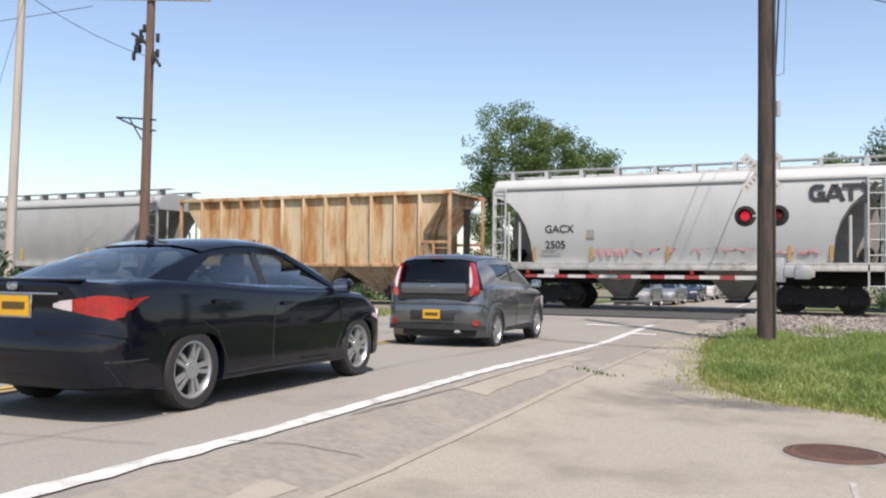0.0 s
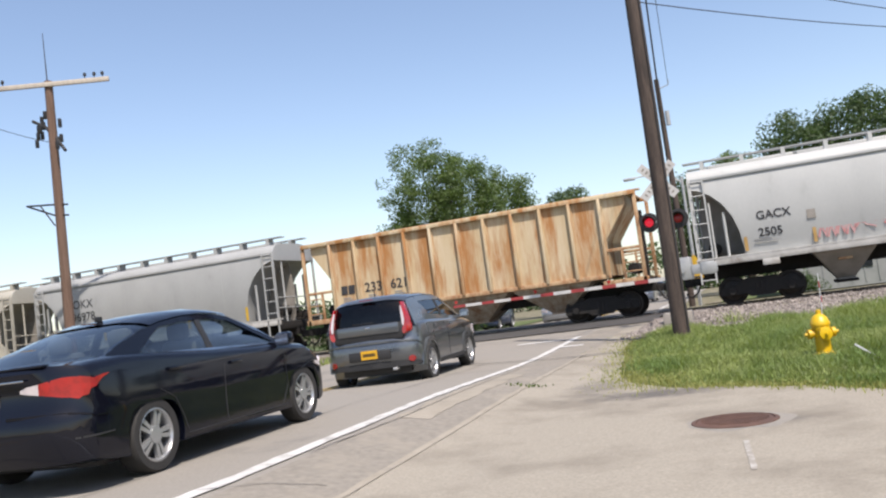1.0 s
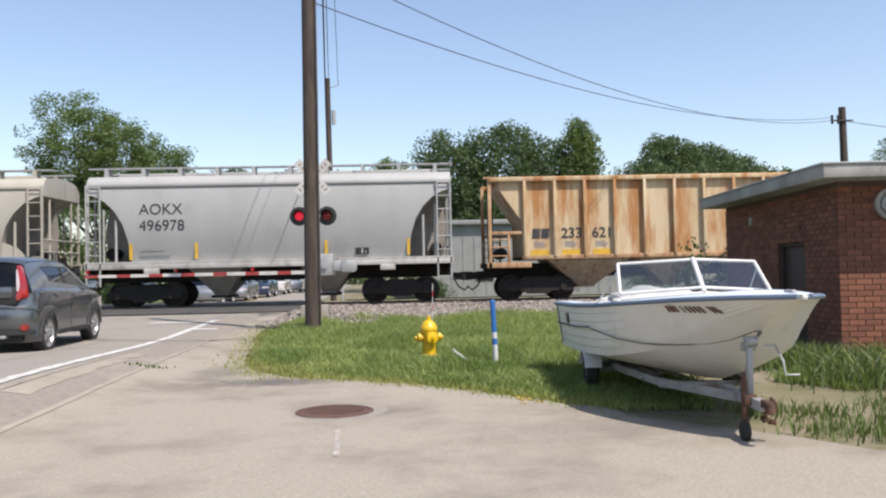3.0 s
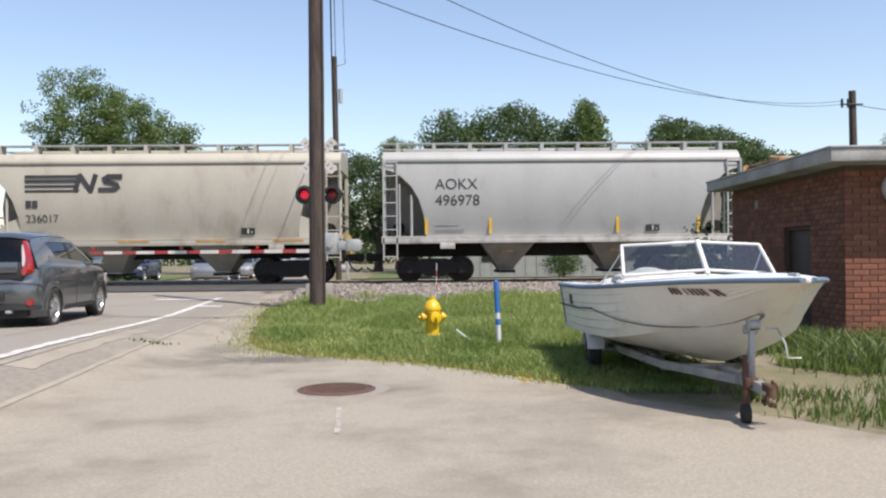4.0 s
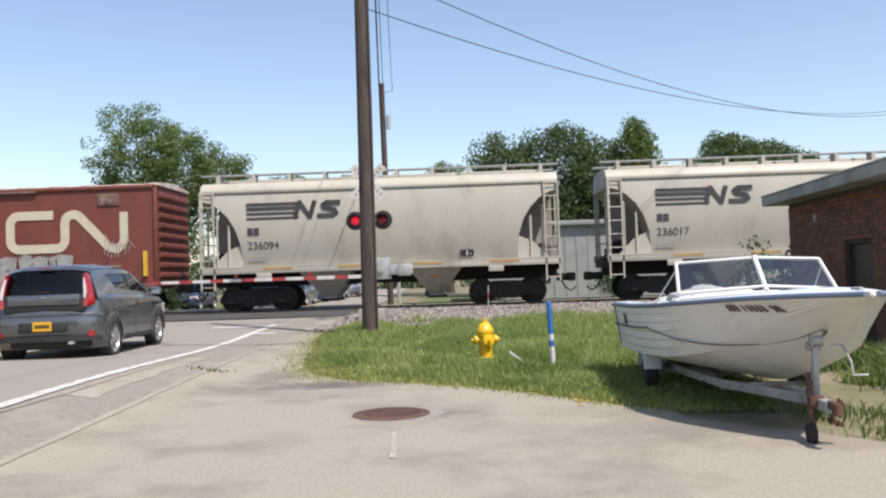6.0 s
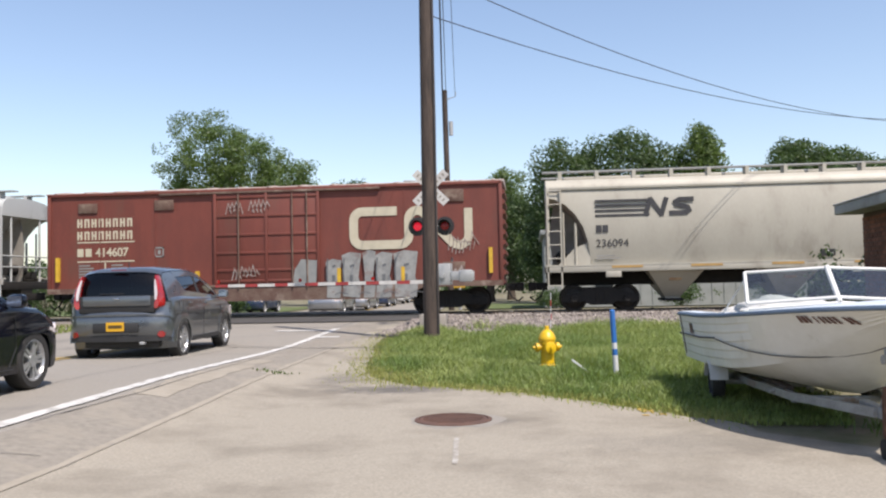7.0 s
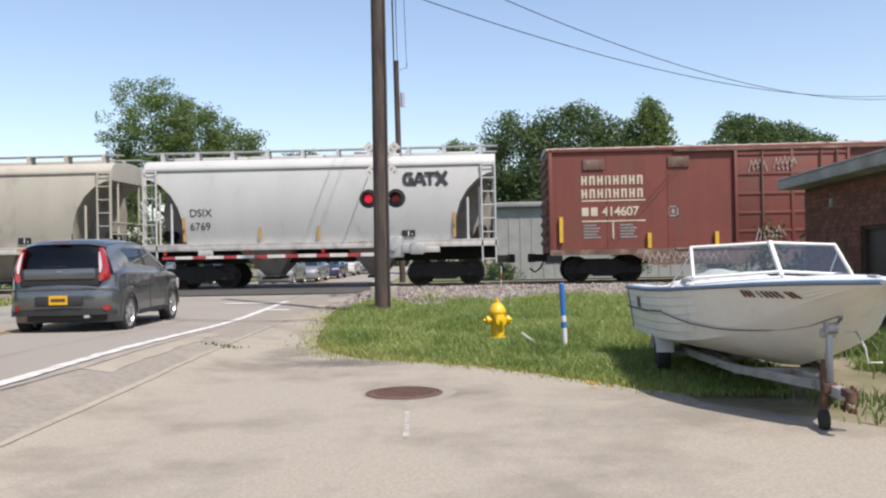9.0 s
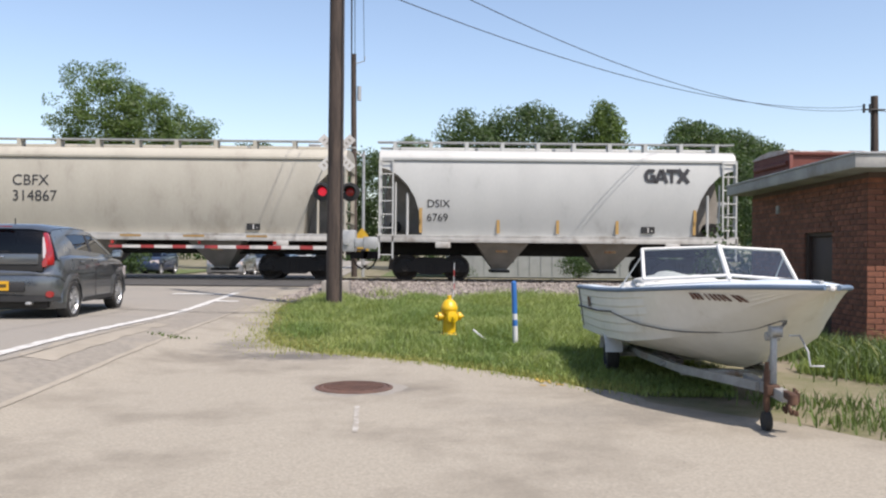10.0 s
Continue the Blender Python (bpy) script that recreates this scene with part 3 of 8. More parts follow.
def truck(parent, x):
    """A two-axle truck under a freight car, centred at x."""
    bm = bmesh.new()
    out = [(-1.25, 0.30), (-1.25, 0.52), (-0.75, 0.62), (-0.45, 0.78), (0.45, 0.78), (0.75, 0.62), (1.25, 0.52), (1.25, 0.30), (0.95, 0.28), (0.5, 0.30), (0.35, 0.20), (-0.35, 0.20), (-0.5, 0.30), (-0.95, 0.28)]
    for y0 in (-1.12, 0.98):
        prism(bm, [(x + a, b) for a, b in out], y0, y0 + 0.14)
    box(bm, (x - 0.2, -1.1, 0.42), (x + 0.2, 1.1, 0.74), 0.03)
    for y in (-1.13, 1.13):
        for dx in (-0.14, 0, 0.14):
            rod(bm, (x + dx, y * 0.96, 0.32), (x + dx, y * 0.96, 0.62), 0.05, n=8)
        for dx in (-0.88, 0.88):
            rod(bm, (x + dx, y * 0.93, 0.42), (x + dx, y * 1.05, 0.42), 0.13, 0.11, n=14)
    ob = part("truck_frame", bm, M["bogie"], parent, "dirty black cast truck frame")
    for dx in (-0.88, 0.88):
        bm = bmesh.new()
        turn = pose(0, 0, 0, 90, 0, 0)
        for s in (-1, 1):
            prof = [(0.06, -0.05), (0.14, -0.07), (0.33, -0.02), (0.36, -0.07), (0.42, -0.07), (0.43, 0.03), (0.46, 0.05), (0.45, 0.075), (0.34, 0.07), (0.14, 0.05), (0.06, 0.06)]
            m = pose(0, s * 0.75, 0) @ pose(0, 0, 0, 90 if s < 0 else -90) @ pose(0, 0, 0)
            lathe(bm, [(r, -z) for r, z in prof], 28, m)
            for k in range(6):
                a = k * math.pi / 3
                rod(bm, (0.22 * math.cos(a), s * 0.78, 0.22 * math.sin(a)), (0.22 * math.cos(a), s * 0.84, 0.22 * math.sin(a)), 0.025, n=6)
        rod(bm, (0, -1.1, 0), (0, 1.1, 0), 0.075, n=12)
        w = part("wheelset", bm, M["wheel_steel"], parent, "brown steel wheels on an axle")
        w.matrix_basis = pose(x + dx, 0, 0.43)
        bogie_wheels.append((w, x + dx))


def coupler(parent, x, s):
    bm = bmesh.new()
    box(bm, (min(x, x + s * 0.45), -0.09, 0.72), (max(x, x + s * 0.45), 0.09, 0.98), 0.02)
    cbox(bm, (x + s * 0.52, 0, 0.85), (0.28, 0.3, 0.3), 0.05)
    pipe(bm, [(x + s * 0.1, -0.35, 0.8), (x + s * 0.25, -0.4, 0.5), (x + s * 0.45, -0.4, 0.36), (x + s * 0.62, -0.38, 0.5)], 0.03)
    part("coupler", bm, M["bogie"], parent)


def ladder(parent, x, y, z0, z1, w, material, rungs):
    bm = bmesh.new()
    for dx in (0, w):
        box(bm, (x + dx - 0.025, y - 0.05, z0), (x + dx + 0.025, y + 0.0, z1))
    for k in range(rungs):
        z = z0 + 0.12 + (z1 - z0 - 0.2) * k / (rungs - 1)
        rod(bm, (x, y - 0.03, z), (x + w, y - 0.03, z), 0.02, n=6)
    part("ladder", bm, material, parent)


def side_bars(parent, x, z, w, h, n, material, y=-1.50):
    """Small print as plain bars."""
    bm = bmesh.new()
    for k in range(n):
        ww = w * (0.7 + 0.3 * ((k * 37) % 10) / 10)
        box(bm, (x, y - 0.004, z - k * h * 2), (x + ww, y, z - k * h * 2 + h))
    part("small_print", bm, material, parent)


def hug(ob):
    """Lay lettering on the rounded side of a hopper car."""
    o = ob.matrix_basis.translation
    for v in ob.data.vertices:
        v.co.z = v.co.z * 0.3 + o.y - tank_y(o.z + v.co.y) + 0.013


def hopper_car(label, length, paint, sill, bays, trim=None):
    """A round-sided covered hopper: x along the track, z from the rail top."""
    car = thing("hopper_car", label, "freight car", group="freight train")
    h = length / 2
    trim = trim or paint
    # tank body: full length under the roof, undercut at both ends
    cut = [(0.0, 3.80), (0.28, 3.74), (0.62, 3.55), (0.95, 3.22), (1.2, 2.80), (1.36, 2.28), (1.44, 1.54)]

    def low(d):
        for (d0, z0), (d1, z1) in zip(cut, cut[1:]):
            if d <= d1:
                return z0 + (z1 - z0) * (d - d0) / (d1 - d0)
        return 1.54

    def half_width(z):
        return 1.60 - 0.20 * ((z - 3.0) / 1.46) ** 2

    stations = sorted({d for d, z in cut} | {0.14, 0.45, 0.8, 1.08, 1.28, 1.40, 2.5, 4.0})
    xs = [-h + d for d in stations] + [h - d for d in reversed(stations)]
    rings = []
    for x in xs:
        zb = low(min(x + h, h - x))
        prof = []
        for k in range(9):
            z = zb + (4.10 - zb) * k / 8
            prof.append((half_width(z), z))
        for k in range(1, 6):
            a = math.pi / 2 * k / 5
            prof.append((1.0 + 0.48 * math.cos(a), 4.10 + 0.34 * math.sin(a)))
        prof.append((0.45, 4.50))
        rings.append([Vector((x, -w, z)) for w, z in prof] + [Vector((x, w, z)) for w, z in reversed(prof)])
    bm = bmesh.new()
    loft(bm, rings)
    part("tank_body", bm, paint, car)
    bm = bmesh.new()
    for s in (-1, 1):
        box(bm, (-h + 0.02, s * 1.51 - 0.045, 4.04), (h - 0.02, s * 1.51 + 0.045, 4.14), 0.012)
    part("roof_rail", bm, trim, car)
    for k in range(1, 5):
        x = -h + length * k / 5
        bm = bmesh.new()
        loft(bm, [[Vector((x - 0.01, -half_width(z) - 0.003, z)), Vector((x + 0.01, -half_width(z) - 0.003, z)), Vector((x + 0.01, -half_width(z) + 0.02, z)), Vector((x - 0.01, -half_width(z) + 0.02, z))] for z in span(1.56, 4.04, 8)])
        part("seam", bm, paint, car)
    # side sills with end shelves
    for s in (-1, 1):
        bm = bmesh.new()
        box(bm, (-h - 0.05, s * 1.57 - 0.06, 1.30), (h + 0.05, s * 1.57 + 0.06, 1.54), 0.015)
        box(bm, (-h - 0.05, s * 1.5 - 0.14, 1.50), (h + 0.05, s * 1.5 + 0.14, 1.55), 0.0)
        box(bm, (-h + 1.9, s * 1.6 - 0.05, 1.12), (-h + 2.4, s * 1.6 + 0.05, 1.31), 0.01)
        box(bm, (h - 2.4, s * 1.6 - 0.05, 1.12), (h - 1.9, s * 1.6 + 0.05, 1.31), 0.01)
        part("side_sill", bm, sill, car)
    bm = bmesh.new()
    for s in (-1, 1):
        x0, x1 = sorted((s * h, s * (h - 1.5)))
        box(bm, (x0, -1.45, 1.30), (x1, 1.45, 1.40))
        box(bm, (min(s * (h + 0.02), s * (h - 0.1)), -1.5, 1.12), (max(s * (h + 0.02), s * (h - 0.1)), 1.5, 1.42), 0.02)
    box(bm, (-h, -0.35, 0.85), (h, 0.35, 1.32), 0.02)
    part("centre_sill", bm, M["bogie"], car)
    # end sheets' posts and braces
    for s in (-1, 1):
        for y in (-1.52, 1.52):
            bm = bmesh.new()
            x = s * (h - 0.05)
            box(bm, (x - 0.04, y - 0.04, 1.4), (x + 0.04, y + 0.04, 4.14), 0.008)
            part("corner_post", bm, trim, car)
            bm = bmesh.new()
            rod(bm, (s * (h - 0.95), y * 0.97, 1.5), (s * (h - 0.95), y * 0.97, 2.95), 0.045, n=8)
            rod(bm, (s * (h - 0.55), y * 0.97, 1.5), (s * (h - 0.55), y * 0.97, 3.3), 0.035, n=8)
            part("end_brace", bm, trim, car)
            if sill is not M["car_cream"]:
                continue
            bm = bmesh.new()
            prism(bm, [(s * (h - 1.42), 1.54), (s * (h - 0.35), 1.54), (s * (h - 0.9), 2.1), (s * (h - 1.40), 2.3)], y * 0.95 - 0.02, y * 0.95 + 0.02)
            part("gusset", bm, trim, car)
        bm = bmesh.new()
        for y in (-0.9, 0.9):
            rod(bm, (s * (h - 0.06), y, 1.4), (s * (h - 0.06), y, 3.95), 0.04, n=8)
        for z in (1.95, 2.35):
            rod(bm, (s * (h - 0.02), -1.52, z), (s * (h - 0.02), 1.52, z), 0.025, n=8)
        part("end_rail", bm, trim, car)
        bm = bmesh.new()
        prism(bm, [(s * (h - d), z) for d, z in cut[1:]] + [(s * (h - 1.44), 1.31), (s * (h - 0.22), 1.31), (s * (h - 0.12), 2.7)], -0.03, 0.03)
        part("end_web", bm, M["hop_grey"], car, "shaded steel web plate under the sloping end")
        bm = bmesh.new()
        rod(bm, (s * (h - 0.5), -0.6, 1.85), (s * (h - 0.5), 0.5, 1.85), 0.2, n=14)
        cbox(bm, (s * (h - 0.45), 0.9, 1.65), (0.4, 0.35, 0.3), 0.03)
        part("brake_reservoir", bm, M["bogie"], car)
    ladder(car, -h + 0.02, -1.58, 0.75, 4.1, 0.45, trim, 8)
    ladder(car, h - 0.47, -1.58, 0.75, 4.1, 0.45, trim, 8)
    # roof walk on posts, hatch trough
    for s in (-1, 1):
        bm = bmesh.new()
        box(bm, (-h - 0.1, s * 0.85 - 0.18, 4.70), (h + 0.1, s * 0.85 + 0.18, 4.74))
        part("running_board", bm, M["galv"], car, "galvanised roof walkway")
        n = 10
        for k in range(n):
            x = -h + 0.5 + (length - 1.0) * k / (n - 1)
            bm = bmesh.new()
            box(bm, (x - 0.06, s * 0.85 - 0.2, 4.34), (x + 0.06, s * 0.85 + 0.2, 4.71))
            part("walkway_support", bm, trim, car)
    for k in range(4):
        x0 = -h + 0.6 + (length - 1.2) * k / 4
        bm = bmesh.new()
        box(bm, (x0 + 0.05, -0.33, 4.46), (x0 + (length - 1.2) / 4 - 0.05, 0.33, 4.62), 0.04)
        part("hatch_cover", bm, trim, car)
    # discharge bays
    for c, w in bays:
        bm = bmesh.new()
        top, bot = w / 2, 0.25
        rings = []
        for z, hx, hy in ((1.50, top, 1.42), (1.28, top - 0.04, 1.40), (0.42, bot, 0.55), (0.36, bot, 0.55)):
            rings.append([Vector((c - hx, -hy, z)), Vector((c + hx, -hy, z)), Vector((c + hx, hy, z)), Vector((c - hx, hy, z))])
        loft(bm, rings)
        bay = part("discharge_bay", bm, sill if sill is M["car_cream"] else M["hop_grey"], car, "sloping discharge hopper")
        bm = bmesh.new()
        box(bm, (c - 0.32, -0.7, 0.28), (c + 0.32, 0.7, 0.37), 0.01)
        rod(bm, (c, -0.85, 0.33), (c, 0.85, 0.33), 0.03, n=8)
        part("outlet_gate", bm, M["bogie"], bay)
        bm = bmesh.new()
        slope = (1.42 - 0.55) / (1.28 - 0.42)
        box(bm, (c - 0.2, -1.18, 0.98), (c + 0.2, -1.12, 1.1))
        part("hand_hole", bm, M["rust"], bay)
    for s in (-1, 1):
        truck(car, s * (h - 1.75))
        coupler(car, s * h, s)
    return car, h


def tank_y(z):
    """The near face of a hopper's curved side at height z."""
    return -1.60 + 0.20 * ((z - 3.0) / 1.46) ** 2


def orange_strips(car, xs, z=1.62, tall=0.45, material=None):
    for x in xs:
        bm = bmesh.new()
        y = -1.60 + 0.20 * ((z + tall * 0.6 - 3.0) / 1.46) ** 2
        box(bm, (x - 0.05, y - 0.035, z), (x + 0.05, y - 0.01, z + tall))
        part("reflective_strip", bm, material or M["strip_orange"], car)


def placard(car, x, z=1.66):
    bm = bmesh.new()
    box(bm, (x - 0.22, -1.500, z), (x + 0.22, -1.46, z + 0.22))
    p = part("placard", bm, M["black"], car, "small black stencil panel")
    bm = bmesh.new()
    box(bm, (x - 0.02, -1.504, z + 0.03), (x + 0.02, -1.500, z + 0.19))
    box(bm, (x + 0.10, -1.504, z + 0.06), (x + 0.14, -1.500, z + 0.10))
    part("placard_mark", bm, M["white"], p)


def word_blocks(car, x, z, w, h, n, material, slant=0.08, y=-1.600):
    """A wordmark as plain slanted blocks."""
    bm = bmesh.new()
    step = w / n
    for k in range(n):
        a = x + k * step
        prism(bm, [(a, z), (a + step * 0.86, z), (a + step * 0.86 + slant, z + h), (a + slant, z + h)], y - 0.008, y)
    part("wordmark_shape", bm, material, car)


def word_shapes(car, x, z, w, h, y=-1.594):
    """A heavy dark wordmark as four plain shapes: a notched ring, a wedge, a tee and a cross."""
    s = w / 4
    bm = bmesh.new()
    t = h * 0.24
    band(bm, [(x + s * 0.86, z + h * 0.80), (x + s * 0.74, z + h - t / 2), (x + s * 0.34, z + h - t / 2), (x + s * 0.14, z + h * 0.72), (x + s * 0.14, z + h * 0.28), (x + s * 0.34, z + t / 2), (x + s * 0.82, z + t / 2), (x + s * 0.82, z + h * 0.46), (x + s * 0.5, z + h * 0.46)], t, y, 0.012)
    band(bm, [(x + s * 1.02, z), (x + s * 1.46, z + h * 0.97)], t * 1.1, y, 0.012)
    band(bm, [(x + s * 1.54, z + h * 0.97), (x + s * 1.98, z)], t * 1.1, y, 0.012)
    box(bm, (x + s * 1.25, y - 0.011, z + h * 0.2), (x + s * 1.75, y - 0.001, z + h * 0.38))
    box(bm, (x + s * 1.92, y - 0.013, z + h - t), (x + s * 2.94, y - 0.002, z + h))
    box(bm, (x + s * 2.30, y - 0.011, z), (x + s * 2.56, y - 0.001, z + h - t * 0.5))
    band(bm, [(x + s * 2.98, z), (x + s * 3.92, z + h)], t * 1.2, y, 0.012)
    band(bm, [(x + s * 2.98, z + h), (x + s * 3.92, z)], t * 1.2, y - 0.002, 0.012)
    part("wordmark_shape", bm, M["letter_black"], car, "heavy black wordmark shape")


def striped_mark(car, x, z, w, h):
    """Four dark stripes that run into two solid slanted blocks."""
    bm = bmesh.new()
    for k in range(4):
        zz = z + h * (0.02 + 0.27 * k)
        prism(bm, [(x, zz), (x + w * 0.56, zz), (x + w * 0.58, zz + h * 0.13), (x, zz + h * 0.13)], -1.612, -1.594)
    for k, path in enumerate(([(0.525, 0.0), (0.585, 1.0)], [(0.575, 1.0), (0.70, 0.0)], [(0.69, 0.0), (0.75, 1.0)], [(1.03, 0.87), (0.88, 0.87), (0.842, 0.74), (0.855, 0.58), (0.965, 0.44), (0.98, 0.27), (0.945, 0.13), (0.775, 0.13)])):
        band(bm, [(x + w * a, z + h * b) for a, b in path], h * 0.26, -1.594 - 0.003 * k, 0.014)
    part("emblem_shape", bm, M["letter_black"], car)


train = []          # (car, place of its middle along the track at the start)
BAYS12 = [(-1.85, 1.85), (1.85, 1.85)]

car, h = hopper_car("light grey round-sided hopper car with faded red graffiti", 12.2, M["car_white"], M["trim_white"], BAYS12)
hug(letters("GACX", 0.36, -h + 1.9, 2.55, tank_y(2.82) - 0.012, M["letter_black"], car, bold=0.006))
hug(letters("2505", 0.36, -h + 1.9, 2.02, tank_y(2.29) - 0.012, M["letter_black"], car, bold=0.006))
side_bars(car, -h + 1.75, 1.92, 0.75, 0.04, 2, M["small_ink"])
word_shapes(car, h - 2.05, 3.36, 1.85, 0.52)
bm = bmesh.new()
rng = random.Random(4)
for k in range(26):
    x = -h + 3.6 + k * 0.26
    z = 1.75 + rng.uniform(-0.05, 0.12)
    if k < 4:
        band(bm, [(x, z), (x + 0.1, z + 0.35), (x + 0.2, z + 0.05), (x + 0.28, z + 0.34)], 0.07, -1.485, 0.02)
    else:
        band(bm, [(x, z + rng.uniform(0.1, 0.3)), (x + 0.12, z + rng.uniform(0.1, 0.35)), (x + 0.3, z + rng.uniform(0.05, 0.35))], rng.uniform(0.03, 0.08), -1.485, 0.02)
part("graffiti", bm, M["graffiti_red"], car, "faded red spray-painted scrawl")
bm = bmesh.new()
box(bm, (-h + 3.35, -1.585, 2.35), (-h + 3.6, -1.55, 2.65))
part("stencil_panel", bm, M["hop_grey"], car)
orange_strips(car, [-h + 1.5, -h + 3.5, -h + 6.0, h - 2.6, h - 1.45])
train.append((car, -4.0))


def rib_car():
    """A rust-streaked hopper with outside posts."""
    L = 12.8
    h = L / 2
    car = thing("ribbed_hopper_car", "rust-streaked cream hopper car with outside posts", "freight car", group="freight train")
    bm = bmesh.new()
    out = [(-h + 1.25, 1.45), (h - 1.25, 1.45), (h - 1.25, 2.6), (h - 0.45, 3.75), (h - 0.45, 4.10), (-h + 0.45, 4.10), (-h + 0.45, 3.75), (-h + 1.25, 2.6)]
    prism(bm, out, -1.46, 1.46)
    part("body", bm, M["rust_cream"], car)
    for k in range(11):
        x = -h + 1.3 + (L - 2.6) * k / 10
        for s in (-1, 1):
            bm = bmesh.new()
            y0, y1 = sorted((s * 1.45, s * 1.62))
            box(bm, (x - 0.05, y0, 1.45), (x + 0.05, y1, 4.02), 0.012)
            box(bm, (x - 0.09, min(s * 1.45, s * 1.49), 1.45), (x + 0.09, max(s * 1.45, s * 1.49), 4.02))
            part("side_post", bm, M["rust_cream"], car)
    for s in (-1, 1):
        bm = bmesh.new()
        box(bm, (-h + 0.1, s * 1.55 - 0.06, 4.0), (h - 0.1, s * 1.55 + 0.06, 4.14), 0.015)
        part("top_chord", bm, M["rust_cream"], car)
        bm = bmesh.new()
        box(bm, (-h + 1.2, s * 1.53 - 0.05, 1.36), (h - 1.2, s * 1.53 + 0.05, 1.5), 0.01)
        box(bm, (-h, s * 1.5 - 0.05, 1.1), (-h + 1.5, s * 1.5 + 0.05, 1.28), 0.01)
        box(bm, (h - 1.5, s * 1.5 - 0.05, 1.1), (h, s * 1.5 + 0.05, 1.28), 0.01)
        part("side_sill", bm, M["rust"], car)
        for e in (-1, 1):
            bm = bmesh.new()
            x = e * (h - 0.12)
            box(bm, (x - 0.06, s * 1.5 - 0.05, 1.1), (x + 0.06, s * 1.5 + 0.05, 4.1), 0.01)
            box(bm, (min(x, x - e * 1.15), s * 1.5 - 0.04, 2.22), (max(x, x - e * 1.15), s * 1.5 + 0.04, 2.32), 0.008)
            box(bm, (e * (h - 0.75) - 0.04, s * 1.5 - 0.04, 1.2), (e * (h - 0.75) + 0.04, s * 1.5 + 0.04, 2.25), 0.008)
            for z in (1.5, 1.8, 2.05):
                rod(bm, (x, s * 1.5, z), (e * (h - 0.75), s * 1.5, z), 0.025, n=6)
            part("end_frame", bm, M["rust"], car, "rusty open end frame")
    bm = bmesh.new()
    for s in (-1, 1):
        box(bm, (min(s * h, s * (h - 1.5)), -1.45, 1.1), (max(s * h, s * (h - 1.5)), 1.45, 1.2))
        rod(bm, (s * (h - 0.6), -0.5, 1.6), (s * (h - 0.6), 0.7, 1.6), 0.2, n=12)
        box(bm, (s * (h - 0.3) - 0.1, 0.3, 1.2), (s * (h - 0.3) + 0.1, 0.5, 3.6))
    box(bm, (-h, -0.35, 0.75), (h, 0.35, 1.25), 0.02)
    part("centre_sill", bm, M["bogie"], car)
    bm = bmesh.new()
    box(bm, (-h + 0.3, -1.5, 4.08), (h - 0.3, 1.5, 4.16), 0.02)
    for k in range(5):
        x = -h + 1.6 + (L - 3.2) * k / 4
        box(bm, (x - 0.8, -0.5, 4.14), (x + 0.8, 0.5, 4.27), 0.05)
    box(bm, (-h - 0.05, -1.3, 4.14), (h + 0.05, -1.05, 4.19))
    part("roof", bm, M["rust_cream"], car)
    for c in (-2.9, 0.15, 3.1):
        bm = bmesh.new()
        rings = []
        for z, hx, hy in ((1.46, 1.5, 1.40), (1.25, 1.3, 1.38), (0.45, 0.3, 0.6), (0.38, 0.3, 0.6)):
            rings.append([Vector((c - hx, -hy, z)), Vector((c + hx, -hy, z)), Vector((c + hx, hy, z)), Vector((c - hx, hy, z))])
        loft(bm, rings)
        part("discharge_bay", bm, M["rust_bay"], car, "rust-stained tan discharge hopper")
    for x, t in ((-h + 1.5, ""), (-h + 2.55, "233"), (-h + 3.6, "621")):
        bm = bmesh.new()
        box(bm, (x, -1.470, 1.48), (x + 0.62, -1.463, 1.68))
        part("yellow_patch", bm, M["strip_yellow"], car)
        if t:
            letters(t, 0.48, x - 0.02, 2.08, -1.475, M["letter_black"], car, bold=0.006)
        else:
            word_blocks(car, x + 0.05, 2.08, 0.6, 0.32, 2, M["letter_black"], 0.02, -1.472)
        side_bars(car, x + 0.1, 1.92, 0.45, 0.035, 3, M["small_ink"], -1.465)
    for s in (-1, 1):
        truck(car, s * (h - 1.75))
        coupler(car, s * h, s)
    return car


train.append((rib_car(), -18.1))

car, h = hopper_car("light grey round-sided hopper car with black numbers", 12.1, M["car_grey"], M["trim_white"], BAYS12)
hug(letters("AOKX", 0.50, -h + 1.75, 3.12, tank_y(3.00) - 0.012, M["letter_black"], car))
hug(letters("496978", 0.50, -h + 1.75, 2.58, tank_y(2.96) - 0.012, M["letter_black"], car))
side_bars(car, -h + 1.75, 1.9, 1.1, 0.05, 2, M["small_ink"])
placard(car, h - 3.0)
orange_strips(car, [-h + 1.45, -h + 3.6, h - 4.2, h - 1.45], tall=0.55, material=M["strip_yellow"])
train.append((car, -31.73))

for x0, x1, num in ((-51.18, -39.18, "236017"), (-64.9, -52.8, "236094")):
    car, h = hopper_car("dusty cream round-sided hopper car with a dark striped emblem", x1 - x0, M["car_cream"], M["car_cream"], BAYS12)
    striped_mark(car, -h + 1.6, 3.1, 3.1, 0.6)
    word_blocks(car, -h + 1.62, 2.6, 0.42, 0.24, 2, M["letter_black"], 0.0)
    hug(letters(num, 0.36, -h + 1.6, 2.12, tank_y(2.39) - 0.012, M["letter_black"], car))
    side_bars(car, -h + 1.6, 1.8, 0.9, 0.04, 2, M["small_ink"])
    placard(car, h - 3.1)
    for k in range(4):
        bm = bmesh.new()
        x = -h + 2.1 + 2.55 * k
        box(bm, (x, -1.640, 1.42), (x + 1.0, -1.630, 1.50))
        part("sill_stripe", bm, M["strip_orange"], car)
    train.append((car, (x0 + x1) / 2))


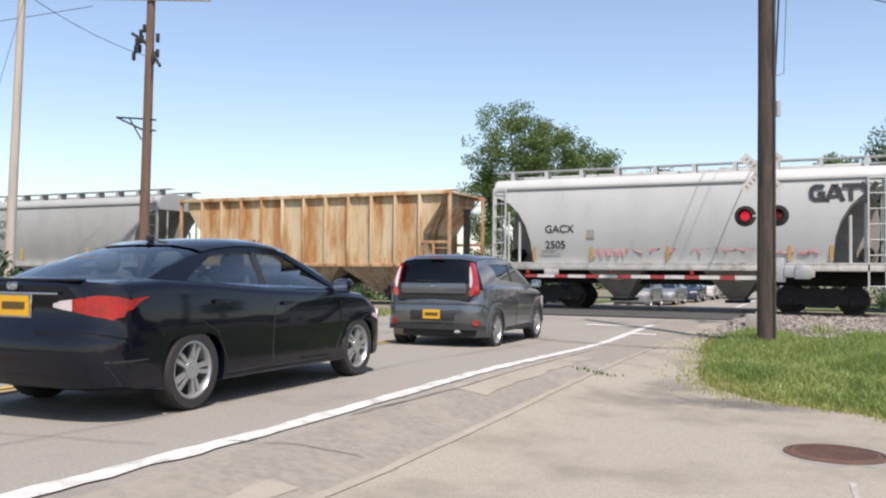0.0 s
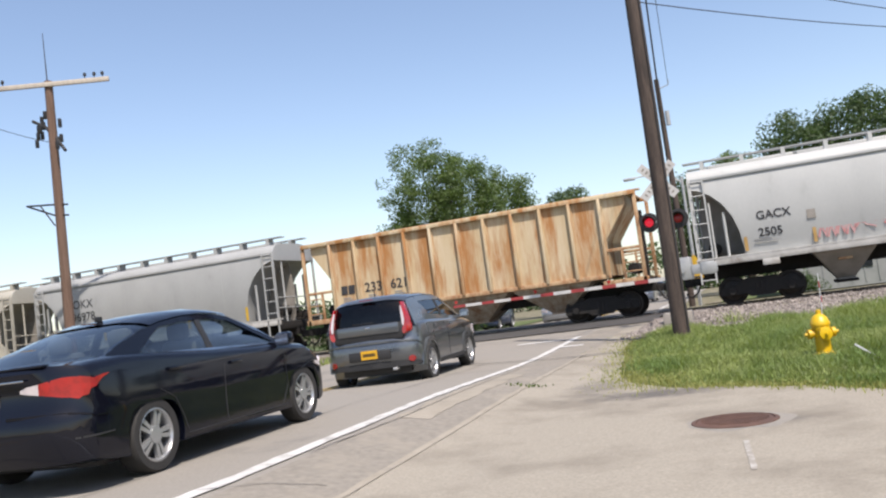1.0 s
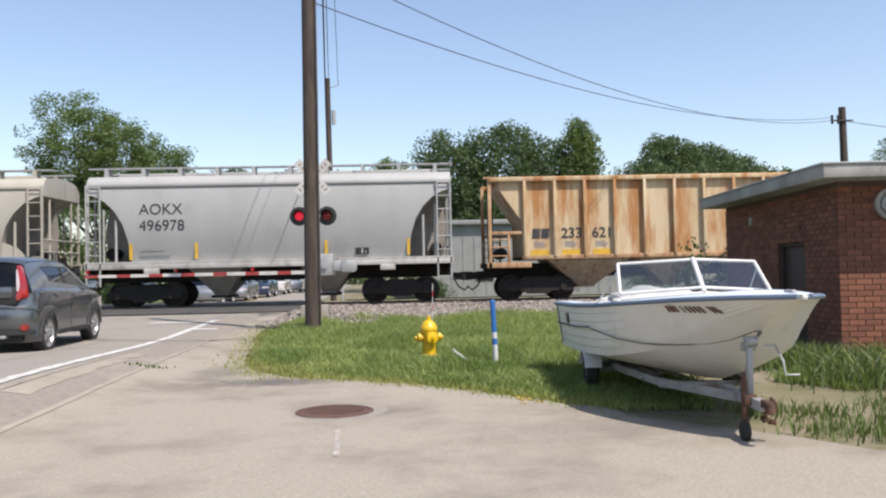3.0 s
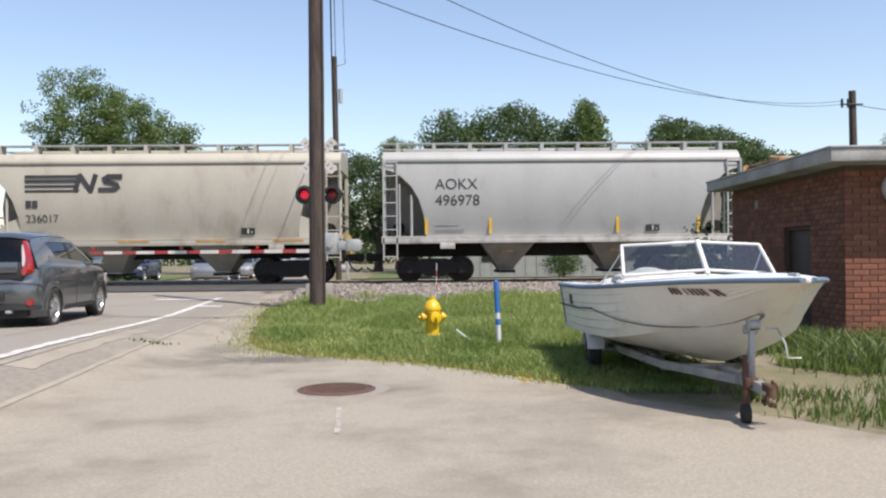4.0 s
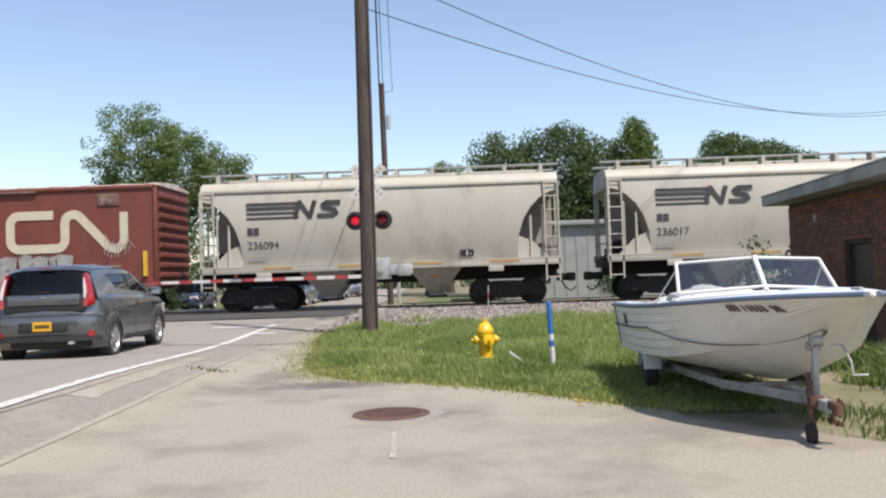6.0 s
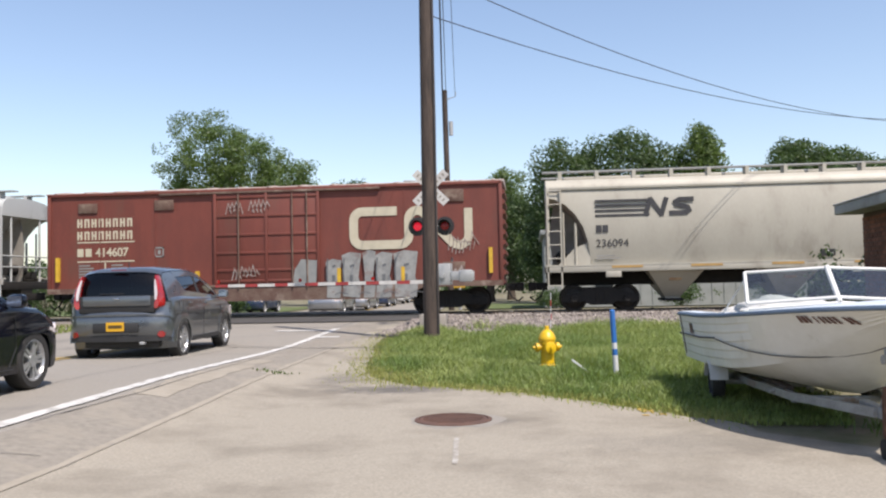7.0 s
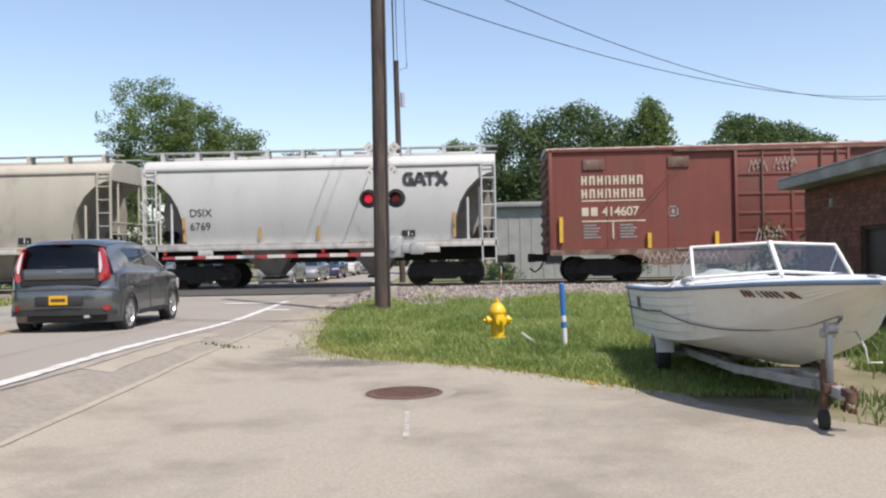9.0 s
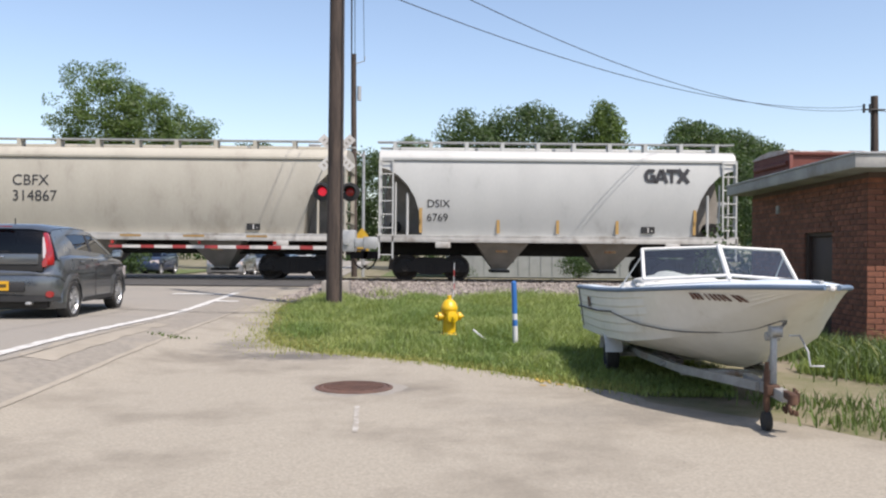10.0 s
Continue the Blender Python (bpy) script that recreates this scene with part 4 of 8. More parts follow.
def boxcar():
    L = 16.06
    h = L / 2
    car = thing("boxcar", "oxide red boxcar with cream wordmark and grey graffiti", "freight car", group="freight train")
    bm = bmesh.new()
    prism(bm, [(-h, 1.0), (h, 1.0), (h, 4.45), (-h, 4.45)], -1.55, 1.55)
    part("body", bm, M["box_red"], car)
    bm = bmesh.new()
    rings = []
    for x in span(-h - 0.06, h + 0.06, 14):
        rings.append([Vector((x, y, z)) for y, z in ((-1.60, 4.42), (-1.60, 4.47), (-0.8, 4.58), (0, 4.62), (0.8, 4.58), (1.60, 4.47), (1.60, 4.42))])
    loft(bm, rings)
    part("roof", bm, M["box_roof"], car, "white flaking boxcar roof")
    bm = bmesh.new()
    for k in range(15):
        x = -h + 0.3 + (L - 0.6) * k / 14
        loft(bm, [[Vector((x + d, y, z)) for y, z in ((-1.60, 4.45), (-1.60, 4.495), (-0.8, 4.605), (0, 4.645), (0.8, 4.605), (1.60, 4.495), (1.60, 4.45))] for d in (-0.04, 0.04)])
    part("roof_ribs", bm, M["box_roof"], car)
    for s in (-1, 1):
        bm = bmesh.new()
        box(bm, (-h, s * 1.57 - 0.05, 4.34), (h, s * 1.57 + 0.05, 4.45), 0.015)
        part("top_chord", bm, M["box_red"], car)
        bm = bmesh.new()
        prism(bm, [(-h, 0.92), (-h, 1.10), (h, 1.10), (h, 0.92), (h - 2.7, 0.92), (h - 3.4, 0.56), (-h + 3.4, 0.56), (-h + 2.7, 0.92)], s * 1.58 - 0.06, s * 1.58 + 0.06)
        part("side_sill", bm, M["box_dirty"], car, "dirty fishbelly side sill")
        bm = bmesh.new()
        for k in range(20):
            x = -h + 3.6 + (L - 7.2) * k / 19
            rod(bm, (x, s * 1.62, 0.62), (x + 0.03, s * 1.62, 0.98), 0.018, n=6)
        part("sill_braces", bm, M["box_dirty"], car)
        for e in (-1, 1):
            bm = bmesh.new()
            x = e * (h - 0.05)
            box(bm, (x - 0.06, s * 1.56 - 0.06, 0.95), (x + 0.06, s * 1.56 + 0.06, 4.42), 0.015)
            part("corner_post", bm, M["box_red"], car)
    # corrugated ends
    for e in (-1, 1):
        bm = bmesh.new()
        for k in range(9):
            z = 1.25 + 0.34 * k
            prism(bm, [(e * h, z), (e * (h + 0.09), z + 0.06), (e * (h + 0.09), z + 0.16), (e * h, z + 0.22)], -1.45, 1.45)
        part("end_corrugation", bm, M["box_red"], car)
        coupler(car, e * h, e)
        truck(car, e * (h - 1.85))
    # sliding door with its rails, rods and bars
    for s in (-1, 1):
        y = s * 1.55
        door_bm = bmesh.new()
        y0, y1 = sorted((y, y + s * 0.07))
        box(door_bm, (-1.92, y0, 1.12), (1.76, y1, 4.28), 0.01)
        door = part("sliding_door", door_bm, M["box_red"], car)
        for z in (1.25, 1.62, 2.22, 2.85, 3.5, 4.15):
            y0, y1 = sorted((y + s * 0.06, y + s * 0.10))
            bm = bmesh.new()
            box(bm, (-1.89, y0, z - 0.045), (1.73, y1, z + 0.045), 0.01)
            part("door_bar", bm, M["box_red"], door)
        for x in (-1.90, -0.08, 1.74):
            y0, y1 = sorted((y + s * 0.06, y + s * 0.115))
            bm = bmesh.new()
            box(bm, (x - 0.05, y0, 1.12), (x + 0.05, y1, 4.28), 0.01)
            part("door_post", bm, M["box_red"], door)
        for x in (-1.05, 0.85, 1.36):
            bm = bmesh.new()
            rod(bm, (x, y + s * 0.13, 1.0), (x, y + s * 0.13, 4.25), 0.028, n=8)
            part("lock_rod", bm, M["box_dirty"], door)
        bm = bmesh.new()
        y0, y1 = sorted((y, y + s * 0.12))
        box(bm, (-3.9, y0, 4.28), (3.9, y1, 4.36), 0.01)
        box(bm, (-3.9, y0, 1.04), (3.9, y1, 1.12), 0.01)
        part("door_track", bm, M["box_dirty"], car)
    # panel seams, vents and plates
    for x in (-6.1, -4.1, 3.2, 4.7, 6.2):
        bm = bmesh.new()
        box(bm, (x - 0.015, -1.562, 1.1), (x + 0.015, -1.55, 4.34))
        part("seam", bm, M["box_red"], car)
    for x, z, w, hh in ((-6.9, 3.75, 0.7, 0.34), (-4.1, 3.78, 0.7, 0.36), (6.0, 3.78, 0.75, 0.42), (6.0, 1.35, 0.75, 0.4)):
        bm = bmesh.new()
        box(bm, (x, -1.60, z), (x + w, -1.55, z + hh), 0.012)
        part("tack_board", bm, M["box_dirty"], car)
    for x in (-7.65, -4.75, -2.55, 2.45, 4.65, 7.62):
        bm = bmesh.new()
        z = 1.12 if abs(x) < 5 else 1.35
        t = 0.5 if abs(x) < 5 else 0.85
        box(bm, (x - 0.06, -1.662, z), (x + 0.06, -1.55, z + t))
        part("reflective_strip", bm, M["strip_yellow"], car, "yellow reflective strip")
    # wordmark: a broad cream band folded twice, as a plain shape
    bm = bmesh.new()
    arc = lambda cx, cz, r, a0, a1: [(cx + r * math.cos(radians(a)), cz + r * math.sin(radians(a))) for a in np.linspace(a0, a1, 7)]
    band(bm, [(4.45, 3.52)] + arc(3.26, 3.22, 0.3, 90, 180) + arc(3.26, 2.68, 0.3, 180, 270) + arc(4.55, 2.68, 0.3, 270, 360) + arc(5.15, 3.22, 0.3, 180, 50) + [(6.38, 2.35)], 0.30, -1.566, 0.012)
    band(bm, [(6.38, 2.35), (6.62, 2.30), (6.82, 2.42), (6.88, 2.62), (6.88, 3.55)], 0.28, -1.564, 0.012)
    bmesh.ops.translate(bm, vec=(0.01, 0, 0), verts=bm.verts)
    part("wordmark_shape", bm, M["cream"], car, "broad cream folded band")
    for z, w, n in ((3.25, 2.1, 8), (2.81, 2.1, 8)):
        for k in range(n):
            bm = bmesh.new()
            for a in (0.0, 0.46):
                box(bm, (-6.95 + (k + a) * w / n, -1.562, z), (-6.95 + (k + a + 0.24) * w / n, -1.55, z + 0.30))
            box(bm, (-6.95 + (k + 0.24) * w / n, -1.561, z + (0.24 if k % 2 else 0.12)), (-6.95 + (k + 0.46) * w / n, -1.55, z + (0.30 if k % 2 else 0.18)))
            part("name_bar", bm, M["cream"], car)
    for z in (2.70, 2.02):
        bm = bmesh.new()
        box(bm, (-6.95, -1.562, z), (-4.85, -1.55, z + 0.045))
        part("rule", bm, M["cream"], car)
    for x0, z0, x1, z1 in ((-6.95, 2.22, -6.73, 2.5), (-6.65, 2.22, -6.43, 2.5), (-5.95, 1.45, -5.9, 2.0)):
        bm = bmesh.new()
        box(bm, (x0, -1.562, z0), (x1, -1.55, z1))
        part("name_bar", bm, M["cream"], car)
    letters("414607", 0.42, -6.28, 2.22, -1.56, M["cream"], car, bold=0.008, space=0.95)
    side_bars(car, -6.9, 1.88, 0.6, 0.05, 5, M["graffiti_grey"], -1.556)
    side_bars(car, -5.7, 1.88, 0.6, 0.05, 5, M["graffiti_grey"], -1.556)
    bm = bmesh.new()
    for x0, z0, x1, z1 in ((-4.12, 2.15, -3.78, 2.2), (-4.12, 2.45, -3.78, 2.5), (-4.12, 2.15, -4.07, 2.5), (-3.83, 2.15, -3.78, 2.5), (-4.0, 2.25, -3.9, 2.4)):
        box(bm, (x0, -1.561, z0), (x1, -1.55, z1))
    part("stencil", bm, M["graffiti_grey"], car)
    # graffiti: blocky grey letters without words, scrawls
    rng = random.Random(7)
    for x, w, zb, hh in ((2.02, 0.46, 0.62, 0.78), (2.58, 0.58, 0.66, 1.0), (3.30, 0.36, 0.6, 1.06), (3.72, 0.52, 0.58, 0.98), (4.36, 0.74, 0.6, 1.02)):
        bm = bmesh.new()
        prism(bm, [(x, zb), (x + w, 0.60), (x + w + 0.05, 1.0), (x + w - 0.04, 1.3), (x + w + 0.07, 1.1 + hh), (x + w * 0.45, 1.16 + hh), (x - 0.03, 1.05 + hh), (x + 0.04, 1.4)], -1.650, -1.642)
        part("graffiti", bm, M["graffiti_block"], car, "grey block graffiti letter shape")
    bm = bmesh.new()
    prism(bm, [(0.85, 1.12), (1.66, 1.12), (1.70, 1.9), (1.15, 1.95), (0.92, 1.6)], -1.668, -1.662)
    part("graffiti", bm, M["graffiti_grey"], car, "grey block graffiti")
    bm = bmesh.new()
    # dark outlines and counters inside the blocks
    for x, w in ((2.05, 0.42), (2.62, 0.52), (3.76, 0.46), (4.4, 0.68)):
        band(bm, [(x, 1.12), (x - 0.02, 1.55), (x + 0.02, 1.95)], 0.05, -1.652, 0.004)
        band(bm, [(x + w * 0.5, 1.05), (x + w * 0.52, 1.38)], 0.11, -1.652, 0.004)
        band(bm, [(x + w * 0.42, 1.66), (x + w * 0.68, 1.72)], 0.08, -1.652, 0.004)
    part("graffiti", bm, M["graffiti_dark"], car)
    bm = bmesh.new()
    for x in (2.3, 3.1, 4.0, 4.9):
        band(bm, [(x, 0.72), (x + 0.2, 0.80), (x + 0.45, 0.74)], 0.025, -1.652, 0.004)
    part("graffiti", bm, M["graffiti_dark"], car)
    bm = bmesh.new()
    for k in range(8):
        x = 5.6 + 0.12 * k
        band(bm, [(x, 1.15 + rng.uniform(0, 0.2)), (x + rng.uniform(-0.2, 0.3), 1.6 + rng.uniform(0, 0.3))], 0.05, -1.56, 0.006)
    part("graffiti", bm, M["graffiti_dark"], car)
    bm = bmesh.new()
    for k in range(9):
        x = -1.5 + 0.14 * k + (0.0 if k < 4 else 0.25)
        band(bm, [(x, 3.62 + rng.uniform(-0.1, 0.1)), (x + 0.1, 4.02 + rng.uniform(-0.1, 0.1)), (x + 0.2, 3.6 + rng.uniform(-0.1, 0.2))], 0.035, -1.665, 0.004)
    part("graffiti", bm, M["graffiti_pale"], car, "pale scrawled graffiti")
    bm = bmesh.new()
    for k in range(7):
        x = -1.3 + 0.13 * k
        band(bm, [(x, 1.35 + rng.uniform(-0.1, 0.1)), (x + 0.1, 1.7 + rng.uniform(-0.1, 0.1)), (x + 0.2, 1.3 + rng.uniform(0, 0.2))], 0.04, -1.665, 0.004)
    part("graffiti", bm, M["graffiti_pale"], car, "pale scrawled graffiti")
    bm = bmesh.new()
    for k in range(8):
        x = 6.2 + 0.12 * k
        band(bm, [(x, 2.1 + rng.uniform(-0.1, 0.1)), (x + 0.08, 2.7 + rng.uniform(-0.3, 0.1)), (x + 0.2, 2.2 + rng.uniform(0, 0.3))], 0.03, -1.58, 0.004)
    part("graffiti", bm, M["graffiti_pale"], car, "pale scrawled graffiti")
    bm = bmesh.new()
    for k in range(14):
        x = -5.0 + 0.2 * k
        band(bm, [(x, 0.66 + rng.uniform(-0.05, 0.05)), (x + 0.12, 0.95 + rng.uniform(-0.05, 0.1)), (x + 0.24, 0.68 + rng.uniform(-0.04, 0.1))], 0.045, -1.645, 0.004)
    part("graffiti", bm, M["graffiti_pale"], car, "pale scrawled graffiti")
    bm = bmesh.new()
    for k in range(6):
        x = 5.45 + 0.2 * k
        band(bm, [(x, 1.2 + rng.uniform(-0.05, 0.1)), (x + 0.18, 1.55 + rng.uniform(-0.1, 0.15)), (x + 0.3, 1.25 + rng.uniform(-0.05, 0.2))], 0.06, -1.606, 0.004)
    part("graffiti", bm, M["graffiti_pale"], car, "pale scrawled graffiti")
    return car


train.append((boxcar(), -74.40))

car, h = hopper_car("white round-sided hopper car with a dark slanted wordmark", 12.0, M["car_white"], M["trim_white"], BAYS12)
hug(letters("DSIX", 0.36, -h + 1.6, 2.48, tank_y(2.75) - 0.012, M["letter_black"], car))
hug(letters("6769", 0.36, -h + 1.6, 2.02, tank_y(2.29) - 0.012, M["letter_black"], car))
word_shapes(car, h - 3.1, 3.36, 1.5, 0.46)
placard(car, h - 2.95)
orange_strips(car, [-h + 1.4, -h + 4.0, -h + 6.0, -h + 8.0, h - 1.4], tall=0.45)
orange_strips(car, [-h + 1.4, h - 1.4], z=2.05, tall=0.4)
train.append((car, -90.2))

car, h = hopper_car("pale cream round-sided hopper car with black numbers", 13.0, M["car_cream"], M["trim_white"], [(-2.1, 1.9), (2.1, 1.9)], M["car_cream"])
hug(letters("CBFX", 0.5, -h + 1.9, 3.1, tank_y(3.00) - 0.012, M["letter_black"], car))
hug(letters("314867", 0.5, -h + 1.9, 2.58, tank_y(2.96) - 0.012, M["letter_black"], car))
placard(car, h - 3.1)
for k in range(4):
    bm = bmesh.new()
    x = -h + 3.4 + 2.1 * k
    box(bm, (x, -1.640, 1.42), (x + 0.7, -1.630, 1.48))
    part("sill_stripe", bm, M["strip_orange"], car)
train.append((car, -103.8))

# ---- road vehicles ----


def thin_glass(name, tint, gloss=0.05):
    m = bpy.data.materials.new(name)
    m.use_nodes = True
    nt = m.node_tree
    nt.nodes.remove(nt.nodes["Principled BSDF"])
    a, b, f, x, w, s = (nt.nodes.new(k) for k in ("ShaderNodeBsdfTransparent", "ShaderNodeBsdfGlossy", "ShaderNodeLayerWeight", "ShaderNodeMixShader", "ShaderNodeMath", "ShaderNodeMath"))
    a.inputs["Color"].default_value = (*tint, 1)
    b.inputs["Roughness"].default_value = 0.02
    w.operation, s.operation = "POWER", "MULTIPLY_ADD"
    w.inputs[1].default_value = 3.5
    s.inputs[1].default_value, s.inputs[2].default_value = 0.85, gloss
    nt.links.new(f.outputs["Facing"], w.inputs[0])
    nt.links.new(w.outputs[0], s.inputs[0])
    nt.links.new(s.outputs[0], x.inputs[0])
    nt.links.new(a.outputs[0], x.inputs[1])
    nt.links.new(b.outputs[0], x.inputs[2])
    nt.links.new(x.outputs[0], nt.nodes["Material Output"].inputs["Surface"])
    return m


M.update({
    "paint_black": mat("black car paint", (0.002, 0.003, 0.008), (0.003, 0.004, 0.010), 0.6, coat=1.0, scale=2),
    "paint_grey": mat("graphite grey car paint", (0.17, 0.185, 0.20), (0.19, 0.205, 0.215), 0.30, metal=0.75, coat=1.0, scale=2),
    "paint_white": mat("white car paint", (0.65, 0.65, 0.65), (0.6, 0.6, 0.6), 0.3, coat=1.0),
    "paint_silver": mat("silver car paint", (0.36, 0.38, 0.40), (0.33, 0.35, 0.37), 0.32, metal=0.6, coat=1.0),
    "paint_blue": mat("dark blue car paint", (0.02, 0.035, 0.075), (0.025, 0.04, 0.08), 0.3, coat=1.0),
    "plastic": mat("black plastic trim", (0.018, 0.018, 0.019), (0.025, 0.025, 0.026), 0.6),
    "tyre": mat("black rubber tyre", (0.022, 0.021, 0.02), (0.032, 0.03, 0.028), 0.85, scale=6),
    "alloy": mat("silver alloy rim", (0.55, 0.56, 0.57), (0.5, 0.51, 0.52), 0.3, metal=0.7),
    "chrome": mat("chrome trim", (0.75, 0.76, 0.78), rough=0.12, metal=1.0),
    "tail_red": mat("red tail lamp lens", (0.46, 0.014, 0.014), (0.30, 0.010, 0.010), 0.15, coat=1.0, scale=9),
    "tail_deep": mat("deep red lens", (0.32, 0.012, 0.014), (0.26, 0.01, 0.012), 0.2, coat=1.0),
    "tail_clear": mat("clear lamp lens", (0.66, 0.60, 0.60), (0.56, 0.5, 0.5), 0.15, coat=1.0),
    "plate": mat("yellow number plate", (0.78, 0.42, 0.02), (0.7, 0.38, 0.02), 0.4),
    "plate_ink": mat("dark plate marking", (0.12, 0.07, 0.01), rough=0.5),
    "seat": mat("grey-beige cloth seat", (0.24, 0.23, 0.21), (0.2, 0.19, 0.175), 0.9),
    "car_glass": thin_glass("tinted car window", (0.52, 0.60, 0.63), 0.13),
    "dark_glass": thin_glass("privacy car window", (0.06, 0.065, 0.075), 0.04),
})


for key in ("paint_black", "paint_grey", "paint_white", "paint_silver", "paint_blue"):
    pr = M[key].node_tree.nodes["Principled BSDF"]
    pr.inputs["Specular IOR Level"].default_value = 0.05 if key == "paint_black" else 0.3
    pr.inputs["Coat IOR"].default_value = 1.42 if key == "paint_black" else 1.45


def wheel(parent, x, y, side, r, w, spokes, name="wheel", alloy="alloy"):
    """A road wheel; side is -1 where its face looks to -y."""
    hub = part(name, lathe(bmesh.new(), [(0.02, -0.02), (0.07, -0.02), (0.07, 0.05), (0.02, 0.05)], 12, pose(0, 0, 0, -90 if side > 0 else 90)), M["alloy"], parent)
    hub.matrix_basis = pose(x, y, r)
    t = pose(0, 0, 0, -90 if side > 0 else 90)
    rim = r * 0.70
    prof = [(rim, -w / 2), (r * 0.93, -w / 2), (r * 0.985, -w * 0.40), (r, -w * 0.25), (r, w * 0.25), (r * 0.985, w * 0.40), (r * 0.93, w / 2), (rim * 1.04, w / 2), (rim, w * 0.42)]
    part("tyre", lathe(bmesh.new(), prof, 36, t, True), M["tyre"], hub)
    bm = bmesh.new()
    lathe(bm, [(rim * 0.90, -w * 0.4), (rim * 1.0, -w * 0.45), (rim * 1.02, w * 0.46), (rim * 0.96, w * 0.47), (rim * 0.90, w * 0.36)], 36, t, True)
    vs = set(bm.verts)
    for k in range(spokes):
        a = 2 * math.pi * k / spokes
        for d in (-0.16, 0.16) if spokes == 5 else (0,):
            c, s = math.cos(a + d), math.sin(a + d)
            c0, s0 = math.cos(a + d * 1.9), math.sin(a + d * 1.9)
            p0, p1 = Vector((0.05 * c0, 0.05 * s0, w * 0.40)), Vector((rim * 0.95 * c, rim * 0.95 * s, w * 0.38))
            n = Vector((-s, c, 0)) * (rim * 0.075)
            ring = lambda p, q: [p + n * q, p - n * q, p - n * q - Vector((0, 0, 0.04)), p + n * q - Vector((0, 0, 0.04))]
            loft(bm, [ring(p0, 0.9), ring(p1, 1.15)])
    lathe(bm, [(0.0001, w * 0.25), (0.085, w * 0.25), (0.08, w * 0.43), (0.0001, w * 0.45)], 14)
    bmesh.ops.transform(bm, matrix=t, verts=[v for v in bm.verts if v not in vs])
    part("rim", bm, M[alloy], hub, "silver spoked alloy rim")
    part("brake_disc", lathe(bmesh.new(), [(0.03, -0.02), (rim * 0.85, -0.02), (rim * 0.85, 0.0), (0.03, 0.0)], 24, t), M["plastic"], hub)


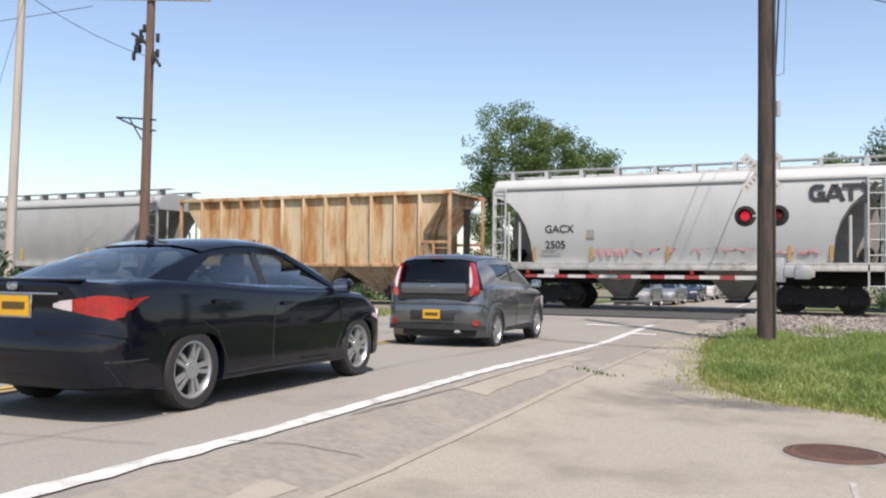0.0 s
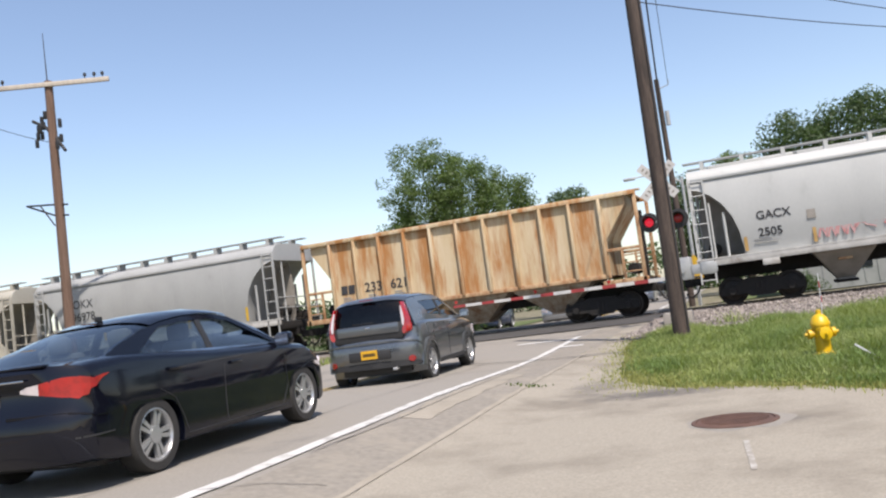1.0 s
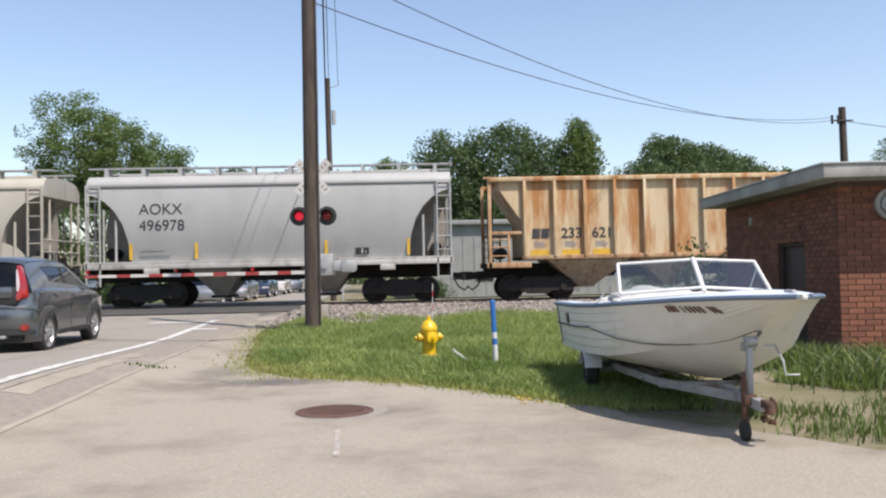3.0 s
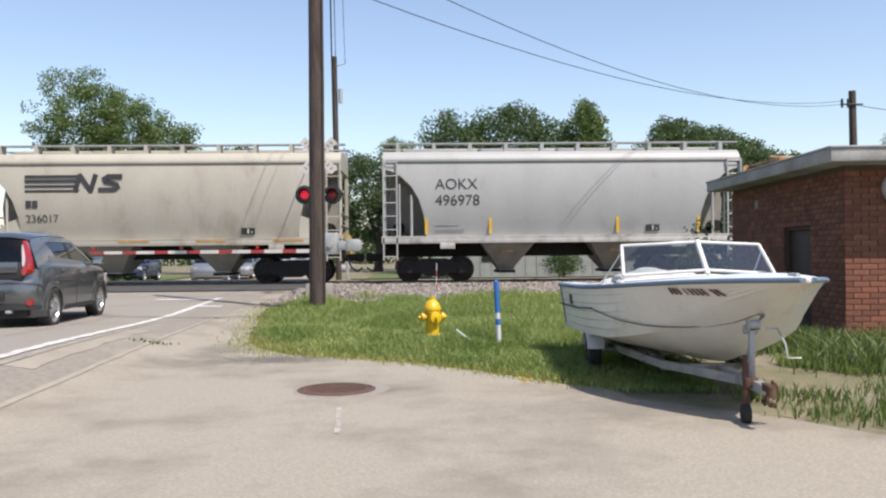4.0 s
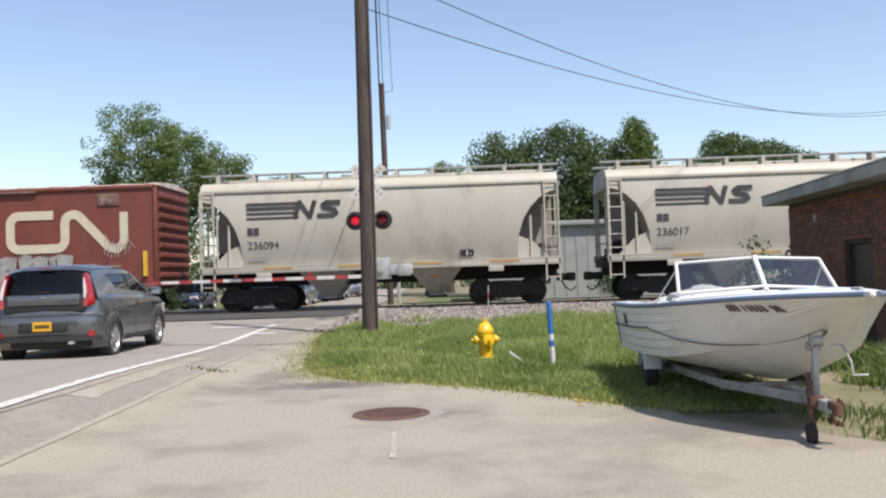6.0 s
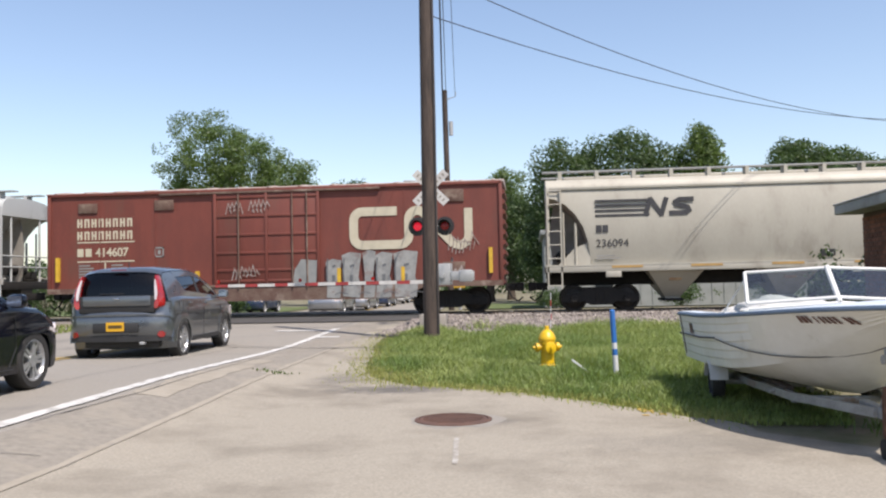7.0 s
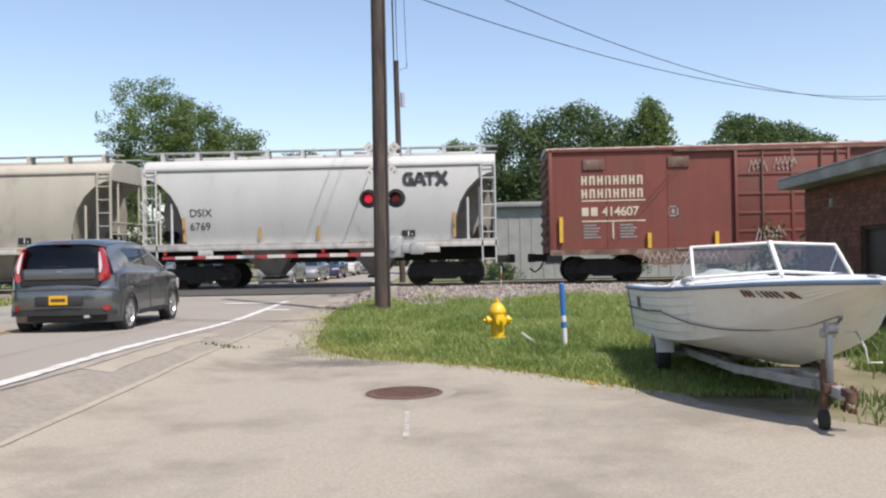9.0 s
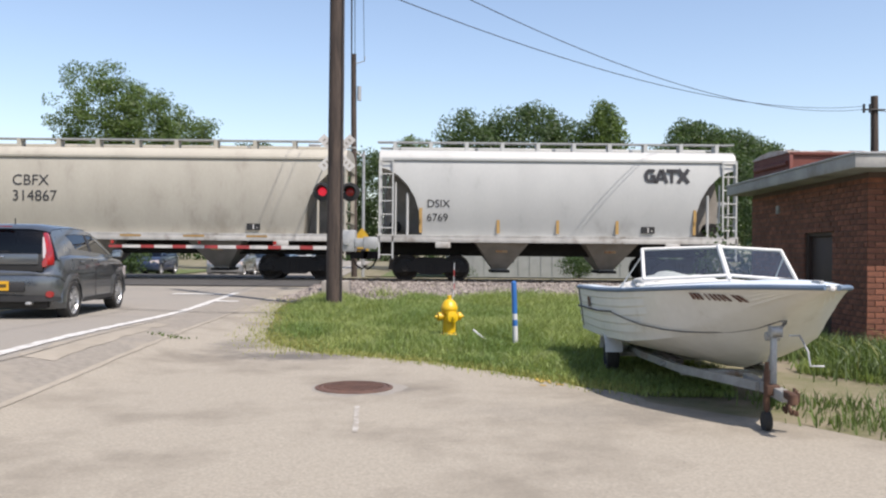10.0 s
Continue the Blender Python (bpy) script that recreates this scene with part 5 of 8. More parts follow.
def vehicle(name, label, category, spec, paint, m, group=""):
    """A car with its nose to +x, standing on z = 0, its origin midway between the axles."""
    car = thing(name, label, category, m, group)
    wb, hw, R = spec["wb"], spec["hw"], spec["r"]
    ra = R + 0.055

    def arch(c):
        return [(c + ra * math.cos(a), R + ra * math.sin(a)) for a in np.linspace(-0.35, math.pi + 0.35, 15)]

    low = spec["low"]
    outline = spec["top"] + [(wb / 2 + ra * math.cos(-0.35) + 0.02, low)] + arch(wb / 2) + [(wb / 2 - ra * 0.95 - 0.02, low), (-wb / 2 + ra * 0.95 + 0.02, low)] + arch(-wb / 2) + [(-wb / 2 - ra * 0.95 - 0.02, low)]
    x_max, x_min = max(p[0] for p in outline), min(p[0] for p in outline)
    SL = [(0.0, 0, 0), (0.5, 0.02, 0.005), (0.72, 0.06, 0.015), (0.86, 0.13, 0.03), (0.94, 0.20, 0.055), (0.985, 0.28, 0.10), (1.0, 0.33, 0.17)]

    def slip(f):
        f = abs(f)
        for (f0, e0, d0), (f1, e1, d1) in zip(SL, SL[1:]):
            if f <= f1:
                k = (f - f0) / (f1 - f0)
                return e0 + (e1 - e0) * k, d0 + (d1 - d0) * k
        return SL[-1][1:]

    def surf(x, f, z):
        e, d = slip(f)
        reach = x_max if x > 0 else -x_min
        wx = max(0.0, (abs(x) - (reach - 0.55)) / 0.55) ** 1.5
        wz = smooth01((z - 0.55) / 0.35)
        wl = smooth01((0.42 - z) / 0.25) * 0.10 * smooth01((abs(f) - 0.7) / 0.3)
        return Vector((x - math.copysign(e * wx, x), f * hw, z - d * wz * (0.6 if z > 0.9 else 1) + wl * 0.2))

    fs = [-s[0] for s in reversed(SL)] + [s[0] for s in SL[1:]]
    rings = [[surf(x, f, z) for x, z in outline] for f in fs]
    bm = loft(bmesh.new(), rings)
    body = link("body", bm, paint, car, sharp=42)
    # underside
    bm = bmesh.new()
    box(bm, (-wb / 2 - 0.5, -hw * 0.72, low - 0.03), (wb / 2 + 0.5, hw * 0.72, low + 0.12), 0.02)
    rod(bm, (-wb / 2, -hw * 0.8, R), (-wb / 2, hw * 0.8, R), 0.05)
    rod(bm, (wb / 2, -hw * 0.8, R), (wb / 2, hw * 0.8, R), 0.05)
    part("underbody", bm, M["plastic"], car)

    # cabin
    belt, roofz = spec["belt_z"], spec["roof_z"]

    def hwz(z):
        return spec["belt_w"] + (spec["roof_w"] - spec["belt_w"]) * (z - belt) / (roofz - belt)

    cab = spec["cabin"]
    gf = [-1, -0.96, -0.88, -0.6, 0, 0.6, 0.88, 0.96, 1]

    def crown(f, z):
        return 0.075 * abs(f) ** 5 * smooth01((z - belt) / (roofz - belt) * 1.4 - 0.4)

    def cpoint(x, f, z, out=0.0):
        w = hwz(z) + out
        bow = 0.10 * f * f
        return Vector((x - math.copysign(bow, x - spec["mid"]) * (1 if abs(x - spec["mid"]) > 0.6 else abs(x - spec["mid"]) / 0.6), f * w, z + out - crown(f, z)))

    bm = bmesh.new()
    loft(bm, [[cpoint(x, f, z) for x, z in cab] for f in gf])
    g = link("window_glass", bm, M[spec["glass"]], car, "tinted window glass", sharp=50)

    def skin(poly_top, out=0.012, thick=0.03, name="roof"):
        """A strip over the cabin from side to side along part of its outline."""
        bm = bmesh.new()
        up = [[bm.verts.new(cpoint(x, f, z, out)) for x, z in poly_top] for f in gf]
        dn = [[bm.verts.new(cpoint(x, f, z, -thick)) for x, z in poly_top] for f in gf]
        for A, flip in ((up, 0), (dn, 1)):
            for p, q in zip(A, A[1:]):
                for i in range(len(poly_top) - 1):
                    fc = (p[i], p[i + 1], q[i + 1], q[i])
                    bm.faces.new(fc[::-1] if flip else fc)
        return part(name, bm, paint, car)

    skin(spec["roof"])

    def side_panel(poly, material, name, out=0.012, thick=0.03):
        for s in (-1, 1):
            bm = bmesh.new()
            a = [bm.verts.new(cpoint(x, s, z, 0) + Vector((0, s * out, 0))) for x, z in poly]
            b = [bm.verts.new(cpoint(x, s, z, 0) - Vector((0, s * thick, 0))) for x, z in poly]
            n = len(poly)
            bm.faces.new(a)
            bm.faces.new(b[::-1])
            for i in range(n):
                bm.faces.new((a[i], a[(i + 1) % n], b[(i + 1) % n], b[i]))
            part(name, bm, material, car)

    for nm, poly, mt in spec["pillars"]:
        side_panel(poly, paint if mt == "paint" else M[mt], nm)
    for poly in spec.get("chrome", []):
        side_panel(poly, M["chrome"], "window_trim", out=0.022)
    # seats and dashboard
    for sx in spec["seats"]:
        for sy in (-0.36, 0.36):
            bm = bmesh.new()
            cbox(bm, (sx, sy, belt - 0.12), (0.14, 0.46, 0.62), 0.06, None)
            cbox(bm, (sx - 0.05, sy, belt + 0.27), (0.10, 0.26, 0.18), 0.05)
            part("seat", bm, M["seat"], car)
    bm = bmesh.new()
    box(bm, (spec["dash"] - 0.25, -hw * 0.75, belt - 0.2), (spec["dash"] + 0.1, hw * 0.75, belt + 0.02), 0.05)
    box(bm, (-wb / 2 - 0.3, -hw * 0.8, low + 0.1), (spec["dash"], hw * 0.8, low + 0.3))
    part("dashboard", bm, M["plastic"], car)
    # wheels
    for x in (-wb / 2, wb / 2):
        for s in (-1, 1):
            wheel(car, x, s * (hw - (0.095 if spec.get("flare") else 0.115)), s, R, 0.215, spec["spokes"])

    def wrap(pts, material, name, depth=0.05, label=""):
        for s in (-1, 1):
            bm = bmesh.new()
            rings = []
            fine = []
            for p, q in zip(pts, pts[1:]):
                fine += [[a + (b - a) * k / 6 for a, b in zip(p, q)] for k in range(6)]
            for x, f, z0, z1, out in fine + [pts[-1]]:
                lo, hi = surf(x, f * s, z0), surf(x, f * s, z1)
                nx = Vector((-1 if x < 0 else 1, s * (0.25 + f * f * 0.9), 0)).normalized()
                if abs(f) >= 1:
                    nx = Vector((0, s, 0))
                rings.append([lo + nx * out, hi + nx * out, hi - nx * depth, lo - nx * depth])
            loft(bm, rings)
            part(name, bm, material, car, label)

    for nm, mt, pts, lab in spec["wraps"]:
        wrap(pts, M[mt], nm, label=lab)
    # seams of the doors and lids
    for s in (-1, 1):
        for line in spec["seams"]:
            bm = bmesh.new()
            for (x0, z0), (x1, z1) in zip(line, line[1:]):
                pipe(bm, [surf(x0, s, z0) + Vector((0, s * 0.001, 0)), surf(x1, s, z1) + Vector((0, s * 0.001, 0))], 0.005, 5)
            part("door_seam", bm, M["plastic"], car)
        for x, z in spec["handles"]:
            bm = bmesh.new()
            cbox(bm, (x, s * (hw + 0.018), z), (0.20, 0.03, 0.035), 0.012)
            part("door_handle", bm, paint, car)
        bm = bmesh.new()
        x, z = spec["mirror"]
        cbox(bm, (x, s * (hw + 0.10), z), (0.14, 0.2, 0.15), 0.05)
        box(bm, (x - 0.03, min(s * (hw - 0.1), s * (hw + 0.03)), z - 0.06), (x + 0.05, max(s * (hw - 0.1), s * (hw + 0.03)), z - 0.02))
        mir = part("side_mirror", bm, paint, car)
        bm = bmesh.new()
        cbox(bm, (x - 0.073, s * (hw + 0.10), z), (0.006, 0.16, 0.11), 0.0)
        part("mirror_glass", bm, M["chrome"], mir)
    if spec.get("flare"):
        for c in (-wb / 2, wb / 2):
            for s in (-1, 1):
                bm = bmesh.new()
                rings = []
                for a in np.linspace(-0.02, math.pi + 0.02, 17):
                    for_r = lambda r, y: Vector((c + r * math.cos(a), s * y, R + r * math.sin(a)))
                    rings.append([for_r(ra - 0.012, hw - 0.10), for_r(ra - 0.012, hw + 0.022), for_r(ra + 0.03, hw + 0.026), for_r(ra + 0.12, hw - 0.004), for_r(ra + 0.12, hw - 0.10)])
                loft(bm, rings)
                part("wheel_arch", bm, paint, car)
    # number plate, front and back
    px, pz = spec["plate"]
    bm = bmesh.new()
    box(bm, (px - 0.012, -0.155, pz), (px, 0.155, pz + 0.155), 0)
    pl = part("number_plate", bm, M["plate"], car, "yellow number plate with a dark bar")
    bm = bmesh.new()
    box(bm, (px - 0.016, -0.12, pz + 0.05), (px - 0.012, 0.12, pz + 0.105))
    part("plate_bar", bm, M["plate_ink"], pl)
    for nm, mt, c, sz, bv in spec["boxes"]:
        bm = bmesh.new()
        cbox(bm, c, sz, bv)
        part(nm, bm, paint if mt == "paint" else M[mt], car)
    return car


SEDAN = dict(
    wb=2.795, hw=0.915, r=0.335, low=0.20, belt_z=0.97, roof_z=1.46, belt_w=0.80, roof_w=0.60, mid=-0.3, glass="car_glass", spokes=5,
    top=[(-2.20, 0.24), (-2.40, 0.27), (-2.46, 0.42), (-2.475, 0.60), (-2.44, 0.68), (-2.40, 0.72), (-2.385, 0.88), (-2.40, 1.03), (-2.36, 1.075), (-2.1, 1.09), (-1.75, 1.11), (-1.2, 1.09), (-0.4, 1.04), (0.5, 1.01), (1.05, 1.0), (1.5, 0.96), (1.86, 0.87), (2.06, 0.74), (2.14, 0.6), (2.16, 0.45), (2.12, 0.28), (2.00, 0.22)],
    cabin=[(-2.0, 1.05), (-1.7, 1.18), (-1.3, 1.335), (-0.95, 1.42), (-0.55, 1.462), (-0.1, 1.475), (0.2, 1.46), (0.45, 1.42), (0.85, 1.21), (1.25, 0.98), (0.9, 0.9), (-1.6, 0.95)],
    roof=[(-1.12, 1.38), (-0.95, 1.42), (-0.55, 1.462), (-0.1, 1.475), (0.2, 1.46), (0.42, 1.425)],
    pillars=[
        ("front_pillar", [(1.25, 0.98), (1.12, 0.98), (0.36, 1.385), (0.42, 1.43)], "paint"),
        ("roof_rail", [(0.45, 1.42), (0.2, 1.46), (-0.1, 1.475), (-0.55, 1.462), (-0.95, 1.42), (-1.0, 1.36), (-0.6, 1.40), (-0.1, 1.415), (0.2, 1.40), (0.36, 1.37)], "paint"),
        ("centre_pillar", [(-0.20, 0.97), (-0.31, 0.97), (-0.27, 1.42), (-0.18, 1.42)], "plastic"),
        ("rear_pillar", [(-2.0, 1.05), (-1.7, 1.18), (-1.3, 1.335), (-0.95, 1.42), (-0.98, 1.37), (-1.22, 1.22), (-1.42, 1.10), (-1.5, 1.05), (-1.5, 0.95), (-1.6, 0.95)], "paint"),
    ],
    chrome=[[(1.1, 1.0), (-0.3, 1.035), (-1.55, 1.075), (-1.55, 1.055), (-0.3, 1.015), (1.1, 0.98)]],
    seats=[-0.15, -1.05], dash=0.75,
    wraps=[
        ("tail_lamp", "tail_red", [(-2.38, 0.60, 0.85, 0.935, 0.012), (-2.38, 0.80, 0.825, 0.975, 0.012), (-2.37, 0.92, 0.82, 0.985, 0.014), (-2.37, 0.985, 0.905, 1.00, 0.014), (-2.36, 1.0, 0.96, 1.03, 0.014), (-2.25, 1.0, 0.985, 1.04, 0.014), (-2.12, 1.0, 1.02, 1.048, 0.013), (-1.97, 1.0, 1.05, 1.056, 0.012)], "red wrap-around tail lamp"),
        ("reverse_lamp", "tail_clear", [(-2.385, 0.42, 0.875, 0.90, 0.012), (-2.385, 0.50, 0.862, 0.922, 0.013), (-2.38, 0.60, 0.85, 0.935, 0.012)], "clear reversing lamp"),
        ("bumper_slot", "plastic", [(-2.46, 0.90, 0.46, 0.475, 0.008), (-2.40, 1.0, 0.46, 0.475, 0.008), (-1.95, 1.0, 0.465, 0.475, 0.006)], ""),
        ("headlamp", "tail_clear", [(2.12, 0.55, 0.62, 0.72, 0.01), (2.08, 0.85, 0.62, 0.76, 0.01), (2.06, 0.985, 0.64, 0.80, 0.012), (2.04, 1.0, 0.66, 0.82, 0.012), (1.76, 1.0, 0.80, 0.87, 0.010)], ""),
        ("bumper_crease", "paint_black", [(-2.44, 0.3, 0.665, 0.69, 0.012), (-2.42, 0.86, 0.665, 0.69, 0.012), (-2.41, 0.985, 0.66, 0.68, 0.012), (-2.40, 1.0, 0.66, 0.68, 0.010), (-1.85, 1.0, 0.655, 0.675, 0.006)], ""),
    ],
    seams=[[(0.98, 0.95), (1.0, 0.5), (0.85, 0.28)], [(-0.25, 0.95), (-0.28, 0.5), (-0.28, 0.28)], [(-1.3, 0.9), (-1.1, 0.7), (-1.0, 0.45), (-0.95, 0.3)], [(0.95, 0.26), (-0.95, 0.26)]],
    handles=[(-0.05, 0.86), (-1.08, 0.9)], mirror=(0.86, 1.02), plate=(-2.395, 0.80),
    boxes=[
        ("boot_lip", "paint", (-2.33, 0, 1.075), (0.08, 1.25, 0.022), 0.010),
        ("boot_trim", "chrome", (-2.408, 0, 0.972), (0.016, 0.92, 0.018), 0.006),
        ("emblem_shape", "chrome", (-2.41, 0, 1.025), (0.012, 0.11, 0.06), 0.02),
        ("plate_frame", "chrome", (-2.388, 0, 0.878), (0.012, 0.35, 0.19), 0.004),
        ("aerial_fin", "plastic", (-0.95, 0, 1.455), (0.10, 0.02, 0.055), 0.008),
    ],
)

SUV = dict(
    wb=2.57, hw=0.92, r=0.345, low=0.27, belt_z=1.10, roof_z=1.64, belt_w=0.845, roof_w=0.66, mid=-0.3, glass="dark_glass", spokes=5,
    top=[(-1.72, 0.36), (-1.94, 0.38), (-2.03, 0.46), (-2.06, 0.60), (-2.055, 0.74), (-2.03, 0.82), (-1.985, 0.885), (-1.965, 1.0), (-1.95, 1.13), (-1.3, 1.15), (-0.4, 1.12), (0.5, 1.09), (1.05, 1.07), (1.5, 1.02), (1.85, 0.93), (2.03, 0.80), (2.08, 0.62), (2.08, 0.45), (2.02, 0.32), (1.85, 0.28)],
    cabin=[(-1.97, 1.05), (-1.94, 1.28), (-1.87, 1.54), (-1.76, 1.615), (-1.3, 1.65), (-0.7, 1.66), (0.0, 1.64), (0.35, 1.59), (0.8, 1.34), (1.2, 1.06), (1.0, 0.98), (-1.8, 0.99)],
    roof=[(-1.865, 1.555), (-1.76, 1.615), (-1.3, 1.65), (-0.7, 1.66), (0.0, 1.64), (0.33, 1.595)],
    pillars=[
        ("front_pillar", [(1.2, 1.06), (1.08, 1.06), (0.28, 1.52), (0.34, 1.575)], "paint"),
        ("roof_rail", [(0.35, 1.59), (0.0, 1.64), (-0.7, 1.66), (-1.3, 1.65), (-1.76, 1.615), (-1.70, 1.51), (-1.3, 1.53), (-0.7, 1.555), (0.0, 1.55), (0.28, 1.525)], "paint"),
        ("belt_panel", [(1.1, 1.05), (1.08, 1.09), (-0.1, 1.165), (-1.3, 1.24), (-1.3, 1.05)], "paint"),
        ("centre_pillar", [(-0.03, 1.08), (-0.19, 1.08), (-0.15, 1.56), (-0.02, 1.56)], "plastic"),
        ("rear_pillar", [(-1.97, 1.05), (-1.94, 1.28), (-1.87, 1.54), (-1.76, 1.615), (-1.40, 1.57), (-1.24, 1.54), (-1.10, 1.36), (-1.02, 1.22), (-1.02, 1.05)], "paint"),
    ],
    seats=[0.05, -0.85], dash=0.85,
    wraps=[
        ("fog_reflector", "tail_deep", [(-2.045, 0.76, 0.46, 0.50, 0.010), (-2.045, 0.785, 0.435, 0.525, 0.012), (-2.045, 0.82, 0.425, 0.535, 0.012), (-2.04, 0.855, 0.435, 0.525, 0.012), (-2.04, 0.88, 0.46, 0.50, 0.010)], "round red bumper reflector"),
        ("headlamp", "tail_clear", [(2.05, 0.60, 0.70, 0.84, 0.01), (2.02, 0.88, 0.70, 0.88, 0.01), (2.0, 0.985, 0.72, 0.92, 0.012), (1.98, 1.0, 0.74, 0.94, 0.012), (1.7, 1.0, 0.86, 0.96, 0.01)], ""),
        ("bumper_skirt", "plastic", [(-2.03, 0.0, 0.36, 0.475, 0.012), (-2.02, 0.70, 0.36, 0.465, 0.012), (-2.02, 0.90, 0.36, 0.43, 0.012), (-2.02, 0.985, 0.36, 0.42, 0.012), (-2.0, 1.0, 0.36, 0.41, 0.010), (-1.78, 1.0, 0.36, 0.40, 0.008)], ""),
        ("bumper_ledge", "paint_grey", [(-2.035, 0.0, 0.80, 0.835, 0.020), (-2.03, 0.80, 0.80, 0.835, 0.020), (-2.02, 0.985, 0.80, 0.84, 0.016), (-1.98, 1.0, 0.82, 0.85, 0.008)], ""),
        ("sill_cladding", "plastic", [(0.85, 1.0, 0.27, 0.36, 0.01), (-0.8, 1.0, 0.27, 0.36, 0.01)], ""),
        ("shoulder_crease", "paint_grey", [(1.55, 1.0, 0.90, 0.925, 0.004), (0.4, 1.0, 0.90, 0.935, 0.012), (-1.4, 1.0, 0.915, 0.955, 0.016), (-1.8, 1.0, 0.92, 0.95, 0.004)], ""),
    ],
    seams=[[(1.0, 1.0), (1.02, 0.6), (0.85, 0.34)], [(-0.1, 1.0), (-0.12, 0.6), (-0.12, 0.34)], [(-1.05, 1.0), (-1.0, 0.75), (-0.85, 0.55), (-0.8, 0.34)]],
    handles=[(0.08, 0.97), (-0.9, 1.0)], mirror=(0.88, 1.13), plate=(-2.072, 0.545), flare=0.045,
    boxes=[
        ("tailgate_panel", "paint", (-1.99, 0, 1.06), (0.06, 1.20, 0.185), 0.03),
        ("tailgate_surround", "plastic", (-1.975, 0, 1.00), (0.04, 1.34, 0.30), 0.03),
        ("emblem_shape", "chrome", (-2.024, 0, 1.10), (0.012, 0.12, 0.036), 0.014),
        ("plate_recess", "plastic", (-2.052, 0, 0.60), (0.03, 0.80, 0.17), 0.02),
        ("rear_wiper", "plastic", (-1.965, 0.1, 1.185), (0.02, 0.42, 0.014), 0.005),
        ("roof_brake_lamp", "tail_deep", (-1.90, 0, 1.60), (0.03, 0.26, 0.014), 0.003),
        ("aerial", "plastic", (-1.45, 0, 1.70), (0.03, 0.012, 0.10), 0.004),
        ("exhaust_pipe", "galv", (-1.98, -0.45, 0.33), (0.16, 0.09, 0.05), 0.02),
    ],
)

sedan = vehicle("sedan", "glossy black four-door sedan waiting on the road", "car", SEDAN, M["paint_black"], pose(-4.665, 8.90, 0.205, 0, 0, 92.4))
suv = vehicle("compact_suv", "graphite grey boxy compact car waiting at the gate", "car", SUV, M["paint_grey"], pose(-5.40, 17.13, gh(-5.40, 17.13) - 0.02, 0.0, -0.3, 94))
# tall tail lamps beside the hatch glass
for s in (-1, 1):
    bm = bmesh.new()
    rings = []
    for x, y, z, w in ((-1.985, 0.70, 0.93, 0.035), (-1.985, 0.735, 0.97, 0.085), (-1.98, 0.745, 1.06, 0.080), (-1.965, 0.735, 1.20, 0.062), (-1.93, 0.70, 1.36, 0.042), (-1.885, 0.655, 1.50, 0.018)):
        rings.append([Vector((x - 0.02, s * (y - w), z)), Vector((x - 0.03, s * y, z)), Vector((x + 0.05, s * (y + w * 0.75), z)), Vector((x + 0.16, s * (y + w * 0.8), z)), Vector((x + 0.12, s * (y - w), z))])
    loft(bm, rings)
    lamp = part("tail_lamp", bm, M["tail_red"], suv, "tall red tail lamp")
    bm = bmesh.new()
    rings = []
    for x, y, z, w in ((-1.985, 0.685, 1.08, 0.014), (-1.97, 0.69, 1.18, 0.026), (-1.94, 0.672, 1.31, 0.022), (-1.90, 0.648, 1.43, 0.010)):
        rings.append([Vector((x - 0.032, s * (y - w), z)), Vector((x - 0.036, s * (y + w), z)), Vector((x, s * (y + w), z)), Vector((x, s * (y - w), z))])
    loft(bm, rings)
    part("lamp_clear_strip", bm, M["tail_clear"], lamp)

# queue on the far side of the track
FAR_CARS = [
    (SUV, "paint_silver", "silver boxy car queueing beyond the track", -9.9, 47.0, -90), (SEDAN, "paint_silver", "silver sedan queueing beyond the track", -9.8, 53.5, -90),
    (SEDAN, "paint_blue", "dark blue sedan queueing beyond the track", -9.7, 60.5, -90), (SUV, "paint_white", "white boxy car queueing beyond the track", -9.8, 68, -90),
    (SEDAN, "paint_white", "white sedan queueing beyond the track", -9.6, 76, -90), (SUV, "paint_grey", "dark grey boxy car queueing beyond the track", -9.7, 85, -90),
    (SUV, "paint_blue", "dark blue boxy car parked beyond the track", -15.2, 50, -90), (SEDAN, "paint_silver", "silver sedan parked beyond the track", -16.4, 55, -80),
]
for spec, pm, lab, x, y, rz in FAR_CARS:
    vehicle("car", lab, "car", spec, M[pm], pose(x + 0.9, y, gh(x, y) + 0.006, 0, 0, rz), "cars beyond the track")

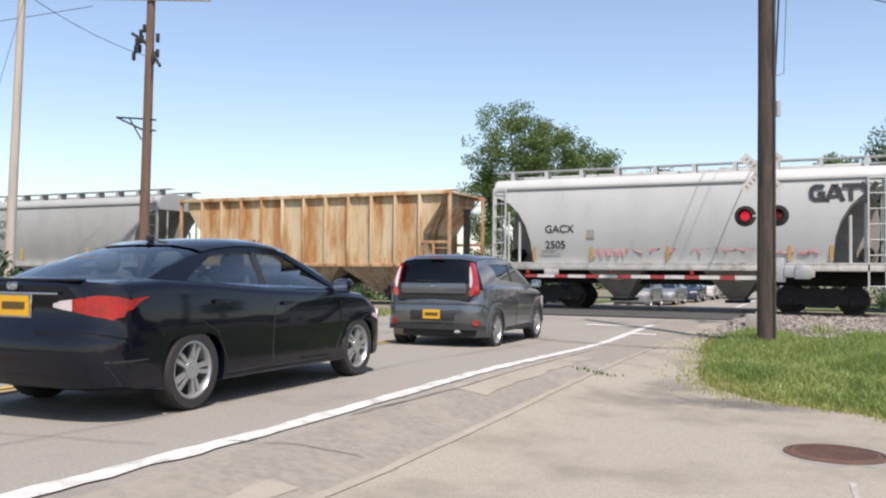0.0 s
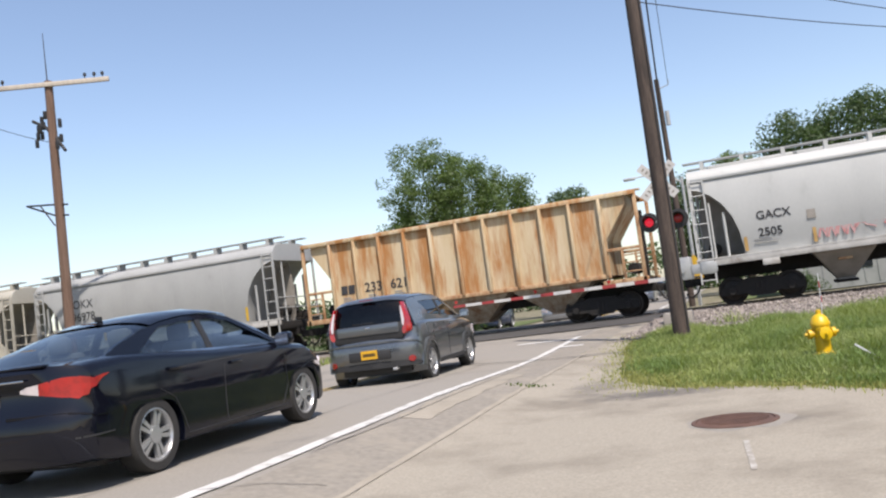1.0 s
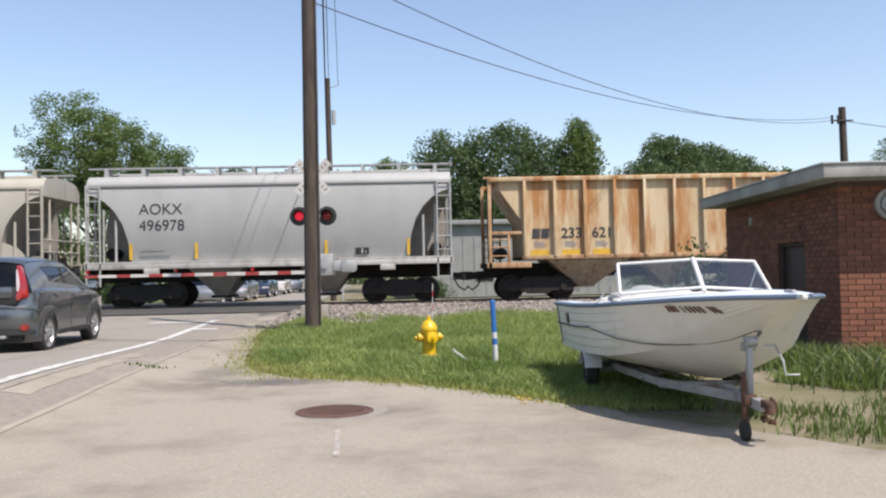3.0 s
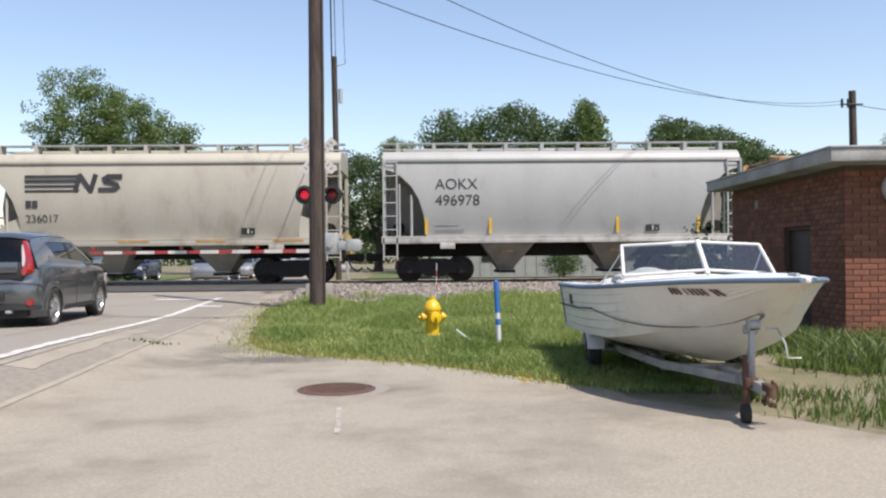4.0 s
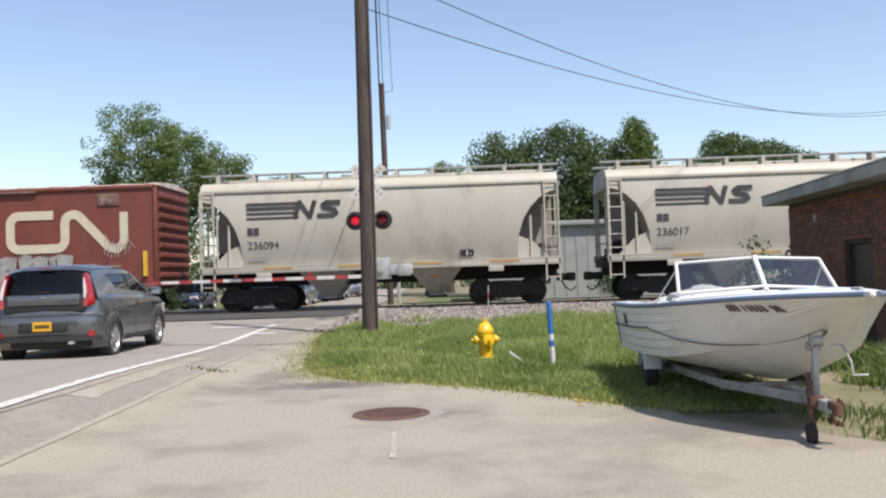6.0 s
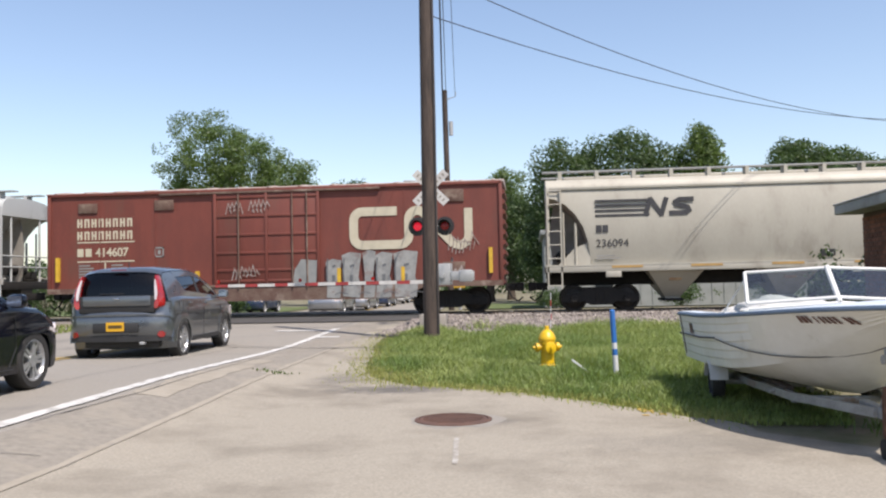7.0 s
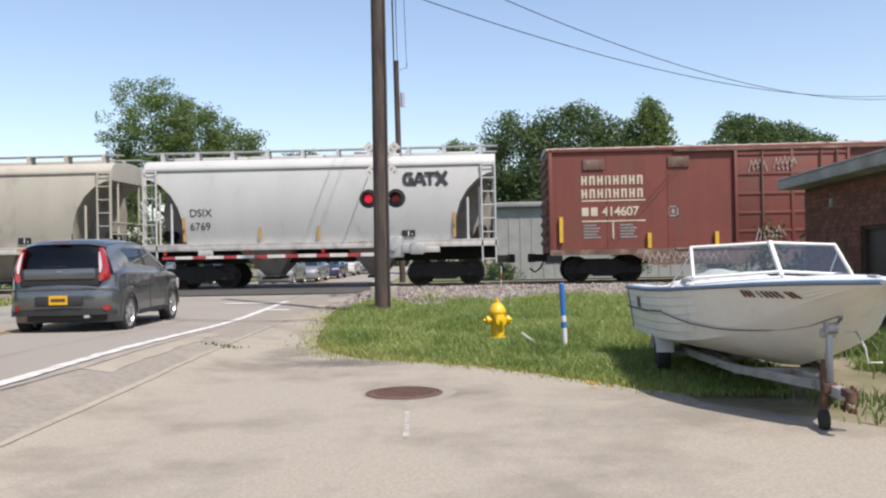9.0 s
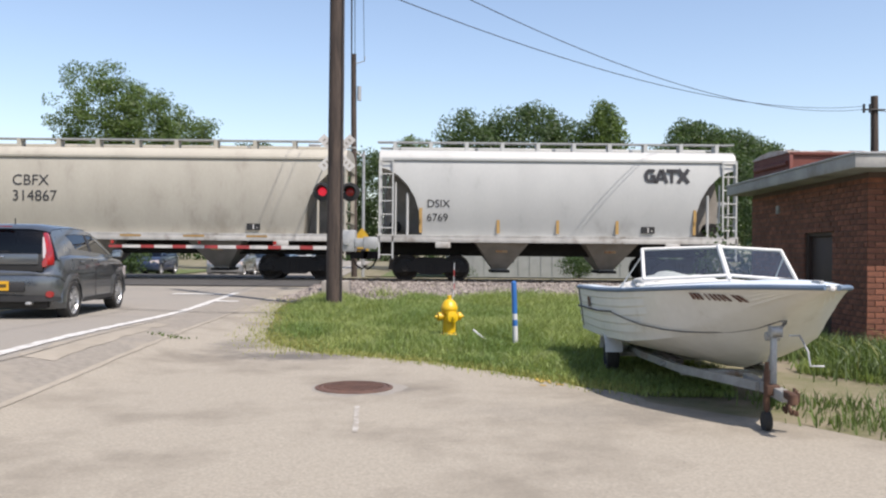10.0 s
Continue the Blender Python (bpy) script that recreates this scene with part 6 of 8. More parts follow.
# ---- boat on its trailer ----
M.update({
    "gel": mat("chalky white boat gelcoat", (0.97, 0.955, 0.89), (0.89, 0.87, 0.80), 0.42, scale=1.5, fine=12, third=(0.60, 0.56, 0.46), third_scale=1.4, third_at=0.66),
    "deck_blue": mat("pale blue boat deck", (0.58, 0.67, 0.75), (0.64, 0.71, 0.77), 0.5, scale=3),
    "rub_blue": mat("blue-grey rub rail", (0.12, 0.19, 0.28), (0.16, 0.22, 0.3), 0.6),
    "alu_white": mat("white painted aluminium", (0.74, 0.74, 0.72), (0.66, 0.66, 0.64), 0.4),
    "boat_glass": thin_glass("clear windshield glass", (0.72, 0.78, 0.76), 0.2),
    "tarp": mat("white crumpled tarpaulin", (0.66, 0.66, 0.63), (0.56, 0.56, 0.54), 0.7, scale=6, bump=0.02),
    "rope": mat("dark rope", (0.10, 0.10, 0.10), (0.16, 0.15, 0.14), 0.9),
    "trailer": mat("grey galvanised trailer frame", (0.46, 0.47, 0.47), (0.34, 0.345, 0.34), 0.5, 0.3, scale=5, third=(0.25, 0.13, 0.07), third_scale=3, third_at=0.64),
    "rust_dark": mat("heavily rusted steel", (0.075, 0.035, 0.022), (0.12, 0.06, 0.036), 0.85, scale=8),
    "reg_ink": mat("faded brown marking", (0.16, 0.07, 0.05), (0.2, 0.1, 0.08), 0.6),
    "yellow": mat("yellow hydrant paint", (0.80, 0.52, 0.012), (0.72, 0.44, 0.012), 0.4, scale=4, third=(0.55, 0.33, 0.03), third_scale=5, third_at=0.62),
    "post_blue": mat("blue marker post plastic", (0.02, 0.17, 0.52), (0.025, 0.15, 0.45), 0.5),
    "post_white": mat("white marker post plastic", (0.72, 0.73, 0.74), (0.62, 0.63, 0.64), 0.5),
    "iron": mat("rusty manhole iron", (0.16, 0.085, 0.06), (0.115, 0.065, 0.05), 0.75, 0.2, scale=5, fine=60),
    "signal_red": glow("lit red signal lens", (0.85, 0.02, 0.05), 0.45),
    "signal_dim": glow("dim red signal lens", (0.30, 0.01, 0.01), 0.05),
})
BOAT = pose(4.64, 9.47, 0.0, 0, 0, -88.5)
boat = thing("motorboat", "old white runabout motorboat with pale blue deck on a trailer", "boat", BOAT)
ST = [(-2.4, 0.275, 0.79, 0.36, 0.87, 0.89), (-1.2, 0.27, 0.81, 0.375, 0.89, 0.91), (-0.2, 0.265, 0.80, 0.43, 0.895, 0.95), (0.4, 0.27, 0.75, 0.50, 0.88, 0.985), (0.83, 0.31, 0.64, 0.57, 0.83, 1.01), (1.12, 0.43, 0.50, 0.655, 0.75, 1.03), (1.4, 0.65, 0.34, 0.775, 0.64, 1.05), (1.66, 0.82, 0.22, 0.89, 0.51, 1.065), (1.94, 0.955, 0.115, 0.99, 0.34, 1.08), (2.2, 1.04, 0.05, 1.057, 0.17, 1.088), (2.4, 1.085, 0.010, 1.088, 0.028, 1.095)]


def station(x):
    for a, b in zip(ST, ST[1:]):
        if x <= b[0]:
            k = (x - a[0]) / (b[0] - a[0])
            return [p + (q - p) * k for p, q in zip(a, b)]
    return ST[-1]


def hull_ring(x, inner=0.0):
    _, kz, cy, cz, gy, g = station(x)
    half = [(0.0, kz), (cy * 0.5, kz + (cz - kz) * 0.36), (cy * 0.85, kz + (cz - kz) * 0.74), (cy, cz)]
    n = 6
    for k in range(1, n + 1):          # overlapping strakes
        f0, f = (k - 1) / n, k / n
        step = 0.012 * min(1, gy / 0.4)
        half.append((cy + (gy - cy) * f0 ** 0.8 + step + 0.004, cz + (g - cz) * f0 + 0.008))
        half.append((cy + (gy - cy) * f ** 0.8 + step * 0.4, cz + (g - cz) * f - 0.006))
    half.append((gy, g))
    half = [(max(0, y - inner), z + inner) for y, z in half]
    return [Vector((x, -y, z)) for y, z in reversed(half)] + [Vector((x, y, z)) for y, z in half[1:]]


bm = bmesh.new()
xs = span(-2.4, 0.4, 10) + span(0.4, 2.4, 22)[1:]
rings = [hull_ring(x) for x in xs]
vr = [[bm.verts.new(p) for p in r] for r in rings]
for a, b in zip(vr, vr[1:]):
    for i in range(len(a) - 1):
        bm.faces.new((a[i], a[i + 1], b[i + 1], b[i]))
bm.faces.new(vr[0])
link("hull", bm, M["gel"], boat, "chalky white lapped hull", sharp=28)
# foredeck, side decks, cockpit
bm = bmesh.new()
rows = []
for x in span(-0.15, 2.39, 16):
    gy, g = station(x)[4:]
    rows.append([bm.verts.new((x, gy * f, g + 0.012 + 0.055 * (1 - f * f) * min(1, gy / 0.5))) for f in span(-1, 1, 12)])
for a, b in zip(rows, rows[1:]):
    for i in range(12):
        bm.faces.new((a[i], a[i + 1], b[i + 1], b[i]))
part("foredeck", bm, M["deck_blue"], boat, "pale blue foredeck")
for s in (-1, 1):
    bm = bmesh.new()
    rows = []
    for x in span(-2.4, -0.1, 6):
        gy, g = station(x)[4:]
        rows.append([Vector((x, s * gy, g)), Vector((x, s * gy, g + 0.03)), Vector((x, s * (gy - 0.2), g + 0.03)), Vector((x, s * (gy - 0.2), g - 0.25))])
    loft(bm, rows)
    part("side_deck", bm, M["deck_blue"], boat)
    bm = bmesh.new()
    pipe(bm, [Vector((x, s * (station(x)[4] + 0.012), station(x)[5])) for x in span(-2.4, 2.39, 26)], 0.020, 8)
    part("rub_rail", bm, M["rub_blue"], boat, "blue-grey rub rail")
bm = bmesh.new()
box(bm, (-2.38, -0.70, 0.52), (-0.1, 0.70, 0.57))
box(bm, (-2.42, -0.82, 0.46), (-2.36, 0.82, 0.90), 0.01)
box(bm, (-0.16, -0.70, 0.55), (-0.12, 0.70, 1.0), 0.01)
part("cockpit", bm, M["gel"], boat)
for y in (-0.4, 0.4):
    bm = bmesh.new()
    cbox(bm, (-0.85, y, 0.70), (0.5, 0.5, 0.26), 0.05)
    cbox(bm, (-1.1, y, 0.86), (0.14, 0.5, 0.28), 0.05)
    part("boat_seat", bm, M["tarp"], boat)
# tarpaulin bundle in the stern
bm = bmesh.new()
bmesh.ops.create_icosphere(bm, subdivisions=4, radius=1.0)
for v in bm.verts:
    d = 1 + 0.28 * noise.noise(v.co * 2.2) + 0.12 * noise.noise(v.co * 6)
    v.co = Vector((v.co.x * 0.60 * d - 0.95, v.co.y * 0.56 * d - 0.05, max(v.co.z * 0.17 * d, -0.15) + 0.93))
link("tarpaulin", bm, M["tarp"], boat, "white crumpled tarpaulin bundle", sharp=60)
# windshield: two flat panes that meet at a forward post
PANE = {}
for s in (-1, 1):
    c0, c1 = Vector((0.40, 0.0, 1.125)), Vector((0.14, 0.0, 1.395))
    e0, e1 = Vector((0.20, s * 0.75, 1.075)), Vector((-0.05, s * 0.70, 1.365))
    pane = link("windshield_pane", bmesh.new(), M["boat_glass"], boat)
    bm = bmesh.new()
    v = [bm.verts.new(p) for p in (c0, e0, e1, c1)]
    bm.faces.new(v)
    bmesh.ops.solidify(bm, geom=bm.faces[:], thickness=0.006)
    bm.to_mesh(pane.data)
    bm.free()
    bm = bmesh.new()
    for a, b in ((c0, e0), (e0, e1), (e1, c1), (c0 + Vector((0.03, 0, -0.05)), e0 + Vector((0.03, 0, -0.05)))):
        pipe(bm, [a, b], 0.018, 6)
    part("windshield_frame", bm, M["alu_white"], boat, "white windshield frame")
    g0 = Vector((-0.50, s * 0.80, 0.97))
    bm = bmesh.new()
    pipe(bm, [e1.lerp(e0, 0.2), g0], 0.008, 6)
    part("wing_frame", bm, M["alu_white"], boat)
bm = bmesh.new()
pipe(bm, [(0.43, 0, 1.08), (0.14, 0, 1.405)], 0.026, 8)
part("windshield_post", bm, M["alu_white"], boat)
bm = bmesh.new()
cbox(bm, (0.42, 0.56, 1.075), (0.16, 0.12, 0.05), 0.02)
part("deck_compass", bm, M["black"], boat)
bm = bmesh.new()
cbox(bm, (2.18, 0, 1.125), (0.14, 0.04, 0.03), 0.012)
part("bow_cleat", bm, M["galv"], boat)
bm = bmesh.new()
cbox(bm, (2.385, 0, 1.09), (0.06, 0.05, 0.045), 0.018)
part("bow_cap", bm, M["alu_white"], boat)
# faded marking on the near side, as bars
bm = bmesh.new()


def hull_out(x, f, out):
    _, kz, cy, cz, gy, g = station(x)
    return Vector((x, -(cy + (gy - cy) * f ** 0.8 + 0.022 + out), cz + (g - cz) * f))




def hull_at(x, z, out=0.004):
    """The near side of the hull at a height, on its side or on its bottom."""
    _, kz, cy, cz, gy, g = station(x)
    if z >= cz:
        return hull_out(x, min(1, (z - cz) / (g - cz)), out)
    return Vector((x, -(cy * max(0, (z - kz) / (cz - kz)) + 0.022 + out), z))


for x0, x1 in ((1.30, 1.33), (1.34, 1.37), (1.38, 1.40), (1.44, 1.455), (1.48, 1.50), (1.515, 1.535), (1.55, 1.57), (1.585, 1.605), (1.65, 1.675), (1.685, 1.71)):
    bm = bmesh.new()
    v = [bm.verts.new(hull_at(x, z, 0.006)) for x, z in ((x0, 0.945), (x1, 0.947), (x1, 1.002), (x0, 1.0))]
    bm.faces.new(v)
    part("marking_bar", bm, M["reg_ink"], boat, "faded brown registration bar")
bm = bmesh.new()
v = [bm.verts.new(hull_out(x, f, 0.004)) for x, f in ((-1.75, 0.6), (-1.62, 0.6), (-1.62, 0.82), (-1.75, 0.82))]
bm.faces.new(v)
part("sticker", bm, M["reg_ink"], boat)
# slack rope along the near side
bm = bmesh.new()
pts = [hull_out(-2.15, 0.98, 0.02), hull_out(-2.12, 0.5, 0.02), hull_out(-2.08, 0.12, 0.03)]
pipe(bm, pts, 0.008, 6)
pts = [hull_out(-2.38, 0.56, 0.012), hull_out(-1.2, 0.56, 0.012), hull_out(-0.55, 0.57, 0.012)]
pipe(bm, pts, 0.010, 6)
pts = [hull_at(x, z, 0.012) for x, z in ((-0.5, 0.70), (0.0, 0.675), (0.4, 0.655), (0.8, 0.645), (1.0, 0.645), (1.17, 0.655), (1.3, 0.675), (1.42, 0.71), (1.52, 0.75))] + [Vector((1.62, -0.02, 0.80))]
pipe(bm, pts, 0.006, 6)
part("mooring_rope", bm, M["rope"], boat, "slack dark rope along the hull")
bm = bmesh.new()
pipe(bm, [(1.58, -0.03, 0.80), (1.66, 0, 0.78), (1.58, 0.03, 0.80)], 0.012, 6)
part("bow_eye", bm, M["galv"], boat)

trailer = thing("boat_trailer", "galvanised single-axle boat trailer with a rusty jack", "trailer", pose(4.585, 9.47, 0.0, 0, 0, -93.5))
for s in (-1, 1):
    bm = bmesh.new()
    pts = [Vector((-1.7, s * 0.55, 0.25)), Vector((-0.6, s * 0.53, 0.25)), Vector((0.6, s * 0.38, 0.26)), Vector((1.75, s * 0.05, 0.29))]
    rings = []
    for i, p in enumerate(pts):
        rings.append([p + Vector((0, dy, dz)) for dy, dz in ((-0.022, -0.035), (0.022, -0.035), (0.022, 0.035), (-0.022, 0.035))])
    loft(bm, rings)
    part("frame_rail", bm, M["trailer"], trailer)
    bm = bmesh.new()
    box(bm, (-1.7, s * 0.36 - 0.04, 0.275), (0.4, s * 0.36 + 0.04, 0.325), 0.01)
    part("bunk", bm, M["tie"], trailer, "carpeted timber bunk")
    for x in (-1.5, 0.2):
        bm = bmesh.new()
        rod(bm, (x, s * 0.50, 0.25), (x, s * 0.37, 0.29), 0.02)
        part("bunk_bracket", bm, M["trailer"], trailer)
    wheel(trailer, -1.1, s * 0.78, s, 0.195, 0.13, 6, "trailer_wheel", "plastic")
    bm = bmesh.new()
    rings = []
    for a in np.linspace(0.25, math.pi - 0.25, 11):
        x, z = -1.1 + 0.235 * math.cos(a), 0.20 + 0.225 * math.sin(a)
        rings.append([Vector((x, s * 0.69, z)), Vector((x, s * 0.88, z)), Vector((x * 0.99, s * 0.88, z - 0.02)), Vector((x * 0.99, s * 0.69, z - 0.02))])
    loft(bm, rings)
    part("fender", bm, M["alu_white"], trailer, "white painted wheel fender")
    bm = bmesh.new()
    cbox(bm, (-1.42, s * 0.80, 0.33), (0.06, 0.13, 0.07), 0.012)
    tl = part("trailer_lamp", bm, M["tail_red"], trailer)
bm = bmesh.new()
rod(bm, (-1.1, -0.78, 0.195), (-1.1, 0.78, 0.195), 0.03)
part("axle", bm, M["trailer"], trailer)
for x, w in ((-1.36, 0.82), (-0.6, 0.52), (0.55, 0.38)):
    bm = bmesh.new()
    box(bm, (x - 0.03, -w, 0.20), (x + 0.03, w, 0.26), 0.005)
    part("cross_member", bm, M["trailer"], trailer)
bm = bmesh.new()
box(bm, (1.3, -0.04, 0.25), (2.26, 0.04, 0.33), 0.008)
part("tongue", bm, M["trailer"], trailer)
bm = bmesh.new()
cbox(bm, (2.30, 0, 0.31), (0.16, 0.06, 0.06), 0.015)
rod(bm, (2.37, 0, 0.26), (2.37, 0, 0.33), 0.038, 0.034, n=12)
part("hitch_coupler", bm, M["rust_dark"], trailer)
bm = bmesh.new()
box(bm, (1.93, -0.022, 0.30), (1.975, 0.022, 0.70), 0.008)
pipe(bm, [(1.72, 0, 0.33), (1.94, 0, 0.58)], 0.02)
rod(bm, (1.92, -0.05, 0.70), (1.92, 0.05, 0.70), 0.035, n=12)
post = part("winch_post", bm, M["trailer"], trailer)
bm = bmesh.new()
rod(bm, (2.0, -0.035, 0.75), (2.0, 0.035, 0.75), 0.036, n=16)
cbox(bm, (1.99, -0.04, 0.745), (0.085, 0.010, 0.085), 0.008)
cbox(bm, (1.99, 0.04, 0.745), (0.085, 0.010, 0.085), 0.008)
win = part("winch", bm, M["trailer"], trailer)
bm = bmesh.new()
pipe(bm, [(2.05, 0.08, 0.72), (2.05, 0.16, 0.72), (2.22, 0.16, 0.62), (2.26, 0.16, 0.52), (2.26, 0.26, 0.52)], 0.008, 6)
part("crank_handle", bm, M["galv"], win)
bm = bmesh.new()
rod(bm, (2.03, 0.02, 0.76), (1.62, 0.20, 0.78), 0.012)
part("winch_strap", bm, M["rope"], trailer)
bm = bmesh.new()
rod(bm, (2.05, -0.08, 0.10), (2.05, -0.08, 0.52), 0.016, n=10)
rod(bm, (2.05, -0.08, 0.16), (2.05, -0.08, 0.46), 0.024, n=10)
cbox(bm, (2.05, -0.04, 0.31), (0.07, 0.1, 0.08), 0.01)
jack = part("jack", bm, M["rust_dark"], trailer, "rusty tongue jack")
bm = bmesh.new()
rod(bm, (2.05, -0.105, 0.075), (2.05, -0.055, 0.075), 0.073, n=18)
part("jockey_wheel", bm, M["tyre"], jack)
bm = bmesh.new()
for k in range(16):
    a = k * 0.55
    z = 0.33 - 0.18 * abs(math.sin(k * 0.2))
    cbox(bm, (2.15 + 0.05 * math.cos(a), 0.07 + 0.04 * math.sin(a * 1.7), z), (0.03, 0.02, 0.04), 0.006)
part("safety_chain", bm, M["rust_dark"], trailer, "rusty coiled safety chain")

# ---- hydrant, marker post, manhole ----
hyd = thing("fire_hydrant", "bright yellow fire hydrant standing in the grass", "fire hydrant", pose(2.10, 13.77, 0.03, 0, 0, 20))
bm = lathe(bmesh.new(), [(0.12, -0.1), (0.12, 0.02), (0.145, 0.03), (0.145, 0.06), (0.098, 0.075), (0.095, 0.37), (0.12, 0.385), (0.12, 0.41), (0.105, 0.43)], 24)
part("barrel", bm, M["yellow"], hyd)
bm = lathe(bmesh.new(), [(0.128, 0.425), (0.13, 0.45), (0.118, 0.48), (0.095, 0.53), (0.06, 0.565), (0.035, 0.575), (0.032, 0.585), (0.034, 0.63), (0.02, 0.635)], 24)
part("bonnet", bm, M["yellow"], hyd)
for ang, r, l in ((-90, 0.075, 0.17), (180, 0.055, 0.19), (0, 0.055, 0.19)):
    bm = lathe(bmesh.new(), [(r * 0.8, 0.05), (r * 0.8, l - 0.06), (r * 1.15, l - 0.055), (r * 1.15, l - 0.01), (r * 0.6, l), (0.022, l), (0.022, l + 0.035), (0.005, l + 0.036)], 16, pose(0, 0, 0.32, 0, 0, ang) @ pose(0, 0, 0, 0, 90, 0))
    part("outlet_cap", bm, M["yellow"], hyd)
for k in range(8):
    a = k * math.pi / 4
    bm = bmesh.new()
    rod(bm, (0.108 * math.cos(a), 0.108 * math.sin(a), 0.365), (0.108 * math.cos(a), 0.108 * math.sin(a), 0.465), 0.011, n=6)
    part("flange_bolt", bm, M["yellow"], hyd)
bm = bmesh.new()
pipe(bm, [(0.05, 0.05, 0.4), (0.09, 0.06, 0.7), (0.10, 0.06, 1.12)], 0.006, 6)
mk = part("marker_rod", bm, M["post_white"], hyd, "thin white marker rod")
for z in (0.72, 0.92):
    bm = bmesh.new()
    rod(bm, (0.0955, 0.06, z), (0.097, 0.06, z + 0.09), 0.009, n=6)
    part("rod_band", bm, M["red"], mk)

mp = thing("marker_post", "blue and white plastic utility marker post in the grass", "marker post", pose(3.01, 12.84, 0.0, 0, -2.2, 0))
for z0, z1, mt in ((-0.1, 0.30, "post_white"), (0.30, 0.385, "post_blue"), (0.385, 0.47, "post_white"), (0.47, 0.885, "post_blue")):
    bm = bmesh.new()
    rod(bm, (0, 0, z0), (0, 0, z1), 0.036, n=16)
    part("post_band", bm, M[mt], mp)
bm = lathe(bmesh.new(), [(0.037, 0.885), (0.036, 0.905), (0.02, 0.92), (0.003, 0.922)], 16)
part("cap", bm, M["post_blue"], mp)
stake = thing("wooden_stake", "short pale leaning stake in the grass", "stake", pose(2.72, 12.95, 0.0, 0, -52, 0))
bm = bmesh.new()
box(bm, (-0.012, -0.012, -0.05), (0.012, 0.012, 0.38), 0.003)
part("stick", bm, M["post_white"], stake)

mh = thing("manhole_cover", "rusty brown cast iron manhole cover in the asphalt", "manhole", pose(1.11, 9.26, gz(9.26) + 0.012))
bm = lathe(bmesh.new(), [(0.33, -0.02), (0.375, -0.02), (0.375, 0.004), (0.335, 0.012), (0.332, -0.01)], 40, None, True)
part("ring", bm, M["iron"], mh)
bm = lathe(bmesh.new(), [(0.327, -0.02), (0.327, 0.008), (0.30, 0.012), (0.002, 0.014)], 40)
part("lid", bm, M["iron"], mh)
bm = bmesh.new()
for k in range(-5, 6):
    w = math.sqrt(max(0, 0.29 ** 2 - (k * 0.052) ** 2))
    if w > 0.03:
        box(bm, (-w, k * 0.052 - 0.012, 0.012), (w, k * 0.052 + 0.012, 0.019))
part("lid_tread", bm, M["iron"], mh)
bm = bmesh.new()
prev = None
for i in range(41):
    a = 2 * math.pi * i / 40
    r = 0.46 + 0.1 * noise.noise((math.cos(a) * 2, math.sin(a) * 2, 0))
    p = (bm.verts.new((0.36 * math.cos(a), 0.36 * math.sin(a), -0.003)), bm.verts.new((r * math.cos(a) + 0.05, r * math.sin(a), -0.005)))
    if prev:
        bm.faces.new((prev[0], prev[1], p[1], p[0]))
    prev = p
part("tar_collar", bm, M["road"], mh, "dark asphalt collar")

# ---- crossing signal and gate ----
SX, SY = -0.77, 24.0
SZ = gz(SY)
sig = thing("crossing_signal", "silver level crossing signal mast with red flashing lamps", "crossing signal", pose(SX, SY, SZ))
bm = bmesh.new()
box(bm, (-0.35, -0.35, -0.2), (0.35, 0.35, 0.32), 0.02)
part("foundation", bm, M["concrete"], sig, "concrete foundation")
bm = lathe(bmesh.new(), [(0.16, 0.32), (0.16, 0.36), (0.065, 0.40), (0.06, 4.4), (0.04, 4.43)], 16)
part("mast", bm, M["silver"], sig)
for rz in (45, -45):
    m = pose(0, -0.09, 3.75, 0, rz, 0)
    bm = bmesh.new()
    box(bm, (-0.60, -0.012, -0.115), (0.60, 0.0, 0.115), 0.0, m @ pose(0, -0.012 if rz > 0 else 0, 0))
    bl = part("crossbuck_blade", bm, M["white"], sig, "white crossbuck blade")
    for k, a in enumerate((-0.5, -0.38, -0.26, 0.22, 0.34, 0.46)):
        bm = bmesh.new()
        box(bm, (a, -0.016, -0.045), (a + 0.05, -0.013, 0.045), 0.0, m @ pose(0, -0.012 if rz > 0 else 0, 0))
        part("blade_marking", bm, M["hop_grey"], bl)
bm = bmesh.new()
rod(bm, (-0.40, -0.1, 2.70), (0.40, -0.1, 2.70), 0.03)
part("lamp_arm", bm, M["silver"], sig)
